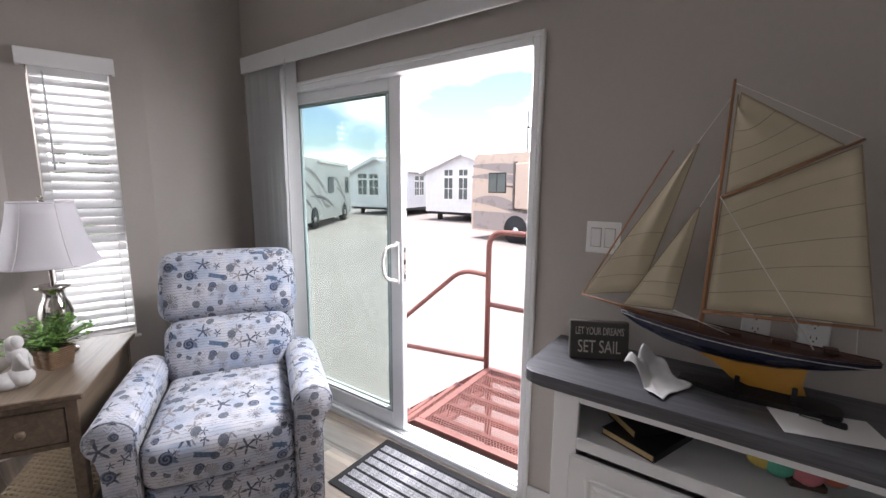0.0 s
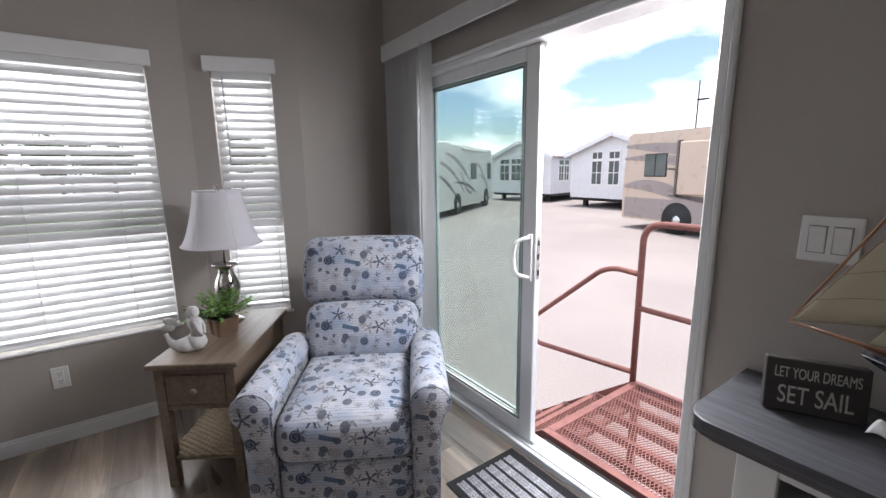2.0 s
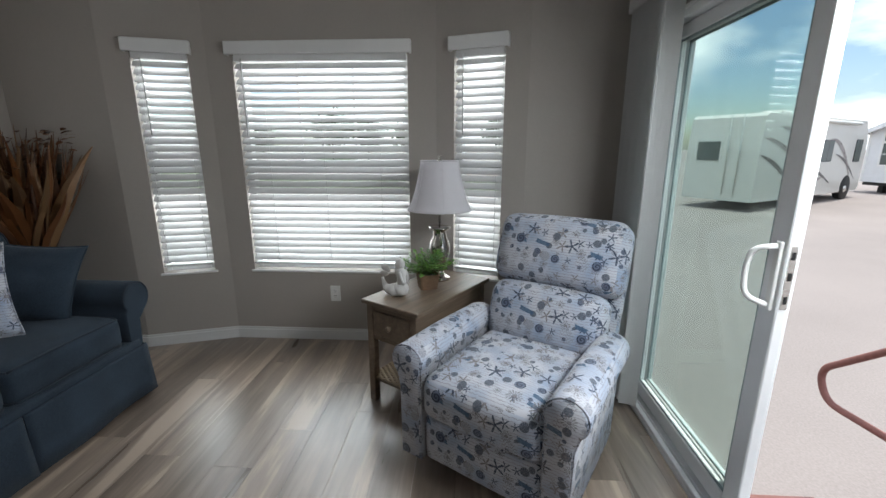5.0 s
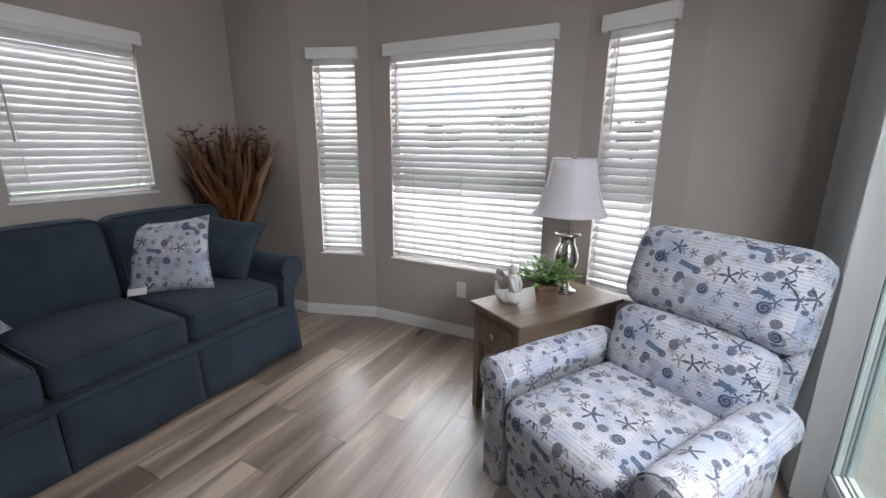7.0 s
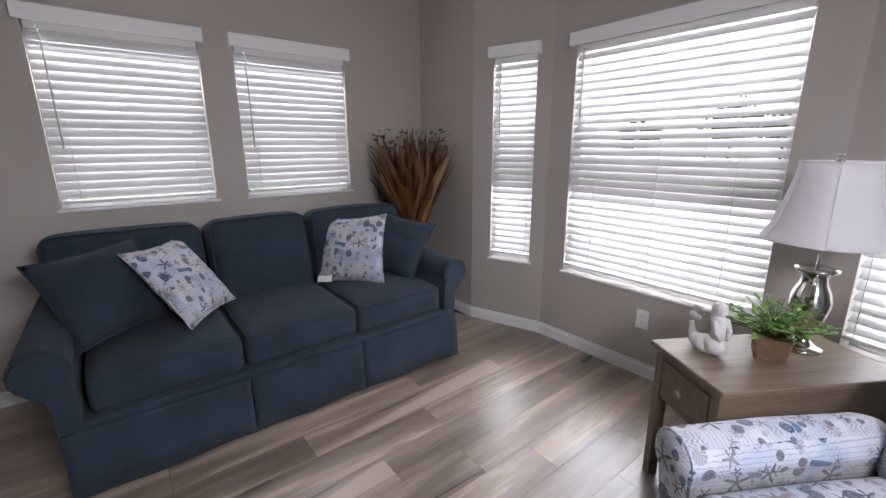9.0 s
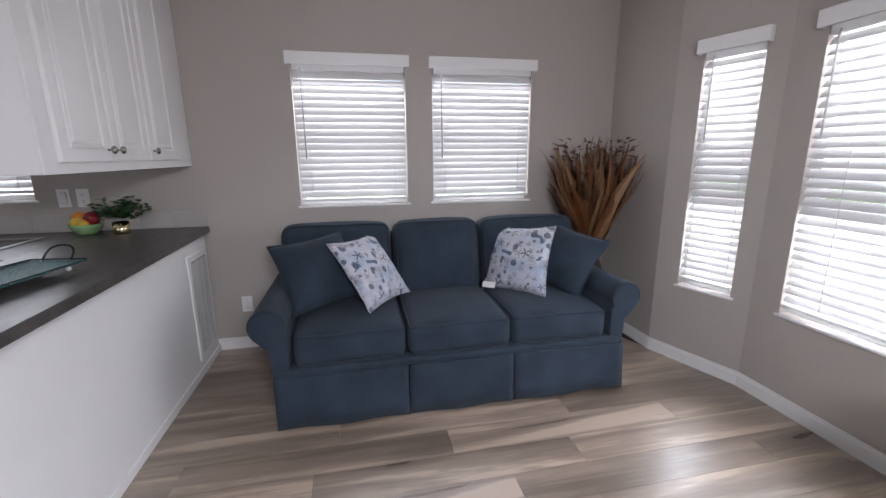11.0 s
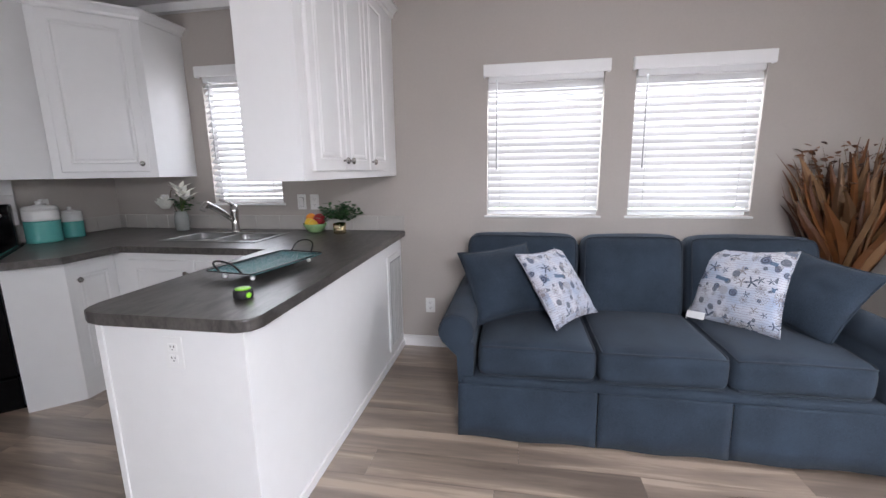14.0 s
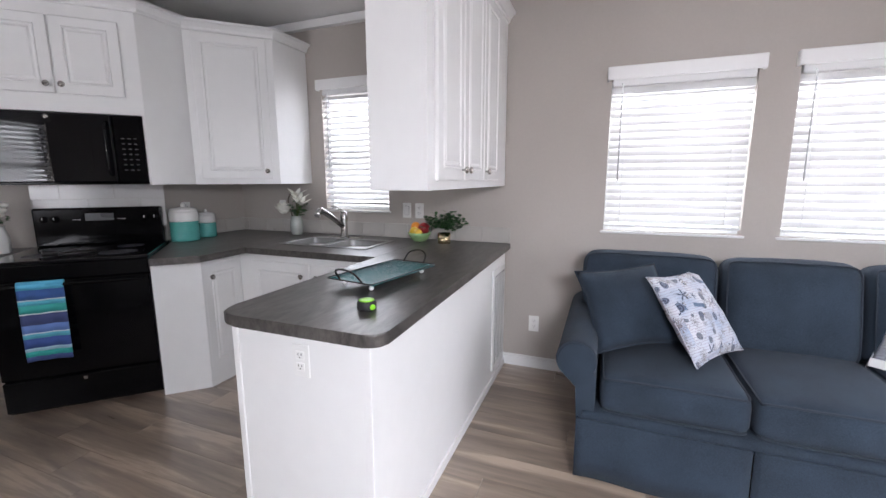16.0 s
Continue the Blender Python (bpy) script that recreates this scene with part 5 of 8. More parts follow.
# ---- table lamp ----
M_SHADE = mat("white silk lampshade", (0.80, 0.78, 0.80), 0.8, vary=0.03, scale=200, bump=0.1, bscale=400)
_t = M_SHADE.node_tree
_mx, _tl = _t.nodes.new("ShaderNodeMixShader"), _t.nodes.new("ShaderNodeBsdfTranslucent")
_tl.inputs["Color"].default_value, _mx.inputs[0].default_value = (0.85, 0.82, 0.85, 1), 0.35
_t.links.new(principled(M_SHADE).outputs[0], _mx.inputs[1])
_t.links.new(_tl.outputs[0], _mx.inputs[2])
_t.links.new(_mx.outputs[0], _t.nodes["Material Output"].inputs["Surface"])
M_LAMP = mat("polished nickel", (0.55, 0.52, 0.48), 0.14, 1.0, vary=0.05, scale=8)
lamp = thing("table_lamp", pose(-2.165, 1.353, 0.594, 0, 0, 12), "polished nickel urn lamp with a white bell shade", "lamp")
bm = bmesh.new()
lathe(bm, [(0.062, 0.0), (0.066, 0.006), (0.064, 0.014), (0.045, 0.022), (0.026, 0.038), (0.022, 0.06), (0.03, 0.085), (0.05, 0.125), (0.062, 0.17), (0.064, 0.20), (0.055, 0.235), (0.042, 0.262), (0.038, 0.285), (0.044, 0.30), (0.064, 0.312), (0.066, 0.32), (0.05, 0.326), (0.012, 0.33)], 32)
part("body", bm, M_LAMP, lamp, smooth=True)
for s in (-1, 1):
    bm = bmesh.new()
    tube(bm, rounded([(s * 0.052, 0, 0.215), (s * 0.082, 0, 0.235), (s * 0.084, 0, 0.285), (s * 0.05, 0, 0.305)], 0.025), 0.007, 8)
    part("scroll_handle", bm, M_LAMP, lamp)
bm = bmesh.new()
tube(bm, [(0, 0, 0.32), (0, 0, 0.705)], 0.006, 8)
part("stem", bm, M_LAMP, lamp)
bm = bmesh.new()
lathe(bm, [(0.014, 0.70), (0.012, 0.705), (0.005, 0.71), (0.011, 0.718), (0.014, 0.722), (0.004, 0.728)], 16)
part("finial", bm, M_LAMP, lamp, smooth=True)
bm = bmesh.new()
SEG, prev = 48, None
prof = [(0.192, 0.424), (0.184, 0.432), (0.166, 0.47), (0.147, 0.53), (0.131, 0.59), (0.118, 0.65), (0.110, 0.70)]
rings = []
for r, z in prof + [(p[0] - 0.004, p[1]) for p in prof[::-1]]:
    ring = []
    for i in range(SEG):
        a = 2 * math.pi * i / SEG
        k = 1 - 0.035 * (0.5 - 0.5 * math.cos(6 * a))
        ring.append(bm.verts.new((r * k * math.cos(a), r * k * math.sin(a), z)))
    rings.append(ring)
for a, b in zip(rings, rings[1:] + rings[:1]):
    for i in range(SEG):
        bm.faces.new((a[i], a[(i + 1) % SEG], b[(i + 1) % SEG], b[i])).smooth = True
shade = part("shade", bm, M_SHADE, lamp, "white bell-shaped fabric shade")
for r, z in ((0.192, 0.425), (0.110, 0.70)):
    bm = bmesh.new()
    pts = []
    for i in range(SEG + 1):
        a = 2 * math.pi * i / SEG
        k = 1 - 0.035 * (0.5 - 0.5 * math.cos(6 * a))
        pts.append((r * k * math.cos(a), r * k * math.sin(a), z))
    tube(bm, pts, 0.0035, 5)
    part("trim_band", bm, M_SHADE, shade)
for j in range(6):
    a = math.pi * 2 * j / 6
    bm = bmesh.new()
    tube(bm, [(r * math.cos(a) * 1.004, r * math.sin(a) * 1.004, z) for r, z in prof], 0.0018, 4)
    part("seam", bm, M_SHADE, shade)


# ---- plants ----
def leaf_mesh(bm, p, d, up, ln, wd, curl=0.25):
    """A bent pointed leaf from p along d."""
    d, up = d.normalized(), up.normalized()
    s = d.cross(up).normalized()
    mid, le, ri = [], [], []
    for i in range(5):
        u = i / 4
        c = p + d * ln * u - up * curl * ln * u * u
        w = wd * math.sin(math.pi * min(0.98, u * 0.9 + 0.08)) * 0.5
        mid.append(bm.verts.new(c - up * 0.12 * w))
        le.append(bm.verts.new(c + s * w))
        ri.append(bm.verts.new(c - s * w))
    for i in range(4):
        bm.faces.new((le[i], le[i + 1], mid[i + 1], mid[i]))
        bm.faces.new((mid[i], mid[i + 1], ri[i + 1], ri[i]))


def foliage(bm, centre, spread, height, n, ln, wd, seed, stems=None):
    r = random.Random(seed)
    for k in range(n):
        a = r.random() * 6.283
        q = r.random() ** 0.6
        top = Vector((math.cos(a) * spread * q, math.sin(a) * spread * q, height * (0.35 + 0.65 * r.random()) * (1 - 0.45 * q * q)))
        if stems is not None:
            tube(stems, [centre, centre + Vector((top.x * 0.4, top.y * 0.4, top.z * 0.6)), centre + top], 0.0014, 4)
        for j in range(6):
            s = 0.45 + 0.11 * j
            b = centre + Vector((top.x * s, top.y * s, top.z * (s ** 0.8)))
            t = r.random() * 6.283
            d = Vector((math.cos(t), math.sin(t), 0.25 + 0.6 * r.random())) + Vector((top.x, top.y, 0)) * 3
            leaf_mesh(bm, b, d, Vector((r.gauss(0, 0.25), r.gauss(0, 0.25), 1)), ln * (0.7 + 0.6 * r.random()), wd * (0.7 + 0.5 * r.random()))


def leafmat(name, c1, c2):
    m = mat(name, c1, 0.45, vary=0.0)
    t = m.node_tree
    g = t.nodes.new("ShaderNodeNewGeometry")
    k = Nodes(m)
    t.links.new(k.mix(g.outputs["Random Per Island"], c1, c2), principled(m).inputs["Base Color"])
    principled(m).inputs["Subsurface Weight"].default_value = 0.0
    return m


M_LEAF = leafmat("fresh green leaves", (0.07, 0.20, 0.03), (0.19, 0.36, 0.06))
M_DEEPLEAF = leafmat("deep green leaves", (0.015, 0.06, 0.018), (0.05, 0.13, 0.04))
M_STEM = mat("green stem", (0.09, 0.14, 0.04), 0.6)
M_BASKET = mat("brown twig basket", (0.17, 0.10, 0.055), 0.8, vary=0.35, scale=60)
pt = thing("potted_plant", pose(-2.0, 1.296, 0.594, 0, 0, 20), "bushy green plant in a square woven basket", "plant")
bk = bmesh.new()
for k in range(9):
    z = 0.004 + k * 0.0095
    w = 0.043 + 0.010 * k / 8
    wob = 0.0015 * (-1) ** k
    tube(bk, rounded([(0, -w + wob, z), (w, -w - wob, z), (w, w + wob, z), (-w, w, z), (-w, -w - wob, z), (0, -w + wob, z)], 0.012, 3), 0.0058, 6)
part("basket", bk, M_BASKET, pt)
part("soil", boxed(-0.04, 0.04, -0.04, 0.04, 0.004, 0.07), M_DARK, pt)
fb, sb = bmesh.new(), bmesh.new()
foliage(fb, Vector((0, 0, 0.07)), 0.165, 0.165, 95, 0.029, 0.014, 4, sb)
part("leaf_mass", fb, M_LEAF, pt)
tagged(part("stem", sb, M_STEM, pt), kind="stuff")

# ---- mermaid figurine, one plain shape ----
M_PLASTER = mat("whitewashed plaster", (0.62, 0.60, 0.58), 0.75, vary=0.22, scale=40, bump=0.3, bscale=90)
bm = bmesh.new()


def blob(bm, c, s, m=None, n=14):
    b2 = bmesh.new()
    bmesh.ops.create_uvsphere(b2, u_segments=n, v_segments=n // 2 + 2, radius=1.0)
    for f in b2.faces:
        f.smooth = True
    merge(bm, b2, (m or Matrix()) @ Matrix.Translation(c) @ Matrix.Diagonal((*s, 1)))


tube(bm, rounded([(0.02, 0.0, 0.03), (-0.02, -0.02, 0.032), (-0.06, -0.01, 0.03), (-0.085, 0.0, 0.055), (-0.098, 0.005, 0.082)], 0.03), [0.034, 0.036, 0.036, 0.034, 0.032, 0.03, 0.028, 0.026, 0.025, 0.024, 0.022, 0.02, 0.018, 0.017, 0.016, 0.015, 0.014, 0.013, 0.012, 0.011, 0.010, 0.009, 0.009][:23], 12)
blob(bm, (-0.118, 0.012, 0.098), (0.03, 0.012, 0.02), pose(0, 0, 0, 0, 20, 0))
blob(bm, (-0.085, 0.008, 0.108), (0.028, 0.012, 0.018))
blob(bm, (0.03, 0, 0.04), (0.045, 0.04, 0.04))
tube(bm, [(0.035, 0, 0.05), (0.036, 0, 0.10), (0.035, 0, 0.14), (0.034, 0, 0.155)], [0.028, 0.023, 0.027, 0.012], 12)
blob(bm, (0.034, 0, 0.178), (0.022, 0.022, 0.027))
blob(bm, (0.022, 0.004, 0.172), (0.024, 0.026, 0.032))
blob(bm, (0.012, 0.006, 0.135), (0.016, 0.022, 0.04))
tube(bm, [(0.04, -0.025, 0.14), (0.058, -0.03, 0.10), (0.062, -0.012, 0.07)], [0.009, 0.008, 0.007], 8)
tube(bm, [(0.04, 0.025, 0.14), (0.056, 0.03, 0.10), (0.062, 0.014, 0.07)], [0.009, 0.008, 0.007], 8)
mer = part("figurine", bm, M_PLASTER)
tagged(mer, "whitewashed plaster mermaid figurine on the end table", "figurine")
mer.matrix_world = pose(-1.87, 1.139, 0.594, 0, 0, 62)

# ---- dried arrangement in the corner ----
M_DRY = leafmat("dried brown leaves", (0.06, 0.028, 0.012), (0.25, 0.14, 0.065))
M_RUSTLEAF = leafmat("rust-coloured dried leaves", (0.04, 0.014, 0.005), (0.17, 0.062, 0.017))
M_VASE = mat("dark brown floor vase", (0.05, 0.03, 0.02), 0.5, vary=0.2)
da = thing("dried_arrangement", Matrix.Translation((-2.08, -1.13, 0)), "tall dried reeds and rust leaves in a dark floor vase", "arrangement")
bm = bmesh.new()
lathe(bm, [(0.10, 0.0), (0.13, 0.05), (0.15, 0.25), (0.12, 0.45), (0.07, 0.60), (0.085, 0.64), (0.07, 0.63), (0.05, 0.55)], 24)
part("vase", bm, M_VASE, da, smooth=True)
r = random.Random(11)
bm, bl = bmesh.new(), bmesh.new()
TIPS = [Vector((0.47, 0.06, 1.44)), Vector((0.42, 0.16, 1.36)), Vector((-0.05, 0.46, 1.40)), Vector((0.20, 0.42, 1.33))]
for k in range(170):
    a = r.random() * 6.283
    q = r.random() ** 0.5
    hgt = 1.49 - 0.14 * q * q + r.uniform(-0.22, 0.05)
    tip = Vector((max(-0.22, min(0.36, math.cos(a) * 0.37 * q)), max(-0.21, min(0.42, math.sin(a) * 0.37 * q)), hgt))
    if k < len(TIPS):
        tip = TIPS[k]
    base = Vector((math.cos(a) * 0.03, math.sin(a) * 0.03, 0.60))
    n, wd = 7, r.choice((0.008, 0.016, 0.024, 0.034, 0.040))
    s = Vector((-math.sin(a + r.uniform(-1, 1)), math.cos(a + r.uniform(-1, 1)), 0))
    ph = r.random() * 6
    tgt = bm if r.random() < 0.36 else bl
    L, R, C = [], [], []
    for i in range(n + 1):
        u = i / n
        p = base.lerp(tip, u) + Vector((math.sin(u * 6 + ph), math.cos(u * 5 + ph), 0)) * 0.045 * u + Vector((0, 0, -0.03 * u * u * q))
        w = wd * math.sin(math.pi * min(0.97, 0.12 + u * 0.85))
        L.append(tgt.verts.new(p + s * w))
        R.append(tgt.verts.new(p - s * w))
        C.append(tgt.verts.new(p + Vector((0, 0, 0)) + s.cross(Vector((0, 0, 1))) * w * 0.4))
    for i in range(n):
        tgt.faces.new((L[i], L[i + 1], C[i + 1], C[i]))
        tgt.faces.new((C[i], C[i + 1], R[i + 1], R[i]))
for k in range(420):
    a = r.random() * 6.283
    q = r.random() ** 0.5
    z = r.uniform(0.85, 1.46)
    rad = (0.05 + 0.31 * (z - 0.6) / 0.9) * q
    p = Vector((max(-0.21, math.cos(a) * rad), max(-0.20, math.sin(a) * rad), z))
    leaf_mesh(bl, p, Vector((math.cos(a), math.sin(a), r.uniform(0.2, 1.2))), Vector((r.gauss(0, 0.4), r.gauss(0, 0.4), 1)), r.uniform(0.03, 0.07), r.uniform(0.015, 0.035), 0.4)
part("reed", bm, M_DRY, da, "bleached dry reed blades")
part("leaf_spray", bl, M_RUSTLEAF, da, "rust-brown dried leaves")

# ---- console ----
CONSOLE = Matrix.Translation((-0.045, 0, 0))
CTZ = 0.80
M_CTOP = wood("grey wood-look laminate", (0.040, 0.041, 0.046), (0.135, 0.137, 0.150), 0.4, (1.5, 22, 22))
co = thing("console_cabinet", CONSOLE, "white console cabinet with open shelf and grey wood-look top", "cabinet")
bm = bmesh.new()
prism(bm, chamfer_outline([(-0.12, 2.05), (1.70, 2.05), (1.70, 2.434), (-0.12, 2.434)], {0: 0.07}), 0.76, CTZ, 0.004, None, 2)
part("top", bm, M_CTOP, co)
for x0, x1 in ((-0.01, 0.012), (1.63, 1.652), (0.80, 0.822)):
    part("side_panel", boxed(x0, x1, 2.10, 2.433, 0.0, 0.758), M_CAB, co)
bm = bmesh.new()
for a in ((-0.012, 0.066, 0.0, 0.759), (1.58, 1.654, 0.0, 0.759), (0.775, 0.845, 0.0, 0.759), (0.066, 0.775, 0.725, 0.759), (0.066, 0.775, 0.57, 0.61), (0.066, 0.775, 0.0, 0.09), (0.845, 1.58, 0.725, 0.759), (0.845, 1.58, 0.57, 0.61), (0.845, 1.58, 0.0, 0.09)):
    box(bm, a[0], a[1], 2.082, 2.1, a[2], a[3], 0.002)
part("face_frame", bm, M_CAB, co)
part("shelf", boxed(0.012, 1.63, 2.1, 2.433, 0.59, 0.608), M_CAB, co)
part("back_panel", boxed(0.012, 1.63, 2.427, 2.433, 0.02, 0.758), M_CAB, co)
for x, kx in ((0.05, 0.34), (0.425, 0.03), (0.83, 0.34), (1.215, 0.03)):
    d = part("door", panel_door(0.37, 0.465), M_CAB, co)
    d.location = (x, 2.062, 0.095)
    knob(d, kx, 0.415)

# books on the shelf
M_LEATHER = mat("black leather cover", (0.012, 0.011, 0.011), 0.45, vary=0.2, scale=80, bump=0.3)
M_PAGE = mat("gilt page edges", (0.42, 0.30, 0.14), 0.5, vary=0.1, scale=200)
for i, (x, y, z, rz, w, d, h, tlt) in enumerate(((0.245, 2.23, 0.584, -22, 0.17, 0.24, 0.024, 0), (0.225, 2.25, 0.611, -38, 0.12, 0.18, 0.028, 6))):
    b = thing("book", CONSOLE @ pose(x, y, z + 0.025, 0, tlt, rz), "black leather-bound book with gilt page edges lying on the shelf", "book", "books on the shelf")
    part("page_block", boxed(-w / 2 + 0.004, w / 2 - 0.002, -d / 2 + 0.004, d / 2 - 0.004, 0.003, h - 0.003), M_PAGE, b)
    bm = bmesh.new()
    box(bm, -w / 2, w / 2, -d / 2, d / 2, 0.0, 0.003, 0.001)
    box(bm, -w / 2, w / 2, -d / 2, d / 2, h - 0.003, h, 0.001)
    box(bm, w / 2 - 0.002, w / 2 + 0.002, -d / 2, d / 2, 0.0, h, 0.001)
    part("cover", bm, M_LEATHER, b)
# painted fish ornament on the shelf
fo = thing("fish_ornament", pose(0.575, 2.22, 0.609, 0, 0, 12), "painted ceramic fish ornament, yellow, green and coral", "ornament")
FC = [((0.55, 0.42, 0.10), -0.095, 0.028), ((0.10, 0.38, 0.26), -0.06, 0.043), ((0.62, 0.20, 0.22), 0.0, 0.052), ((0.55, 0.16, 0.10), 0.055, 0.036), ((0.30, 0.10, 0.06), 0.095, 0.02)]
for c, x, rr in FC:
    bm = bmesh.new()
    blob(bm, (x, 0, 0.055), (0.04, rr * 0.5, rr))
    part("scale_band", bm, mat("glazed fish paint", c, 0.25, vary=0.15, scale=60), fo)
bm = bmesh.new()
box(bm, -0.04, 0.04, -0.015, 0.015, 0.0, 0.02, 0.004)
part("foot", bm, M_VASE, fo)

# ---- model yacht ----
M_NAVY = mat("navy hull enamel", (0.012, 0.016, 0.04), 0.22, vary=0.08, coat=0.4)
M_OCHRE = mat("ochre keel enamel", (0.42, 0.20, 0.025), 0.3, vary=0.1, coat=0.3)
M_DECK = wood("varnished mahogany", (0.035, 0.014, 0.008), (0.09, 0.038, 0.022), 0.3, (1, 14, 14))
M_SPAR = wood("varnished spar", (0.24, 0.11, 0.05), (0.42, 0.22, 0.11), 0.35, (10, 10, 1))
M_SAIL = mat("cream sailcloth", (0.50, 0.44, 0.315), 0.9, vary=0.07, scale=10, bump=0.15, bscale=600)
M_SEAM = mat("sail seam", (0.30, 0.24, 0.16), 0.9)
M_CORDW = mat("white cotton cord", (0.72, 0.70, 0.66), 0.8)
M_STANDBLK = mat("black lacquered wood", (0.008, 0.007, 0.007), 0.3, vary=0.1)
YB = 2.262
boat = thing("model_yacht", Matrix.Translation((-0.07, YB + 0.008, 0.0426)) @ Matrix.Diagonal((1, 1, 0.9774, 1)), "wooden model gaff yacht with cream sails on a dark stand", "model ship")
# hull stations from bow to stern: x, half beam, deck height, keel depth
ST = [(0.155, 0.004, 0.972, 0.955), (0.21, 0.026, 0.966, 0.925), (0.29, 0.046, 0.958, 0.897), (0.38, 0.058, 0.950, 0.880), (0.47, 0.060, 0.944, 0.872), (0.56, 0.054, 0.940, 0.876), (0.65, 0.042, 0.938, 0.895), (0.72, 0.026, 0.938, 0.915), (0.752, 0.012, 0.940, 0.926)]
bm = bmesh.new()
rings = []
for x, bw, zd, zk in ST:
    ring = []
    for i in range(13):
        a = math.pi * i / 12
        ring.append(bm.verts.new((x, -math.cos(a) * bw, zd - (zd - zk) * math.sin(a) ** 0.75)))
    rings.append(ring)
for a, b in zip(rings, rings[1:]):
    for i in range(12):
        bm.faces.new((a[i], a[i + 1], b[i + 1], b[i])).smooth = True
bm.faces.new(rings[-1])
bm.faces.new(rings[0][::-1])
hull = part("hull", bm, M_NAVY, boat, "navy blue hull with a white line")
bm = bmesh.new()
rings = []
for x, bw, zd, zk in ST:
    rings.append([bm.verts.new((x, -bw * 0.97, zd + 0.001)), bm.verts.new((x, 0, zd + 0.003)), bm.verts.new((x, bw * 0.97, zd + 0.001)), bm.verts.new((x, bw * 0.97, zd - 0.004)), bm.verts.new((x, -bw * 0.97, zd - 0.004))])
for a, b in zip(rings, rings[1:]):
    for i in range(5):
        bm.faces.new((a[i], a[(i + 1) % 5], b[(i + 1) % 5], b[i]))
part("deck", bm, M_DECK, boat, "varnished mahogany deck")
for s in (-1, 1):
    bm = bmesh.new()
    tube(bm, [(x, s * (bw * 0.995 + 0.0005), zd - 0.012) for x, bw, zd, zk in ST], 0.0012, 5)
    part("sheer_line", bm, M_CORDW, hull, "thin white line")
    bm = bmesh.new()
    tube(bm, [(x, s * (bw + 0.001), zd + 0.002) for x, bw, zd, zk in ST], 0.0025, 5)
    part("toe_rail", bm, M_DECK, hull)
bm = bmesh.new()
kp = [(0.36, 0.889), (0.42, 0.858), (0.46, 0.822), (0.50, 0.808), (0.60, 0.808), (0.625, 0.815), (0.615, 0.845), (0.62, 0.888)]
a = [bm.verts.new((x, -0.006 - 0.010 * (z - 0.80) / 0.09, z)) for x, z in kp]
b = [bm.verts.new((x, 0.006 + 0.010 * (z - 0.80) / 0.09, z)) for x, z in kp]
bm.faces.new(a)
bm.faces.new(b[::-1])
for i in range(len(kp)):
    bm.faces.new((a[i], a[(i + 1) % len(kp)], b[(i + 1) % len(kp)], b[i]))
part("keel", bm, M_OCHRE, boat, "ochre painted keel")
bm = bmesh.new()
prism(bm, chamfer_outline([(0.33, -0.018), (0.46, -0.05), (0.70, -0.045), (0.70, 0.045), (0.46, 0.05), (0.33, 0.018)], {1: 0.05, 2: 0.03, 3: 0.03, 4: 0.05}), 0.776, 0.792, 0.003)
stand = part("stand", bm, M_STANDBLK, boat, "glossy black base board")
for x in (0.475, 0.60):
    for sd in (-1, 1):
        part("cradle_post", boxed(x - 0.006, x + 0.006, sd * 0.020 - 0.004, sd * 0.020 + 0.004, 0.792, 0.835, 0.0015), M_STANDBLK, stand)
for x, w in ((0.30, 0.03), (0.45, 0.05), (0.56, 0.04), (0.66, 0.03)):
    part("hatch", boxed(x - w / 2, x + w / 2, -0.014, 0.014, 0.944, 0.957, 0.002), M_DECK, boat)


def spar(name, p, q, r0, r1):
    bm = bmesh.new()
    tube(bm, [p, Vector(p).lerp(Vector(q), 0.5), q], [r0, (r0 + r1) / 2 + 0.0005, r1], 10)
    return part(name, bm, M_SPAR, boat)


MAST0, MAST1 = (0.374, 0, 0.945), (0.393, 0, 1.662)
spar("mast", MAST0, MAST1, 0.0065, 0.0035)
spar("gaff", (0.388, -0.008, 1.340), (0.660, -0.008, 1.488), 0.005, 0.0035)
spar("boom", (0.376, -0.008, 1.005), (0.742, -0.008, 1.026), 0.005, 0.0035)
spar("bowsprit", (0.24, 0, 0.968), (0.022, 0.012, 0.995), 0.005, 0.003)
spar("forestay_spar", (0.024, 0.012, 0.998), (0.262, 0.004, 1.478), 0.0025, 0.0025)


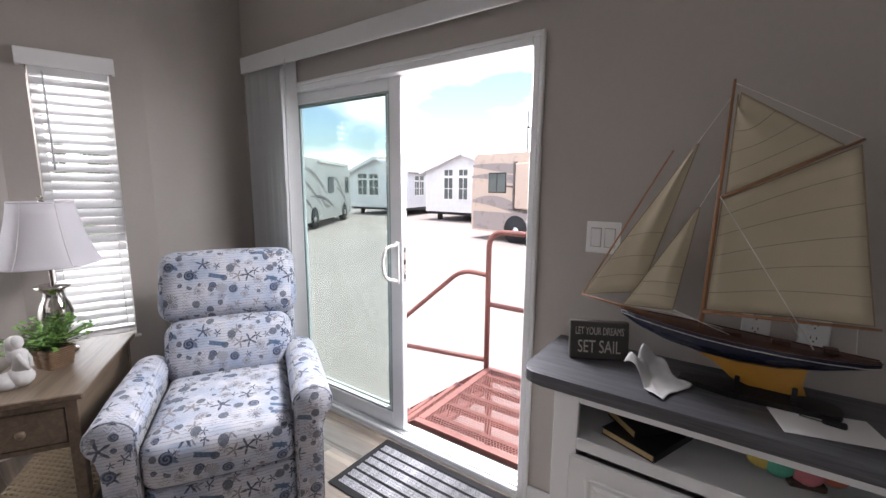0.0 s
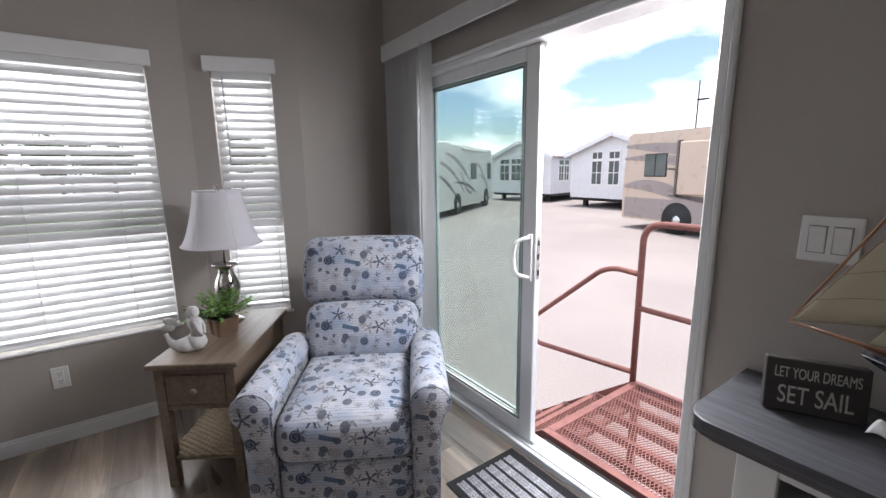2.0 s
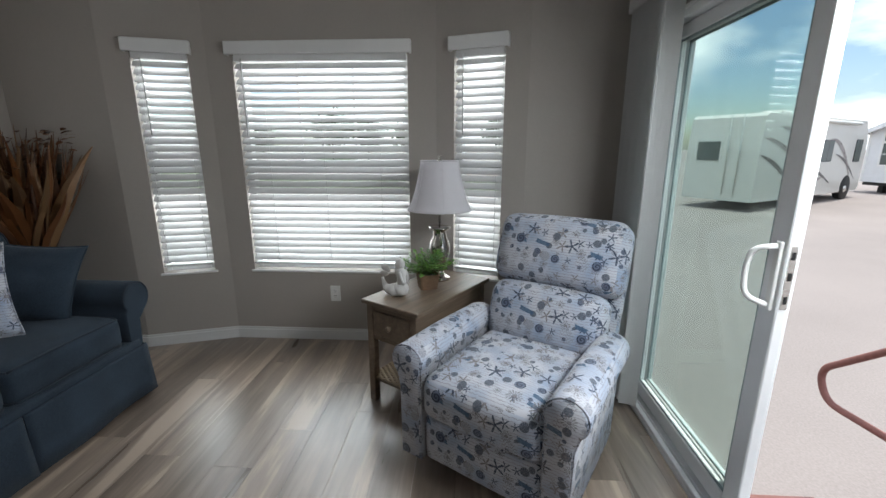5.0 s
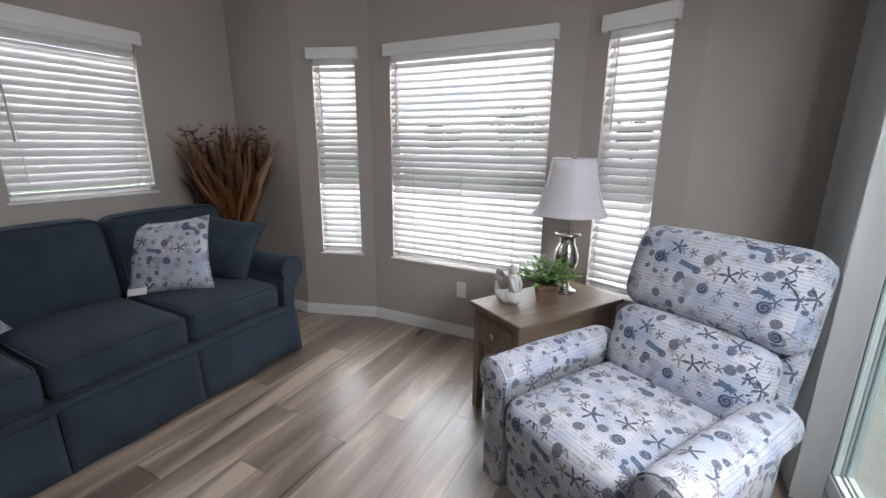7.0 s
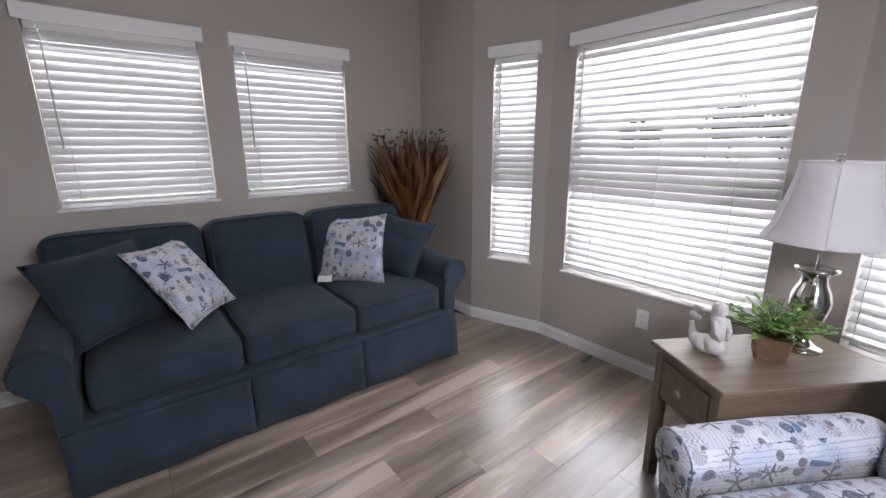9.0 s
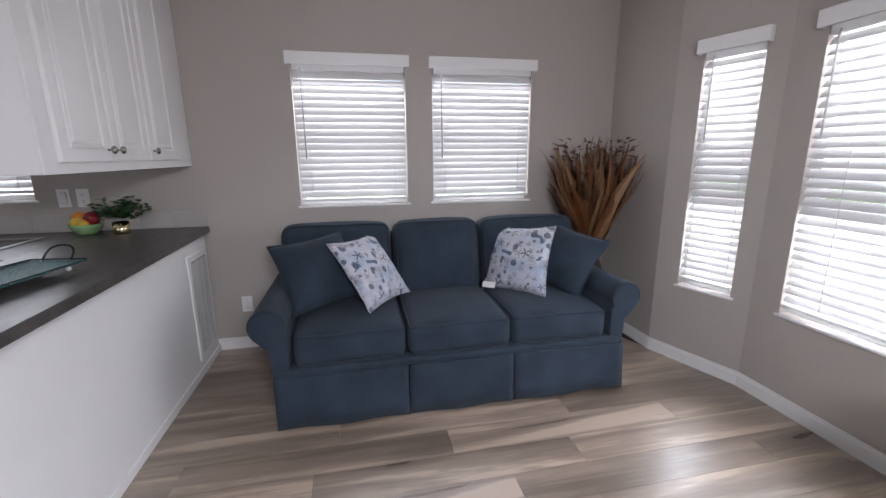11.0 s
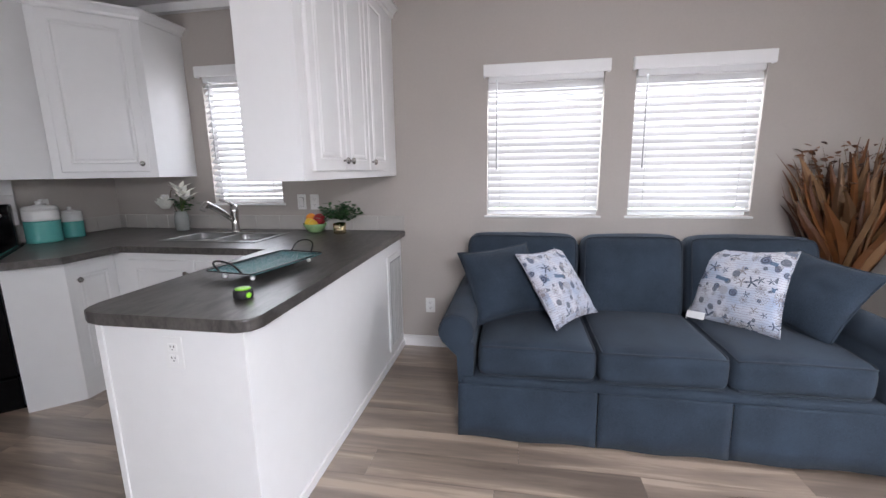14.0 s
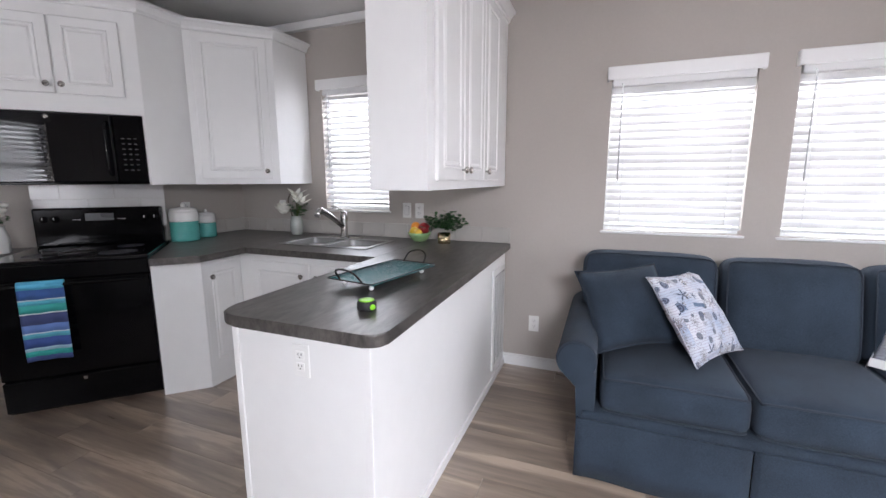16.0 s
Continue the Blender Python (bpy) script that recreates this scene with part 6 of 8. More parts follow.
def sail(corners, y, belly, label, n=14, lines=(), hollow=0.0):
    """A cloth through four corners, with belly; the seams run across it."""
    bm = bmesh.new()
    A, B, C, D = [Vector((c[0], 0, c[1])) for c in corners]
    g = {}

    def at(u, v):
        p = (A * (1 - u) + B * u) * (1 - v) + (D * (1 - u) + C * u) * v
        p.y = y - belly * math.sin(math.pi * u) * math.sin(math.pi * (0.15 + 0.7 * v)) - 0.003 * math.sin(9 * u + 5 * v)
        p.z -= hollow * math.sin(math.pi * u) * v
        return p
    for i in range(n + 1):
        for j in range(n + 1):
            g[i, j] = bm.verts.new(at(i / n, j / n))
    for i in range(n):
        for j in range(n):
            bm.faces.new((g[i, j], g[i + 1, j], g[i + 1, j + 1], g[i, j + 1])).smooth = True
    ex = bmesh.ops.extrude_face_region(bm, geom=bm.faces[:])
    bmesh.ops.translate(bm, vec=(0, 0.0012, 0), verts=[v for v in ex["geom"] if isinstance(v, bmesh.types.BMVert)])
    s = part("sail", bm, M_SAIL, boat, label)
    for v in lines:
        bm = bmesh.new()
        tube(bm, [at(i / 12, v + 0.02 * math.sin(i / 12 * 3)) + Vector((0, -0.0008, 0)) for i in range(13)], 0.0011, 4)
        part("seam", bm, M_SEAM, s)
    bm = bmesh.new()
    edge = [at(i / 10, 0) for i in range(11)] + [at(1, i / 10) for i in range(1, 11)] + [at(1 - i / 10, 1) for i in range(1, 11)] + [at(0, 1 - i / 10) for i in range(1, 11)]
    tube(bm, edge, 0.0017, 5)
    part("bolt_rope", bm, M_SEAM, s)
    return s


sail([(0.383, 1.012), (0.728, 1.034), (0.655, 1.474), (0.394, 1.335)], -0.008, -0.02, "cream gaff mainsail", lines=(0.16, 0.33, 0.5, 0.68, 0.85))
sail([(0.400, 1.352), (0.625, 1.475), (0.410, 1.622), (0.404, 1.62)], -0.010, 0.012, "cream topsail", lines=(0.2, 0.42, 0.64), hollow=0.035)
sail([(0.030, 1.002), (0.205, 1.036), (0.325, 1.494), (0.318, 1.492)], 0.004, 0.015, "cream jib", lines=(0.12, 0.26, 0.42))
sail([(0.160, 0.988), (0.300, 0.996), (0.344, 1.312), (0.338, 1.31)], -0.006, 0.014, "cream staysail", lines=(0.12, 0.26, 0.42))
for p, q in (((0.392, 0, 1.62), (0.320, 0.004, 1.495)), ((0.388, 0, 1.42), (0.342, -0.006, 1.312)), ((0.388, -0.012, 1.345), (0.62, -0.05, 0.96)), ((0.388, 0.004, 1.345), (0.60, 0.04, 0.96)), ((0.39, 0, 1.655), (0.66, -0.008, 1.488)), ((0.30, -0.005, 0.995), (0.445, -0.03, 0.955)), ((0.29, 0.0, 0.985), (0.43, 0.02, 0.955)), ((0.165, 0, 0.985), (0.30, -0.004, 0.985)), ((0.70, -0.008, 1.024), (0.705, -0.01, 0.955))):
    bm = bmesh.new()
    tube(bm, [p, q], 0.0012, 5)
    part("rigging_line", bm, M_CORDW, boat)

# ---- sign, cloth, papers on the console ----
M_SIGN = wood("dark stained sign board", (0.035, 0.030, 0.026), (0.075, 0.066, 0.058), 0.6, (1, 10, 10))
M_LETTER = mat("worn cream letter paint", (0.55, 0.53, 0.47), 0.7, vary=0.3, scale=120)
sg = thing("box_sign", pose(0.018, 2.28, CTZ + 0.001, -7, 0, 27) @ Matrix.Scale(1.22, 4), "small dark wooden box sign with cream lettering", "sign")
part("board", boxed(-0.078, 0.078, -0.012, 0.012, 0.0, 0.105, 0.002), M_SIGN, sg)


def lettering(text, size, x, z, parent, sx=1.0):
    cu = bpy.data.curves.new("letters", "FONT")
    cu.body, cu.size, cu.extrude, cu.align_x = text, size, 0.0006, "CENTER"
    tmp = bpy.data.objects.new("letters_tmp", cu)
    scene.collection.objects.link(tmp)
    bpy.context.view_layer.update()
    me = bpy.data.meshes.new_from_object(tmp.evaluated_get(bpy.context.evaluated_depsgraph_get()))
    bpy.data.objects.remove(tmp)
    me.materials.append(M_LETTER)
    o = new("lettering", me)
    o.parent = parent
    o.matrix_basis = pose(x, -0.0128, z, 90, 0, 0) @ Matrix.Diagonal((sx, 1, 1, 1))
    return o


lettering("LET YOUR DREAMS", 0.030, 0.0, 0.068, sg, 0.50)
lettering("SET SAIL", 0.050, 0.0, 0.018, sg, 0.62)
cl = thing("cleaning_cloth", pose(0.20, 2.215, CTZ + 0.001, 0, 0, -20) @ Matrix.Diagonal((0.56, 0.95, 0.82, 1)), "crumpled white and grey cloth lying on the console", "cloth")
M_CLOTH = mat("grey-white microfibre", (0.62, 0.62, 0.62), 0.95, vary=0.25, scale=9, bump=0.3, bscale=300)
bm = bmesh.new()
n = 22
g = {}
for i in range(n + 1):
    for j in range(n + 1):
        u, v = i / n, j / n
        # a folded sheet: one end stands up in a bent panel, the rest slides down flat
        stand = max(0.0, 1 - u * 2.1) ** 0.8
        x = -0.10 + u * 0.25 + 0.012 * math.sin(v * 6.0 + u * 3)
        y = (v - 0.5) * (0.15 + 0.02 * u) - 0.03 * u * u + 0.006 * math.sin(u * 7.5)
        z = 0.003 + 0.072 * stand * (0.55 + 0.45 * abs(math.sin(v * 4.2 + 0.9))) + 0.012 * stand * math.sin(v * 11 + u * 6) + 0.020 * abs(math.sin(u * 6.3 + v * 2.2)) * (1 - u) + 0.007 * abs(math.sin(v * 9 + u * 5)) * (1 - 0.6 * u)
        g[i, j] = bm.verts.new((x, y, z))
for i in range(n):
    for j in range(n):
        bm.faces.new((g[i, j], g[i + 1, j], g[i + 1, j + 1], g[i, j + 1])).smooth = True
ex = bmesh.ops.extrude_face_region(bm, geom=bm.faces[:])
bmesh.ops.translate(bm, vec=(0, 0, 0.0015), verts=[v for v in ex["geom"] if isinstance(v, bmesh.types.BMVert)])
part("cloth", bm, M_CLOTH, cl)
M_PAPER = mat("white paper", (0.78, 0.78, 0.78), 0.8, vary=0.03)
pa = thing("paper_sheet", pose(0.59, 2.19, CTZ + 0.001, 0, 0, 14), "white sheet of paper lying on the console", "paper")
part("sheet", boxed(-0.105, 0.105, -0.065, 0.065, 0.0, 0.0012), M_PAPER, pa)
ky = thing("key_set", pose(0.595, 2.205, CTZ + 0.0025, 0, 0, -8), "car key with a black fob lying on the paper", "keys")
part("key_blade", boxed(-0.055, -0.01, -0.004, 0.004, 0.0, 0.0025), M_STEEL, ky)
bm = bmesh.new()
box(bm, -0.012, 0.035, -0.012, 0.012, 0.0, 0.012, 0.005, None, 2)
part("fob", bm, M_DARK, ky)

# ---- door mat ----
M_MATBLACK = mat("black rubber", (0.012, 0.012, 0.013), 0.8, vary=0.1, bump=0.2, bscale=200)
M_MATGREY = mat("grey white carpet cord", (0.55, 0.55, 0.57), 0.95, vary=0.9, scale=90, bump=0.6, bscale=300)
dm = thing("door_mat", Matrix(), "black-edged door mat with grey and white woven ribs", "mat")
MX0, MX1, MY0, MY1 = -1.085, -0.30, 1.995, 2.405
part("backing", boxed(MX0, MX1, MY0, MY1, 0.0, 0.006, 0.003), M_MATBLACK, dm)
M_MATDARK = mat("charcoal carpet cord", (0.045, 0.045, 0.05), 0.95, vary=0.6, scale=90, bump=0.5, bscale=300)
rb = {}
n = 24
for k in range(n):
    y = MY0 + 0.035 + (MY1 - MY0 - 0.07) * (k + 0.5) / n
    hwid = (MY1 - MY0 - 0.07) / n / 2 * 0.86
    mm = M_MATGREY if k % 4 != 3 else M_MATDARK
    if mm not in rb:
        bm = bmesh.new()
        m2 = 60
        for i in range(m2):
            x0 = MX0 + 0.035 + (MX1 - MX0 - 0.07) * i / m2
            x1 = MX0 + 0.035 + (MX1 - MX0 - 0.07) * (i + 0.88) / m2
            xm = (x0 + x1) / 2
            v = [bm.verts.new(c) for c in ((x0, -hwid, 0.006), (x1, -hwid, 0.006), (x1, hwid, 0.006), (x0, hwid, 0.006), (xm - 0.002, -hwid * 0.4, 0.0125), (xm + 0.003, hwid * 0.4, 0.0125))]
            for f in ((0, 1, 5, 4), (1, 2, 5), (2, 3, 4, 5), (3, 0, 4)):
                bm.faces.new([v[q] for q in f])
        o = part("rib", bm, mm, dm)
        rb[mm] = o.data
    else:
        o = new("rib", rb[mm])
        o.parent = dm
    o.location = (0.004 * (k % 2), y, 0)

# ---- small kitchen things ----
M_BARK = mat("grey bark", (0.12, 0.09, 0.07), 0.9, vary=0.2)
M_WGLAZE = mat("white glazed ceramic", (0.72, 0.72, 0.70), 0.2, vary=0.04, coat=0.3)
M_TEAL = mat("teal glazed ceramic", (0.10, 0.40, 0.36), 0.22, vary=0.08, coat=0.3)


def canister(x, y, r, h):
    o = thing("canister", Matrix.Translation((x, y, CT1)), "white and teal ribbed ceramic canister with a knobbed lid", "canister", "canisters")
    prof, pw = [], []
    n = 8
    for i in range(n + 1):
        z = h * 0.56 * i / n
        prof.append((r * (1 - 0.02 * (i % 2)), z))
    bm = bmesh.new()
    lathe(bm, prof, 28)
    part("base", bm, M_TEAL, o, "teal glazed lower half", smooth=True)
    bm = bmesh.new()
    lathe(bm, [(r * 0.995, h * 0.56), (r, h * 0.62), (r * 0.98, h * 0.68), (r, h * 0.74), (r * 0.98, h * 0.8), (r * 0.96, h * 0.84)], 28)
    part("shoulder", bm, M_WGLAZE, o, smooth=True)
    bm = bmesh.new()
    lathe(bm, [(r * 0.98, h * 0.842), (r * 1.0, h * 0.86), (r * 0.85, h * 0.93), (r * 0.3, h * 0.965), (r * 0.16, h * 0.98), (r * 0.22, h * 1.03), (r * 0.17, h * 1.06), (0.003, h * 1.07)], 28)
    part("lid", bm, M_WGLAZE, o, "white domed lid", smooth=True)


canister(3.0, -0.665, 0.098, 0.26)
canister(3.03, -0.875, 0.070, 0.205)

# flowers by the sink
M_VGLASS = mat("grey glass vase", (0.32, 0.34, 0.32), 0.08, vary=0.05, coat=0.5)
M_PETAL = mat("white petal", (0.78, 0.77, 0.70), 0.6, vary=0.05)
fl = thing("flower_vase", Matrix.Translation((2.44, -1.24, CT1)) @ Matrix.Scale(1.18, 4), "white rose and lilies in a grey glass vase", "flowers")
bm = bmesh.new()
lathe(bm, [(0.035, 0), (0.04, 0.004), (0.045, 0.05), (0.042, 0.10), (0.034, 0.12), (0.038, 0.13), (0.034, 0.128)], 24)
part("vase", bm, M_VGLASS, fl, smooth=True)
bm = bmesh.new()
r = random.Random(3)
for ring, (nn, rad, tl) in enumerate(((5, 0.012, 1.6), (7, 0.024, 0.9), (9, 0.034, 0.45))):
    for i in range(nn):
        a = 6.283 * i / nn + ring
        leaf_mesh(bm, Vector((0.055 + math.cos(a) * rad * 0.3, 0.06 + math.sin(a) * rad * 0.3, 0.165)), Vector((math.cos(a), math.sin(a), tl)), Vector((-math.cos(a) * 0.6, -math.sin(a) * 0.6, 1)), 0.062, 0.052, -0.25)
blob(bm, (0.055, 0.06, 0.178), (0.036, 0.036, 0.03))
part("rose", bm, M_PETAL, fl)
for cx, cy, cz, sd in ((-0.06, 0.03, 0.24, 1), (-0.03, 0.02, 0.27, 2), (-0.09, 0.05, 0.21, 3)):
    bm = bmesh.new()
    for i in range(6):
        a = 6.283 * i / 6 + sd
        leaf_mesh(bm, Vector((cx, cy, cz)), Vector((math.cos(a) - 0.3, math.sin(a) + 0.3, 0.9)), Vector((-math.cos(a), -math.sin(a), 1)), 0.085, 0.03, 0.2)
    part("lily", bm, M_PETAL, fl)
    bm = bmesh.new()
    tube(bm, [(0, 0, 0.10), (cx * 0.6, cy * 0.6, 0.17), (cx, cy, cz)], 0.003, 5)
    part("stem", bm, M_STEM, fl)
bm = bmesh.new()
foliage(bm, Vector((0, 0.01, 0.10)), 0.12, 0.16, 10, 0.05, 0.02, 9)
part("leaf_mass", bm, M_DEEPLEAF, fl)
bm = bmesh.new()
tube(bm, rounded([(0.03, 0, 0.12), (0.07, 0.0, 0.24), (0.03, 0.0, 0.30), (-0.02, 0, 0.24), (-0.01, 0, 0.13)], 0.05), 0.0035, 5)
part("twig_loop", bm, M_BARK, fl)

# fruit bowl and herb pot
fb_ = thing("fruit_bowl", Matrix.Translation((1.31, -1.24, CT1)) @ Matrix.Scale(1.2, 4), "small green bowl of lemons, oranges and an apple", "bowl")
M_BOWL = mat("green glazed bowl", (0.30, 0.48, 0.22), 0.3, vary=0.15, scale=60)
bm = bmesh.new()
lathe(bm, [(0.035, 0), (0.05, 0.012), (0.066, 0.04), (0.072, 0.055), (0.068, 0.055), (0.06, 0.038), (0.04, 0.014)], 28)
part("bowl", bm, M_BOWL, fb_, smooth=True)
for nm, c, p, s in (("lemon", (0.75, 0.50, 0.04), (0.03, 0.015, 0.06), 0.03), ("orange", (0.75, 0.28, 0.03), (0.035, -0.02, 0.085), 0.032), ("apple", (0.28, 0.015, 0.02), (-0.03, 0.0, 0.08), 0.038), ("lemon", (0.72, 0.45, 0.05), (-0.005, 0.035, 0.055), 0.028)):
    bm = bmesh.new()
    blob(bm, p, (s, s, s * 0.95))
    part(nm, bm, mat("fruit skin", c, 0.4, vary=0.12, scale=50, bump=0.1), fb_, "painted fruit")
hp = thing("herb_pot", Matrix.Translation((1.10, -1.20, CT1)), "leafy green plant in a shiny gold pot", "plant")
M_GOLD = mat("polished gold pot", (0.75, 0.62, 0.38), 0.12, 1.0, vary=0.05)
bm = bmesh.new()
lathe(bm, [(0.042, 0), (0.045, 0.004), (0.046, 0.075), (0.043, 0.075), (0.04, 0.06)], 24)
part("pot", bm, M_GOLD, hp, smooth=True)
bm = bmesh.new()
foliage(bm, Vector((0, 0, 0.065)), 0.17, 0.175, 44, 0.045, 0.032, 12)
part("leaf_mass", bm, M_DEEPLEAF, hp)

# glass tray with wire handles
TR = basis((0.960, -0.09), (0.165, 0.986))
ty = thing("serving_tray", pose(0, 0, CT1) @ TR, "teal swirled glass tray with black wire handles", "tray")


def swirl():
    m = mat("teal swirled glass", (0.03, 0.16, 0.18), 0.5, vary=0.0, spec=0.08)
    t = m.node_tree
    k = Nodes(m)
    tc = t.nodes.new("ShaderNodeTexCoord")
    v = tc.outputs["Object"]
    n = k.noise(v, 26, 2, 2.6)
    f = k.math("GREATER_THAN", k.math("SINE", k.math("MULTIPLY", n, 40)), 0.72)
    base = k.mix(k.noise(v, 9, 3), (0.004, 0.06, 0.075), (0.02, 0.19, 0.20))
    t.links.new(k.mix(k.math("MULTIPLY", f, 0.7), base, (0.42, 0.56, 0.55)), principled(m).inputs["Base Color"])
    return m


bm = bmesh.new()
n = 10
gu, gl = {}, {}
for i in range(n + 1):
    for j in range(7):
        u, v = -1 + 2 * i / n, -1 + j / 3
        z = 0.022 + 0.018 * max(abs(u) ** 6, abs(v) ** 4)
        gu[i, j] = bm.verts.new((u * 0.228, v * 0.122, z))
        gl[i, j] = bm.verts.new((u * 0.228, v * 0.122, z - 0.006))
for i in range(n):
    for j in range(6):
        bm.faces.new((gu[i, j], gu[i + 1, j], gu[i + 1, j + 1], gu[i, j + 1])).smooth = True
        bm.faces.new((gl[i, j], gl[i, j + 1], gl[i + 1, j + 1], gl[i + 1, j])).smooth = True
edge = [(i, 0) for i in range(n)] + [(n, j) for j in range(6)] + [(i, 6) for i in range(n, 0, -1)] + [(0, j) for j in range(6, 0, -1)]
for a, b in zip(edge, edge[1:] + edge[:1]):
    bm.faces.new((gu[a], gl[a], gl[b], gu[b]))
part("plate", bm, swirl(), ty)
M_WIRE = mat("black wire", (0.012, 0.012, 0.012), 0.4, vary=0.1)
for s in (-1, 1):
    bm = bmesh.new()
    tube(bm, rounded([(s * 0.225, -0.06, 0.04), (s * 0.262, -0.055, 0.085), (s * 0.275, 0.0, 0.10), (s * 0.262, 0.055, 0.085), (s * 0.225, 0.06, 0.04)], 0.04), 0.0042, 8)
    part("handle", bm, M_WIRE, ty, "black twisted wire handle")
    for q in (-1, 1):
        bm = bmesh.new()
        blob(bm, (s * 0.185, q * 0.075, 0.0105), (0.0105, 0.0105, 0.0105))
        part("ball_foot", bm, M_PLASTIC, ty)
bm = bmesh.new()
pts = [(-0.235, -0.105), (0.235, -0.105), (0.235, 0.105), (-0.235, 0.105), (-0.235, -0.105)]
tube(bm, rounded([(0, -0.124, 0.041), (0.24, -0.124, 0.041), (0.24, 0.124, 0.041), (-0.24, 0.124, 0.041), (-0.24, -0.124, 0.041), (0, -0.124, 0.041)], 0.02), 0.003, 6)
part("rim_wire", bm, M_WIRE, ty)

tm = thing("tape_measure", pose(0.80, 0.33, CT1, 0, 0, 35) @ Matrix.Scale(0.86, 4), "black and lime-green tape measure lying on the worktop", "tape measure")
M_LIME = mat("lime plastic", (0.28, 0.75, 0.03), 0.4, vary=0.05)
M_RUB = mat("black grip rubber", (0.02, 0.02, 0.022), 0.6, vary=0.1)
bm = bmesh.new()
lathe(bm, [(0.034, 0), (0.039, 0.005), (0.040, 0.03), (0.036, 0.037), (0.031, 0.039)], 24)
part("case", bm, M_RUB, tm, smooth=True)
bm = bmesh.new()
lathe(bm, [(0.032, 0.0385), (0.031, 0.042), (0.020, 0.0425), (0.012, 0.041)], 24)
part("cap", bm, M_LIME, tm, smooth=True)
bm = bmesh.new()
lathe(bm, [(0.012, 0), (0.012, 0.004), (0.008, 0.006)], 16, pose(-0.02, 0.036, 0.018, -90, 0, 28))
part("button", bm, M_LIME, tm)

# spoon rest on the cooktop, flowers beyond the range
sr = thing("spoon_rest", RM @ pose(0.40, -0.17, 0.918, 0, 0, 20), "dark spoon rest lying on the cooktop", "spoon rest")
bm = bmesh.new()
blob(bm, (0, 0, 0.012), (0.10, 0.04, 0.011))
tube(bm, [(0.08, 0, 0.014), (0.15, 0.01, 0.022)], [0.014, 0.02], 8)
part("dish", bm, M_LEATHER, sr)
vz = thing("flower_vase", pose(*(RM @ Vector((0.86, -0.45, CT1)))), "white flowers in a pale vase beside the range", "flowers")
bm = bmesh.new()
lathe(bm, [(0.045, 0), (0.05, 0.01), (0.055, 0.09), (0.035, 0.16), (0.04, 0.17), (0.035, 0.168)], 20)
part("vase", bm, M_WGLAZE, vz, smooth=True)
bm = bmesh.new()
for i in range(7):
    a = 6.283 * i / 7
    blob(bm, (math.cos(a) * 0.05, math.sin(a) * 0.05, 0.24 + 0.03 * (i % 3)), (0.022, 0.022, 0.018), None, 10)
part("blossom", bm, M_PETAL, vz)
bm = bmesh.new()
foliage(bm, Vector((0, 0, 0.15)), 0.07, 0.12, 9, 0.03, 0.014, 5)
part("leaf_mass", bm, M_DEEPLEAF, vz)

# ---- outdoors ----
M_ASPHALT = mat("sun-bleached asphalt", (0.29, 0.252, 0.24), 0.95, vary=0.2, scale=55, bump=0.12, bscale=70, big=0.35)
M_GRASS = mat("mown grass", (0.07, 0.11, 0.035), 0.95, vary=0.3, scale=9, big=0.4)
M_SIDING = mat("white lap siding", (0.74, 0.75, 0.77), 0.6, vary=0.04, scale=3)
M_ROOF = mat("grey-brown shingle", (0.34, 0.31, 0.29), 0.9, vary=0.25, scale=6, bump=0.3, bscale=20)
M_STEELBLK = mat("black chassis steel", (0.012, 0.012, 0.013), 0.6, vary=0.1)
M_WINDARK = mat("dark house glass", (0.11, 0.13, 0.125), 0.08, vary=0.1)
M_RUST = mat("red-oxide painted steel", (0.21, 0.085, 0.072), 0.6, vary=0.3, scale=35, bump=0.2, bscale=90)
M_RVTAN = mat("beige coach paint", (0.55, 0.44, 0.36), 0.3, vary=0.03, scale=2, coat=0.4)
M_RVGREY = mat("taupe coach paint", (0.30, 0.26, 0.25), 0.3, vary=0.04, scale=2, coat=0.4)
M_RVDARK = mat("dark brown coach paint", (0.10, 0.085, 0.08), 0.3, vary=0.05, scale=2, coat=0.4)
M_RVWHITE = mat("white coach paint", (0.68, 0.67, 0.63), 0.35, vary=0.03, scale=2, coat=0.4)
M_TYRE = mat("tyre rubber", (0.02, 0.02, 0.02), 0.85, vary=0.15)


def ground_z(x, y):
    """The lot lies level, a little under a metre below the floor."""
    return -0.87


bm = bmesh.new()
ax = [-900, -400, -200, -120, -80] + [-60 + 2 * i for i in range(61)] + [80, 120, 200, 400, 900]
gv = {}
for i, x in enumerate(ax):
    for j, y in enumerate(ax):
        gv[i, j] = bm.verts.new((x, y, ground_z(x, y)))
for i in range(len(ax) - 1):
    for j in range(len(ax) - 1):
        f = bm.faces.new((gv[i, j], gv[i + 1, j], gv[i + 1, j + 1], gv[i, j + 1]))
        f.smooth = True
        cx, cy = (ax[i] + ax[i + 1]) / 2, (ax[j] + ax[j + 1]) / 2
        f.material_index = 1 if (-34 < cx < -22 and cy < 8) or -30 < cy < -22 else 0
setting(part("ground", bm, [M_ASPHALT, M_GRASS]), "sun-bleached asphalt lot with mown grass beyond", "ground")

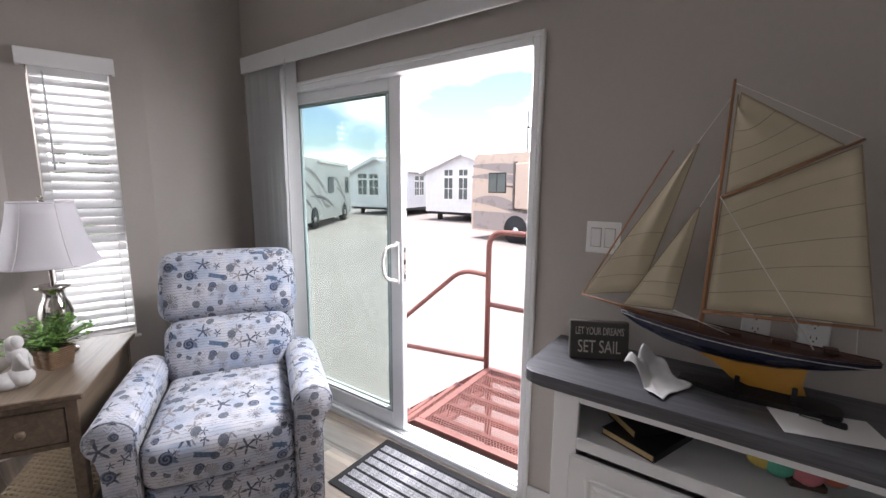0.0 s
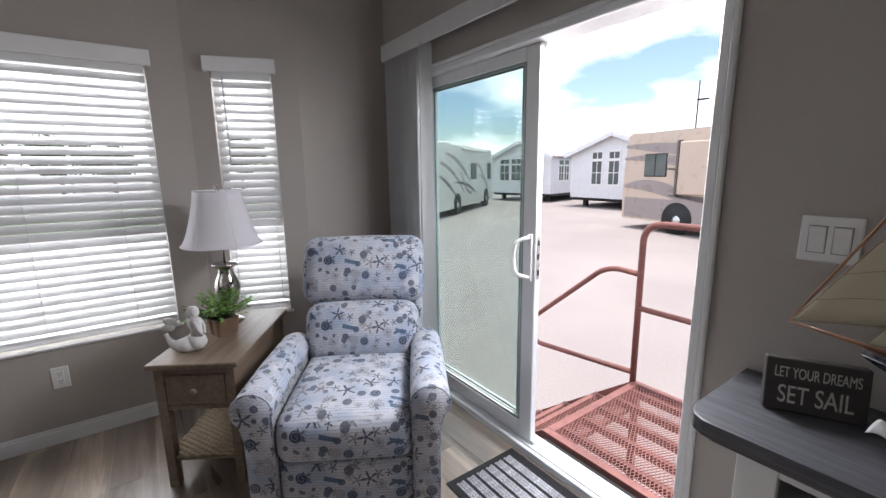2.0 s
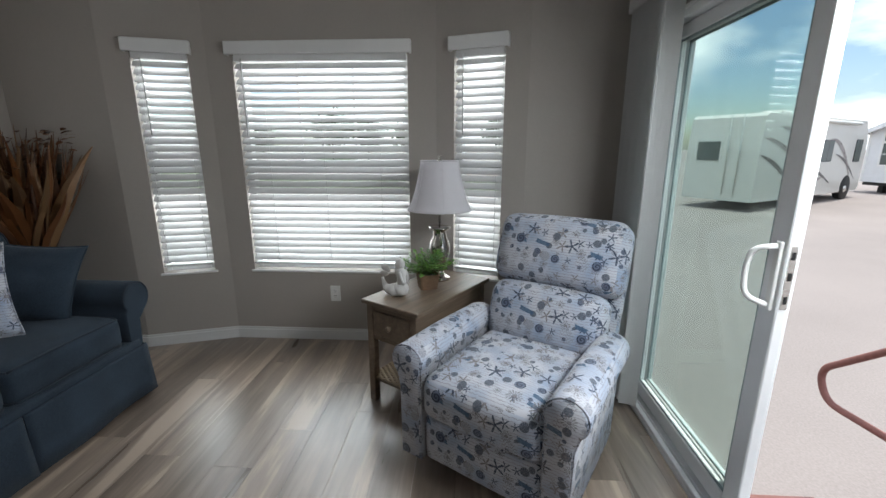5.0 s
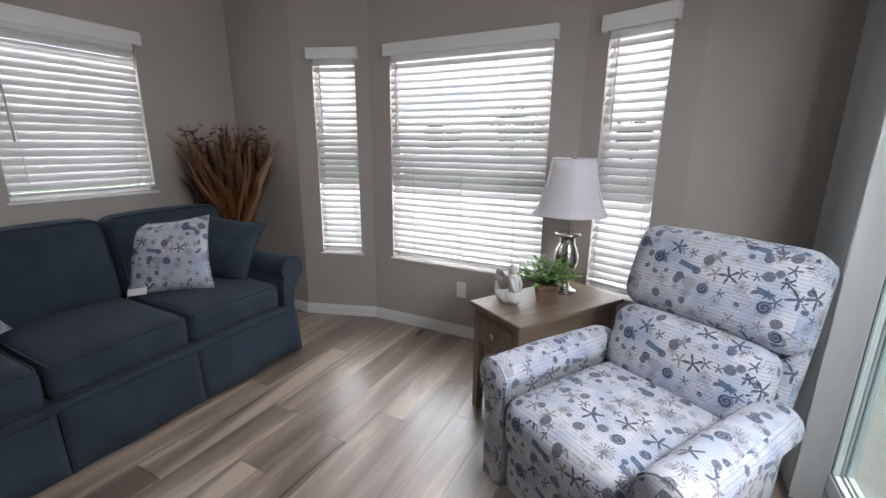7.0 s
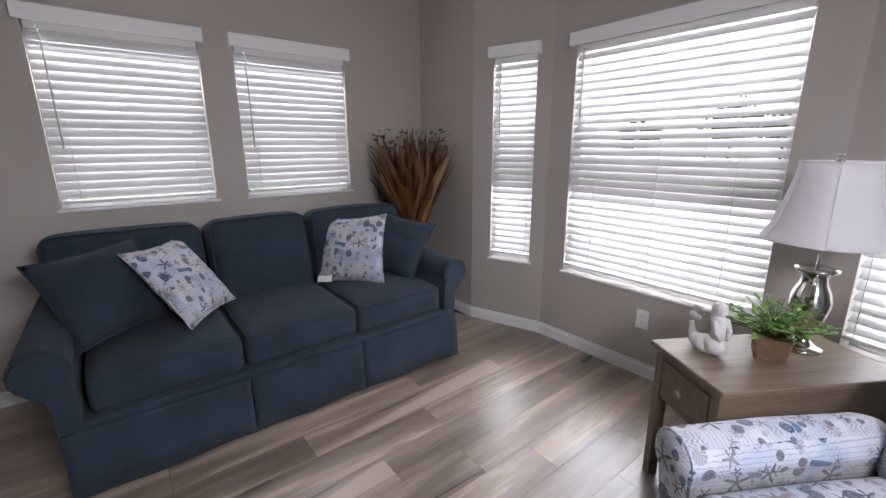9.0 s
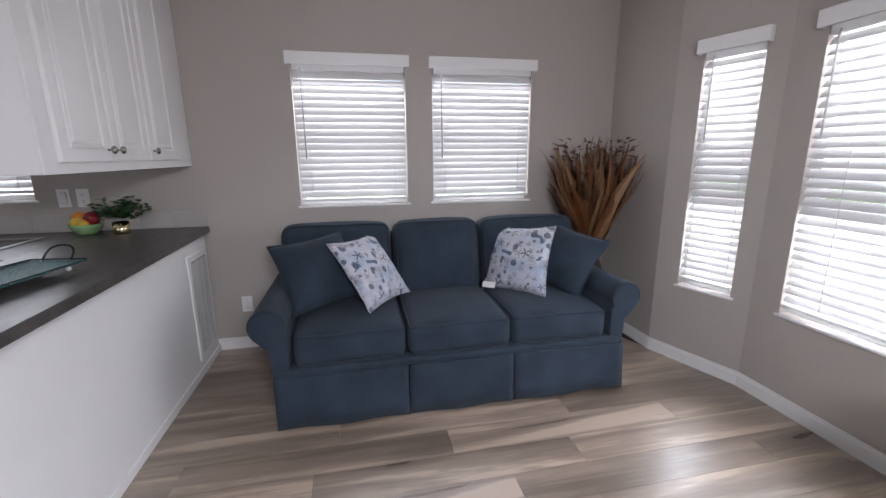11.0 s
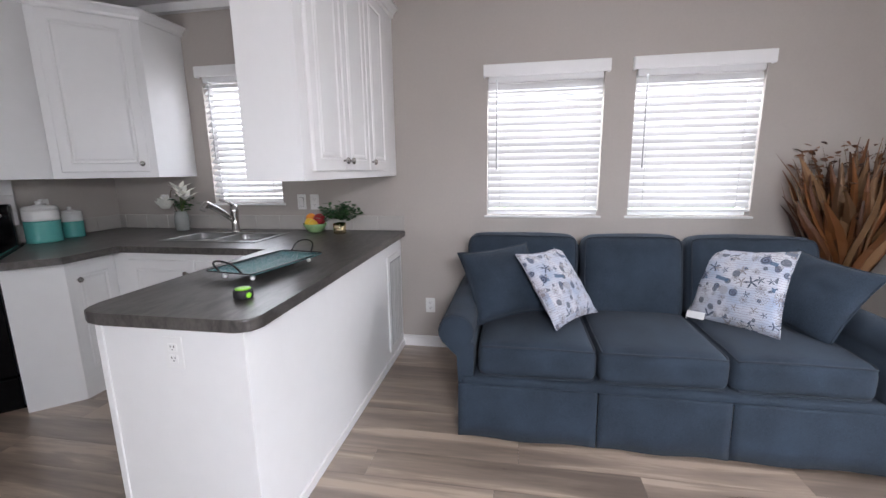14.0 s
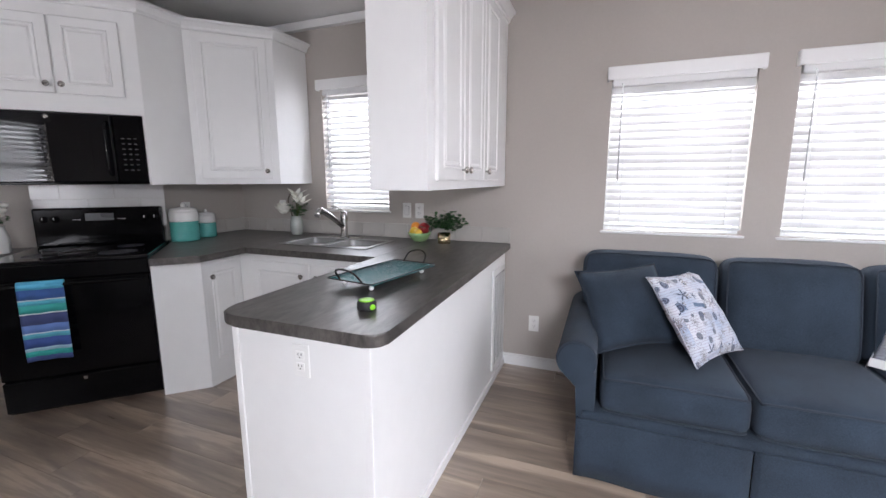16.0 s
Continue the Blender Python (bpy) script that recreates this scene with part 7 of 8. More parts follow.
# landing and stair outside the door
st = thing("entry_steps", Matrix(), "red-oxide steel landing with expanded-metal deck, stair and tube rails", "stairs")
LX0, LX1, LY0, LY1, LZ = -1.135, 0.05, 2.69, 3.62, -0.04
bm = bmesh.new()
for a in ((LX0, LX1, LY0, LY0 + 0.045), (LX0, LX1, LY1 - 0.045, LY1), (LX0, LX0 + 0.05, LY0 + 0.045, LY1 - 0.045), (LX1 - 0.05, LX1, LY0 + 0.045, LY1 - 0.045)):
    box(bm, a[0], a[1], a[2], a[3], LZ - 0.05, LZ, 0.002)
part("deck_frame", bm, M_RUST, st)
# black strip added as the shade in the gap before the sill
part("gap_shade_strip", boxed(LX0 + 0.03, LX1 - 0.03, 2.574, LY0 - 0.001, LZ - 0.06, LZ - 0.03, 0.004), M_STEELBLK, st, "black strip standing in for the shade in the gap between sill and landing")


def mesh_deck(x0, x1, y0, y1, z):
    """Expanded metal: crossing strands, each a thin raised strip."""
    bm = bmesh.new()
    h = (y1 - y0)
    step, slope = 0.019, 0.45
    for s in (-1, 1):
        x = x0 - h * slope
        while x < x1 + h * slope:
            pts = []
            a, b = Vector((x, y0 if s > 0 else y1)), Vector((x + h * slope, y1 if s > 0 else y0))
            d = b - a
            lo, hi = 0.0, 1.0
            if a.x < x0:
                lo = max(lo, (x0 - a.x) / d.x)
            if b.x > x1:
                hi = min(hi, (x1 - a.x) / d.x)
            if hi - lo > 0.02:
                p, q = a + d * lo, a + d * hi
                n = Vector((-d.y, d.x)).normalized() * 0.0020
                vs = [bm.verts.new((v.x, v.y, zz)) for zz in (z - 0.003, z) for v in (p - n, p + n, q + n, q - n)]
                for f in ((0, 3, 2, 1), (4, 5, 6, 7), (0, 1, 5, 4), (2, 3, 7, 6), (1, 2, 6, 5), (3, 0, 4, 7)):
                    bm.faces.new([vs[i] for i in f])
            x += step
    return bm


part("mesh_deck", mesh_deck(LX0 + 0.05, LX1 - 0.05, LY0 + 0.045, LY1 - 0.045, LZ - 0.004), M_RUST, st, "rusty red expanded-metal mesh")
for k in range(5):
    y = LY0 + 0.12 + k * 0.17
    part("joist", boxed(LX0 + 0.05, LX1 - 0.05, y, y + 0.035, LZ - 0.05, LZ - 0.012), M_RUST, st)
for x in (LX0 + 0.03, LX1 - 0.03):
    for y in (LY0 + 0.03, LY1 - 0.03):
        part("leg", boxed(x - 0.02, x + 0.02, y - 0.02, y + 0.02, -0.87, LZ - 0.05), M_RUST, st)
for k in range(1, 4):
    x1 = LX0 - 0.01 - 0.265 * (k - 1)
    z = LZ - 0.205 * k
    bm = bmesh.new()
    x0 = x1 - 0.27
    for a in ((x0, x1, LY0 + 0.02, LY0 + 0.05), (x0, x1, LY1 - 0.05, LY1 - 0.02), (x0, x0 + 0.035, LY0 + 0.05, LY1 - 0.05), (x1 - 0.035, x1, LY0 + 0.05, LY1 - 0.05)):
        box(bm, a[0], a[1], a[2], a[3], z - 0.035, z, 0.002)
    t = part("tread", bm, M_RUST, st)
    part("tread_mesh", mesh_deck(x0 + 0.035, x1 - 0.035, LY0 + 0.05, LY1 - 0.05, z - 0.004), M_RUST, t)
for y in (LY0, LY1 - 0.02):
    bm = bmesh.new()
    v = [(LX0, LZ - 0.0), (LX0, LZ - 0.16), (LX0 - 0.85, -0.85), (LX0 - 0.85, -0.70)]
    lo = [bm.verts.new((a, y, b)) for a, b in v]
    hi = [bm.verts.new((a, y + 0.018, b)) for a, b in v]
    bm.faces.new(lo)
    bm.faces.new(hi[::-1])
    for i in range(4):
        bm.faces.new((lo[i], lo[(i + 1) % 4], hi[(i + 1) % 4], hi[i]))
    part("stringer", bm, M_RUST, st)
PY_ = 3.60
bm = bmesh.new()
tube(bm, rounded([(-1.14, PY_, -0.08), (-1.14, PY_, 1.035), (0.02, PY_, 1.035), (0.02, PY_, -0.08)], 0.13, 8), 0.021, 10)
part("guard_rail", bm, M_RUST, st)
bm = bmesh.new()
tube(bm, [(-1.14, PY_, 0.475), (0.02, PY_, 0.475)], 0.019, 10)
part("mid_rail", bm, M_RUST, st)
bm = bmesh.new()
tube(bm, rounded([(-1.14, PY_, 0.70), (-1.38, PY_, 0.715), (-2.10, PY_, 0.10), (-2.02, PY_, -0.06), (-1.14, PY_, 0.02)], 0.12, 8), 0.019, 10)
part("stair_rail", bm, M_RUST, st)


def park_home(name, origin, ang, w, d, label, wins):
    """A one-storey park home with a gabled front towards -y, from its front left corner on the ground."""
    gz = ground_z(*origin)
    ob = thing(name, pose(origin[0], origin[1], gz, 0, 0, ang), label, "house")
    eave, peak, base = 3.05, 4.05, 0.55
    bm = bmesh.new()
    lo = [bm.verts.new((x, 0, z)) for x, z in ((0, base), (w, base), (w, eave), (w / 2, peak), (0, eave))]
    hi = [bm.verts.new((v.co.x, d, v.co.z)) for v in lo]
    bm.faces.new(lo)
    bm.faces.new(hi[::-1])
    for i in range(5):
        bm.faces.new((lo[i], lo[(i + 1) % 5], hi[(i + 1) % 5], hi[i]))
    wl = part("wall", bm, M_SIDING, ob)
    n = int((peak - base) / 0.16)
    for k in range(n):
        z = base + k * 0.16
        half = w / 2 if z < eave else w / 2 * (peak - z) / (peak - eave)
        if half < 0.1:
            continue
        bm = bmesh.new()
        box(bm, w / 2 - half + 0.01, w / 2 + half - 0.01, -0.022, 0.0, z + 0.006, z + 0.03)
        box(bm, w / 2 - half + 0.01, w / 2 + half - 0.01, -0.012, 0.0, z + 0.03, z + 0.15)
        part("lap_board", bm, M_SIDING, wl)
        if z < eave - 0.1:
            bm = bmesh.new()
            box(bm, w, w + 0.02, 0.01, d - 0.01, z + 0.006, z + 0.03)
            box(bm, w, w + 0.011, 0.01, d - 0.01, z + 0.03, z + 0.15)
            part("lap_board", bm, M_SIDING, wl)
    for s in (-1, 1):
        bm = bmesh.new()
        a = Vector((w / 2, 0, peak + 0.02))
        b = Vector((w / 2 + s * (w / 2 + 0.28), 0, eave - 0.09))
        dv = b - a
        nn = Vector((-dv.z, 0, dv.x)).normalized() * 0.09
        if nn.z < 0:
            nn = -nn
        vs = [bm.verts.new(v) for v in (a + Vector((0, -0.35, 0)), b + Vector((0, -0.35, 0)), b + nn + Vector((0, -0.35, 0)), a + nn + Vector((0, -0.35, 0)))]
        ve = [bm.verts.new(v.co + Vector((0, d + 0.7, 0))) for v in vs]
        bm.faces.new(vs)
        bm.faces.new(ve[::-1])
        for i in range(4):
            bm.faces.new((vs[i], vs[(i + 1) % 4], ve[(i + 1) % 4], ve[i]))
        r = part("roof", bm, M_ROOF, ob, "grey-brown shingle roof slope")
        bm = bmesh.new()
        f1 = [bm.verts.new(v) for v in (a + Vector((0, -0.40, -0.14)), b + Vector((0, -0.40, -0.14)), b + nn + Vector((0, -0.40, 0)), a + nn + Vector((0, -0.40, 0)))]
        f2 = [bm.verts.new(v.co + Vector((0, 0.045, 0))) for v in f1]
        bm.faces.new(f1)
        bm.faces.new(f2[::-1])
        for i in range(4):
            bm.faces.new((f1[i], f1[(i + 1) % 4], f2[(i + 1) % 4], f2[i]))
        part("fascia", bm, M_SIDING, r, "white fascia board")
    for x in (0.0, w - 0.12):
        part("corner_board", boxed(x, x + 0.12, -0.035, -0.023, base, eave), M_TRIM, ob)
    part("chassis", boxed(0.05, w - 0.05, 0.15, d - 0.1, 0.38, base - 0.002), M_STEELBLK, ob, "black steel chassis")
    for x in (0.6, w - 0.6):
        for y in (0.7, d * 0.5, d - 0.7):
            part("jack_stand", boxed(x - 0.12, x + 0.12, y - 0.12, y + 0.12, 0.0, 0.38), M_STEELBLK, ob)

    def unit(x, z, ww, hh, cols, rows, side=False):
        m = pose(0, -0.03, 0) if not side else pose(w + 0.03, 0, 0, 0, 0, 90)
        bm = bmesh.new()
        for a in ((x - 0.08, x, z - 0.08, z + hh + 0.08), (x + ww, x + ww + 0.08, z - 0.08, z + hh + 0.08), (x, x + ww, z - 0.08, z), (x, x + ww, z + hh, z + hh + 0.08)):
            box(bm, a[0], a[1], -0.03, 0.02, a[2], a[3])
        o = part("window", bm, M_TRIM, ob)
        o.matrix_basis = m
        for c in range(1, cols):
            cx = x + ww * c / cols
            part("muntin", boxed(cx - 0.018, cx + 0.018, -0.015, 0.004, z, z + hh), M_TRIM, o)
        for r in range(1, rows):
            cz = z + hh * r / rows
            part("muntin", boxed(x, x + ww, -0.016, 0.003, cz - 0.02, cz + 0.02), M_TRIM, o)
        part("pane", boxed(x, x + ww, 0.005, 0.012, z, z + hh), M_WINDARK, o, "dark window glass")

    for u in wins:
        unit(*u)
    return ob


w3 = [(x, z, 0.62, h, 2, r) for x in (1.45, 2.52, 3.55) for z, h, r in ((1.35, 1.25, 2), (2.75, 0.34, 1))]
park_home("park_home", (-15.9, 22.0), -1.0, 5.6, 11.0, "white lap-sided park home with three tall front windows", w3)
w2 = [(x, z, 0.78, h, 2, r) for x in (0.75, 1.75) for z, h, r in ((1.45, 1.05, 2), (2.62, 0.30, 1))] + [(1.0, 1.45, 0.62, 0.95, 2, 2, True), (1.75, 1.45, 0.62, 0.95, 2, 2, True), (1.0, 2.5, 0.62, 0.3, 1, 1, True), (1.75, 2.5, 0.62, 0.3, 1, 1, True)]
park_home("park_home", (-23.35, 22.4), 10.0, 4.9, 10.0, "white lap-sided park home with paired front windows", w2)
park_home("park_home", (-8.6, 24.0), 6.0, 5.0, 10.0, "white lap-sided park home behind the motorhome", [(1.2, 1.4, 0.8, 1.1, 2, 2), (2.6, 1.4, 0.8, 1.1, 2, 2)])


def wheel(parent, x, y, r, w=0.28):
    bm = bmesh.new()
    prof = [(r * 0.6, -w / 2), (r * 0.93, -w / 2), (r, -w / 2 + 0.04), (r, w / 2 - 0.04), (r * 0.93, w / 2), (r * 0.6, w / 2)]
    lathe(bm, prof, 28, pose(x, y, r, 90, 0, 0))
    wl = part("wheel", bm, M_TYRE, parent, "black tyre on a bright rim", smooth=False)
    bm = bmesh.new()
    lathe(bm, [(r * 0.6, 0), (r * 0.55, 0.03), (r * 0.35, 0.0), (r * 0.3, 0.05), (r * 0.14, 0.09), (0.01, 0.1)], 24, pose(x, y - w / 2 + 0.03, r, 90, 0, 0))
    part("rim", bm, M_STEEL, wl)
    return wl


def swoosh(bm, pts, wd, y):
    """A painted band on the coach side along points (x, z), tapering to its ends."""
    n = len(pts)
    up, lo = [], []
    for i, (x, z) in enumerate(pts):
        k = wd * math.sin(math.pi * min(0.97, max(0.03, i / (n - 1)))) ** 0.6
        a, b = pts[max(0, i - 1)], pts[min(n - 1, i + 1)]
        d = Vector((b[0] - a[0], b[1] - a[1])).normalized()
        up.append(bm.verts.new((x - d.y * k, y, z + d.x * k)))
        lo.append(bm.verts.new((x + d.y * k, y, z - d.x * k)))
    for i in range(n - 1):
        bm.faces.new((up[i], up[i + 1], lo[i + 1], lo[i]))
    return bm


def arc(p, q, bend, n=14):
    out = []
    for i in range(n + 1):
        s = i / n
        x, z = p[0] + (q[0] - p[0]) * s, p[1] + (q[1] - p[1]) * s
        out.append((x, z + bend * 4 * s * (1 - s)))
    return out


def motorhome(origin, xdir, length, label, body_m, lower_m, bands, wins, rear_wheel, lower=1.15, slide=True):
    """A coach along x with its near side at y = 0, from its rear lower corner on the ground."""
    o = thing("motorhome", basis(origin, xdir, ground_z(*origin)), label, "motorhome")
    H_, W_ = 3.45, 2.5
    prof = [(0.0, 0.35), (-0.02, 0.9), (0.0, 2.2), (0.12, H_ - 0.12), (0.3, H_), (length - 0.5, H_), (length, 2.6), (length, 0.5), (length - 0.2, 0.35)]
    bm = bmesh.new()
    a = [bm.verts.new((x, 0, z)) for x, z in prof]
    b = [bm.verts.new((x, W_, z)) for x, z in prof]
    bm.faces.new(a)
    bm.faces.new(b[::-1])
    for i in range(len(prof)):
        bm.faces.new((a[i], a[(i + 1) % len(prof)], b[(i + 1) % len(prof)], b[i]))
    bmesh.ops.bevel(bm, geom=[e for e in bm.edges if e.calc_face_angle(0) > 0.3], offset=0.09, segments=4, affect="EDGES")
    part("body", bm, body_m, o)
    bm = bmesh.new()
    prism(bm, [(0.1, -0.008), (length - 0.1, -0.008), (length - 0.1, 0.05), (0.1, 0.05)], 0.42, lower)
    part("lower_panel", bm, lower_m, o)
    for pts, wd, mm in bands:
        part("stripe", swoosh(bmesh.new(), pts, wd, -0.012), mm, o, "painted swoosh")
    for x, z, ww, hh in wins:
        w_ = part("window", boxed(x - 0.04, x + ww + 0.04, -0.022, 0.02, z - 0.04, z + hh + 0.04, 0.02), M_STEELBLK, o, "dark coach window")
        part("pane", boxed(x, x + ww, -0.027, -0.0225, z, z + hh), M_WINDARK, w_)
        part("mullion", boxed(x + ww / 2 - 0.02, x + ww / 2 + 0.02, -0.031, -0.0275, z, z + hh), M_STEELBLK, w_)
    for x in (rear_wheel, length - 1.6):
        bm = bmesh.new()
        lathe(bm, [(0.57, 0.0), (0.57, 0.012), (0.01, 0.013)], 28, pose(x, 0.0, 0.5, 90, 0, 0))
        part("wheel_arch", bm, M_STEELBLK, o)
        wheel(o, x, 0.13, 0.47)
        wheel(o, x, W_ - 0.13, 0.47)
    part("roof_unit", boxed(length * 0.32, length * 0.32 + 0.9, 0.8, 1.6, H_, H_ + 0.28, 0.08), M_RVWHITE, o, "rooftop air conditioner")
    part("roof_unit", boxed(length * 0.7, length * 0.7 + 0.8, 0.8, 1.6, H_, H_ + 0.25, 0.08), M_RVWHITE, o, "rooftop air conditioner")
    part("awning_roll", tube(bmesh.new(), [(length * 0.35, -0.08, H_ - 0.15), (length * 0.85, -0.08, H_ - 0.15)], 0.07, 10), body_m, o)
    return o


rv1 = motorhome((-8.85, 16.02), (0.975, -0.222), 9.5, "beige and taupe motorhome with swept painted stripes", M_RVTAN, M_RVGREY,
                [(arc((0.0, 2.55), (5.0, 1.5), 0.35), 0.16, M_RVGREY), (arc((0.05, 3.0), (6.0, 2.3), 0.1), 0.2, M_RVGREY), (arc((0.05, 1.55), (3.2, 0.9), 0.3), 0.22, M_RVGREY), (arc((1.6, 2.2), (7.0, 1.5), 0.1), 0.08, M_RVDARK), (arc((2.0, 1.3), (7.5, 0.7), 0.05), 0.12, M_RVDARK)],
                [(0.95, 1.95, 0.85, 0.72), (4.6, 1.9, 1.1, 0.75)], 2.35)
part("slide_out", boxed(2.35, 5.4, -0.14, 0.0, 1.35, 3.05, 0.03), M_RVTAN, rv1, "beige slide-out section")
part("slide_trim", boxed(2.28, 2.36, -0.17, 0.01, 1.3, 3.1, 0.01), M_RVDARK, rv1)
rv2 = motorhome((-15.1, 11.6), (-0.55, 0.83), 10.0, "white motorhome with grey swoosh graphics", M_RVWHITE, M_RVWHITE,
                [(arc((0.2, 2.6), (4.2, 0.9), 0.35), 0.10, M_RVGREY), (arc((0.1, 2.0), (3.0, 0.7), 0.2), 0.09, M_RVDARK), (arc((1.2, 3.0), (5.0, 1.6), 0.3), 0.12, M_RVGREY), (arc((3.4, 2.2), (5.6, 1.1), -0.5), 0.10, M_RVGREY), (arc((2.4, 1.6), (6.5, 0.8), 0.25), 0.08, M_RVDARK), (arc((5.8, 2.6), (8.6, 1.0), 0.45), 0.10, M_RVGREY), (arc((6.6, 2.0), (9.2, 0.9), 0.2), 0.06, M_RVDARK)],
                [(5.2, 1.75, 1.0, 0.8), (8.7, 1.7, 0.7, 0.9)], 2.9, lower=0.5)
part("ladder", tube(tube(bmesh.new(), [(-0.07, 0.6, 0.6), (-0.07, 0.6, 3.4)], 0.02, 6), [(-0.07, 1.0, 0.6), (-0.07, 1.0, 3.4)], 0.02, 6), M_STEEL, rv2, "rear ladder")
part("rear_window", boxed(-0.05, 0.0, 1.3, 2.1, 1.8, 2.5, 0.02), M_WINDARK, rv2)
pl = thing("utility_pole", Matrix.Translation((-17.8, 41.4, -0.87)), "thin far-off light pole", "pole")
bm = bmesh.new()
tube(bm, [(0, 0, 0), (0, 0, 9.6)], [0.11, 0.06], 8)
part("shaft", bm, M_STEELBLK, pl)
part("lamp_head", boxed(-0.1, 0.9, -0.12, 0.12, 7.9, 8.05, 0.03), M_STEELBLK, pl)


def far_tree(x, y, h, seed):
    """A low far tree: trunk, limbs and a crown of many small leaf clumps."""
    r = random.Random(seed)
    z0 = ground_z(x, y)
    o = thing("tree", Matrix.Translation((x, y, z0)), "far green broadleaf tree beyond the lot", "tree", "far trees")
    bm = bmesh.new()
    tube(bm, [(0, 0, -0.1), (0.05, 0.03, h * 0.3), (0.1, 0, h * 0.6)], [0.18, 0.13, 0.05], 8)
    for k in range(5):
        a = r.random() * 6.28
        tube(bm, [(0.04, 0.02, h * (0.28 + 0.05 * k)), (math.cos(a) * h * 0.2, math.sin(a) * h * 0.2, h * (0.5 + 0.07 * k))], [0.07, 0.02], 6)
    part("trunk", bm, M_BARK, o)
    bm = bmesh.new()
    for k in range(900):
        a, b, c = r.gauss(0, 1), r.gauss(0, 1), r.gauss(0, 1)
        n = (a * a + b * b + c * c) ** 0.5
        rad = h * 0.36 * (0.55 + 0.45 * r.random()) * (1 + 0.35 * noise.noise(Vector((a / n * 1.7 + seed, b / n * 1.7, c / n * 1.7))))
        p = Vector((a / n * rad * 1.15, b / n * rad * 1.15, h * 0.66 + c / n * rad * 0.85))
        s = 0.16 + 0.2 * r.random()
        d1 = Vector((r.gauss(0, 1), r.gauss(0, 1), r.gauss(0, 1))).normalized()
        d2 = d1.orthogonal().normalized()
        vs = [bm.verts.new(p + d1 * s), bm.verts.new(p + d2 * s * 0.6), bm.verts.new(p - d1 * s), bm.verts.new(p - d2 * s * 0.6)]
        bm.faces.new(vs)
    part("crown", bm, M_FOLIAGE, o)


M_FOLIAGE = mat("far foliage", (0.055, 0.085, 0.03), 0.8, vary=0.4, scale=2)
for i in range(9):
    far_tree(-46 - 5 * (i % 3), -22 + i * 5.2 + (i % 2) * 2, 5.0 + (i * 7 % 4) * 0.6, i)
for i in range(4):
    far_tree(-8 + i * 5.0, -38 - 3 * (i % 2), 5.5, 20 + i)

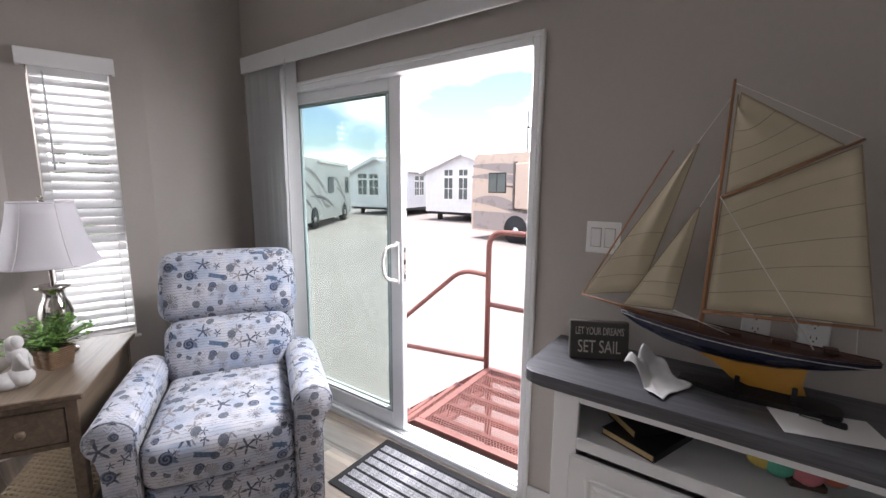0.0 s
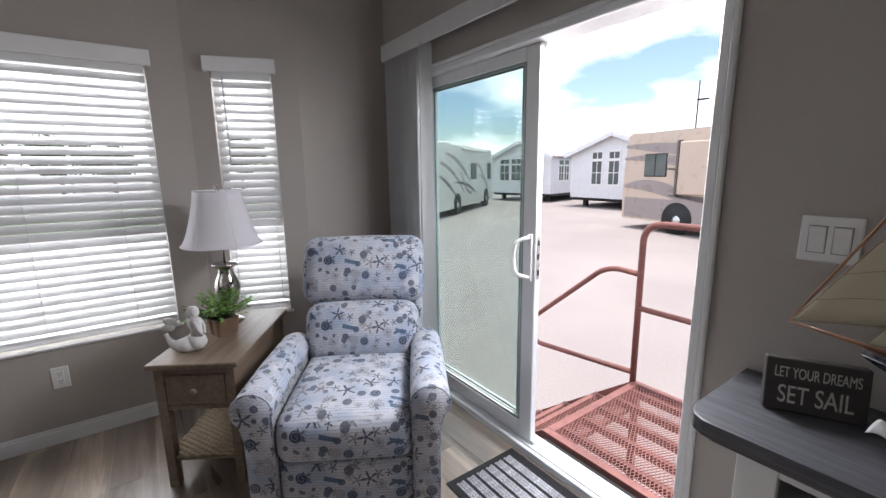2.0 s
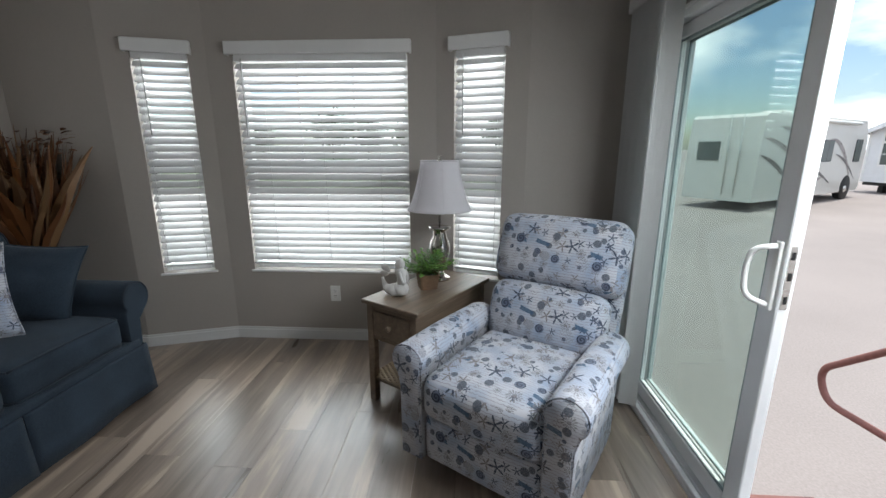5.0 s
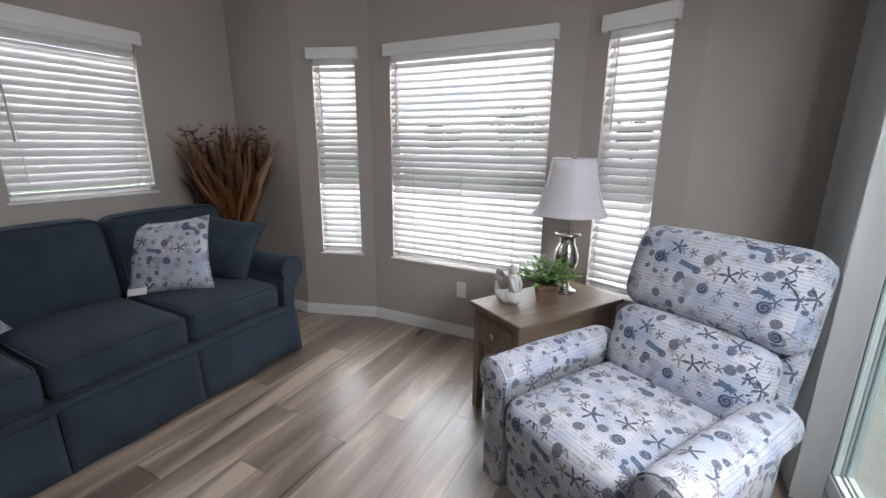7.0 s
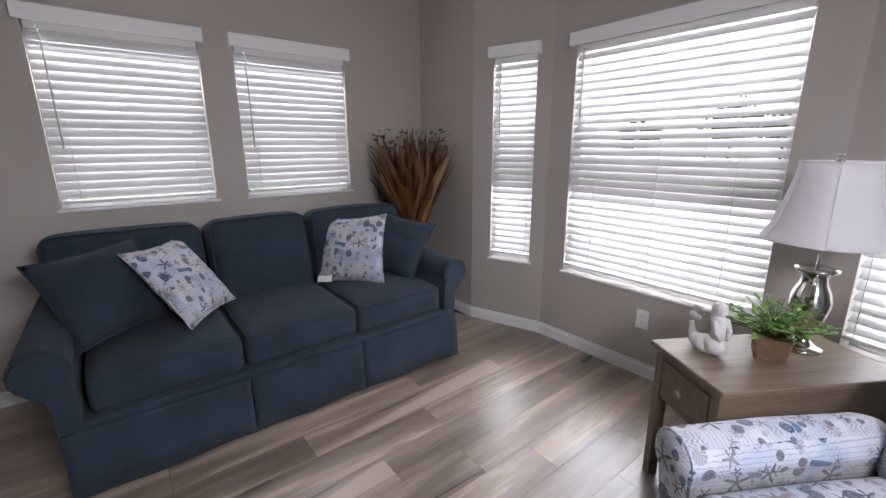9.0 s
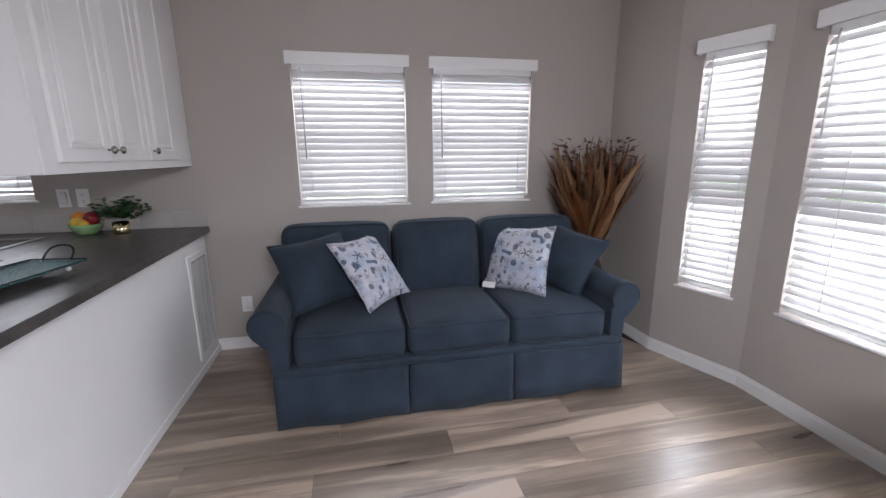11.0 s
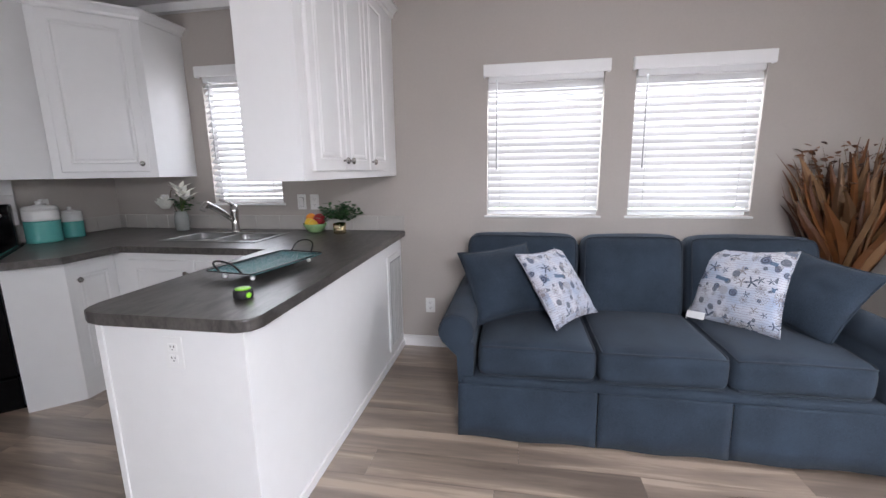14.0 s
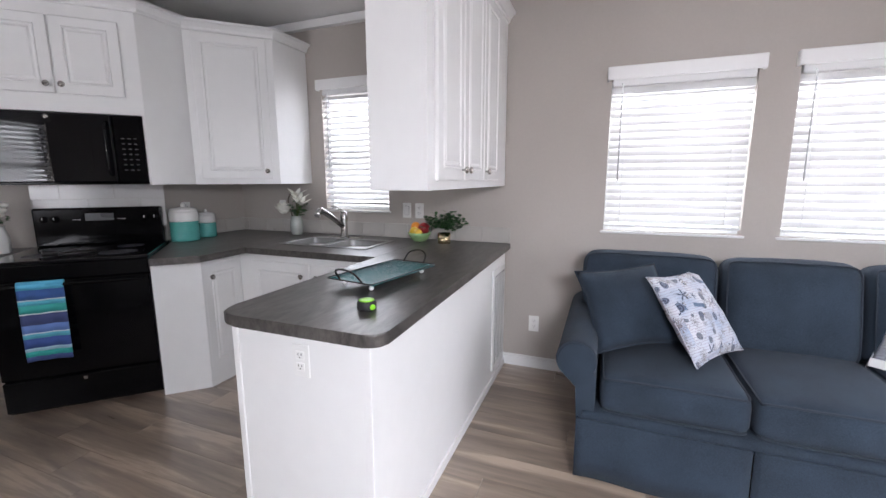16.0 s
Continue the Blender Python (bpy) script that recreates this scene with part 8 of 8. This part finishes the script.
# ---- floor planks ----
def plank_material():
    m = bpy.data.materials.new("grey brown vinyl plank")
    m.use_nodes = True
    t = m.node_tree
    b = t.nodes["Principled BSDF"]
    info, tc = t.nodes.new("ShaderNodeObjectInfo"), t.nodes.new("ShaderNodeTexCoord")
    mp = t.nodes.new("ShaderNodeMapping")
    mp.inputs["Scale"].default_value = (0.6, 6.0, 1)
    cb = t.nodes.new("ShaderNodeCombineXYZ")
    sc = t.nodes.new("ShaderNodeMath")
    sc.operation, sc.inputs[1].default_value = "MULTIPLY", 37.0
    t.links.new(info.outputs["Random"], sc.inputs[0])
    t.links.new(sc.outputs[0], cb.inputs[0])
    t.links.new(sc.outputs[0], cb.inputs[1])
    t.links.new(cb.outputs[0], mp.inputs["Location"])
    t.links.new(tc.outputs["Object"], mp.inputs["Vector"])
    n1, n2, n3 = (t.nodes.new("ShaderNodeTexNoise") for _ in range(3))
    n1.inputs["Scale"].default_value, n1.inputs["Detail"].default_value, n1.inputs["Distortion"].default_value = 1.5, 5, 0.9
    n2.inputs["Scale"].default_value, n2.inputs["Detail"].default_value = 0.5, 3
    n3.inputs["Scale"].default_value, n3.inputs["Detail"].default_value = 12.0, 5
    for n in (n1, n2, n3):
        t.links.new(mp.outputs["Vector"], n.inputs["Vector"])
    add = t.nodes.new("ShaderNodeMath")
    add.operation, add.inputs[1].default_value = "MULTIPLY_ADD", 0.15
    t.links.new(info.outputs["Random"], add.inputs[0])
    soft = t.nodes.new("ShaderNodeMath")
    soft.operation, soft.inputs[1].default_value, soft.inputs[2].default_value = "MULTIPLY_ADD", 1.0, 0.02
    t.links.new(n1.outputs["Fac"], soft.inputs[0])
    t.links.new(soft.outputs[0], add.inputs[2])
    add2 = t.nodes.new("ShaderNodeMath")
    add2.operation, add2.inputs[1].default_value = "MULTIPLY_ADD", 0.3
    t.links.new(n2.outputs["Fac"], add2.inputs[0])
    t.links.new(add.outputs[0], add2.inputs[2])
    add3 = t.nodes.new("ShaderNodeMath")
    add3.operation, add3.inputs[1].default_value = "MULTIPLY_ADD", 0.22
    t.links.new(n3.outputs["Fac"], add3.inputs[0])
    t.links.new(add2.outputs[0], add3.inputs[2])
    rp = t.nodes.new("ShaderNodeValToRGB")
    e = rp.color_ramp.elements
    e[0].position, e[0].color = 0.48, (0.078, 0.057, 0.043, 1)
    e[1].position, e[1].color = 1.15, (0.44, 0.35, 0.27, 1)
    e.new(0.72).color = (0.172, 0.132, 0.102, 1)
    e.new(0.92).color = (0.305, 0.236, 0.181, 1)
    t.links.new(add3.outputs[0], rp.inputs["Fac"])
    t.links.new(rp.outputs["Color"], b.inputs["Base Color"])
    rr = t.nodes.new("ShaderNodeMapRange")
    rr.inputs[1].default_value, rr.inputs[2].default_value = 0.3, 0.7
    rr.inputs[3].default_value, rr.inputs[4].default_value = 0.27, 0.40
    b.inputs["Specular IOR Level"].default_value = 0.9
    b.inputs["Coat Weight"].default_value, b.inputs["Coat Roughness"].default_value = 0.7, 0.32
    t.links.new(n1.outputs["Fac"], rr.inputs[0])
    t.links.new(rr.outputs[0], b.inputs["Roughness"])
    bp = t.nodes.new("ShaderNodeBump")
    bp.inputs["Strength"].default_value, bp.inputs["Distance"].default_value = 0.12, 0.001
    t.links.new(n3.outputs["Fac"], bp.inputs["Height"])
    t.links.new(bp.outputs["Normal"], b.inputs["Normal"])
    return m


M_PLANK = plank_material()
M_SUB = mat("dark subfloor", (0.03, 0.025, 0.02), 0.9)
sub = bmesh.new()
prism(sub, [tuple(v) for v in offset_plan(0.13)], -0.10, -0.009)
floor = setting(part("floor", sub, M_SUB), "grey-brown wood-look vinyl plank floor", "floor")
PW, PL = 0.178, 1.22
_shared = {}
rng = random.Random(5)


def clip_poly(poly, a, b, c):
    """Keeps the part of a plan outline where a*x + b*y <= c."""
    out = []
    for i in range(len(poly)):
        p, q = poly[i], poly[(i + 1) % len(poly)]
        fp, fq = a * p[0] + b * p[1] - c, a * q[0] + b * q[1] - c
        if fp <= 0:
            out.append(p)
        if fp * fq < 0:
            s = fp / (fp - fq)
            out.append((p[0] + s * (q[0] - p[0]), p[1] + s * (q[1] - p[1])))
    return out


row = 0
y = -1.37
while y < 2.43:
    x = -2.60 - rng.random() * PL
    while x < 4.7:
        poly = [(x + 0.0006, y + 0.0006), (x + PL - 0.0006, y + 0.0006), (x + PL - 0.0006, min(y + PW, 2.436) - 0.0006), (x + 0.0006, min(y + PW, 2.436) - 0.0006)]
        for ab in ((1, 0, 4.69), (-1, 0, 2.527), (-0.55, -0.19, 0.55 * 2.34 + 0.19 * 0.71 - 0.001), (-0.55, 0.19, 0.55 * 2.34 + 0.19 * 1.86 - 0.001), (1, -1, 3.745)):
            if ab[1] == -1 and x < 2.0:
                continue
            if ab[0] == -0.55 and y > 0.5 and ab[1] < 0:
                continue
            poly = clip_poly(poly, *ab) if poly else poly
        if x < -2.3 and poly and (y + PW < -0.71 or y > 1.86):
            poly = clip_poly(poly, -1, 0, 2.34)
        if len(poly) > 2:
            xs, ys = [p[0] for p in poly], [p[1] for p in poly]
            if max(xs) - min(xs) > 0.02 and max(ys) - min(ys) > 0.004:
                cx, cy = (min(xs) + max(xs)) / 2, (min(ys) + max(ys)) / 2
                key = tuple((round(p[0] - cx, 4), round(p[1] - cy, 4)) for p in poly)
                if key not in _shared:
                    b3 = bmesh.new()
                    prism(b3, key, -0.008, 0.0)
                    ob = part("plank", b3, M_PLANK, floor)
                    _shared[key] = ob.data
                else:
                    ob = new("plank", _shared[key])
                    ob.parent = floor
                ob.location = (cx, cy, 0)
        x += PL
    y += PW
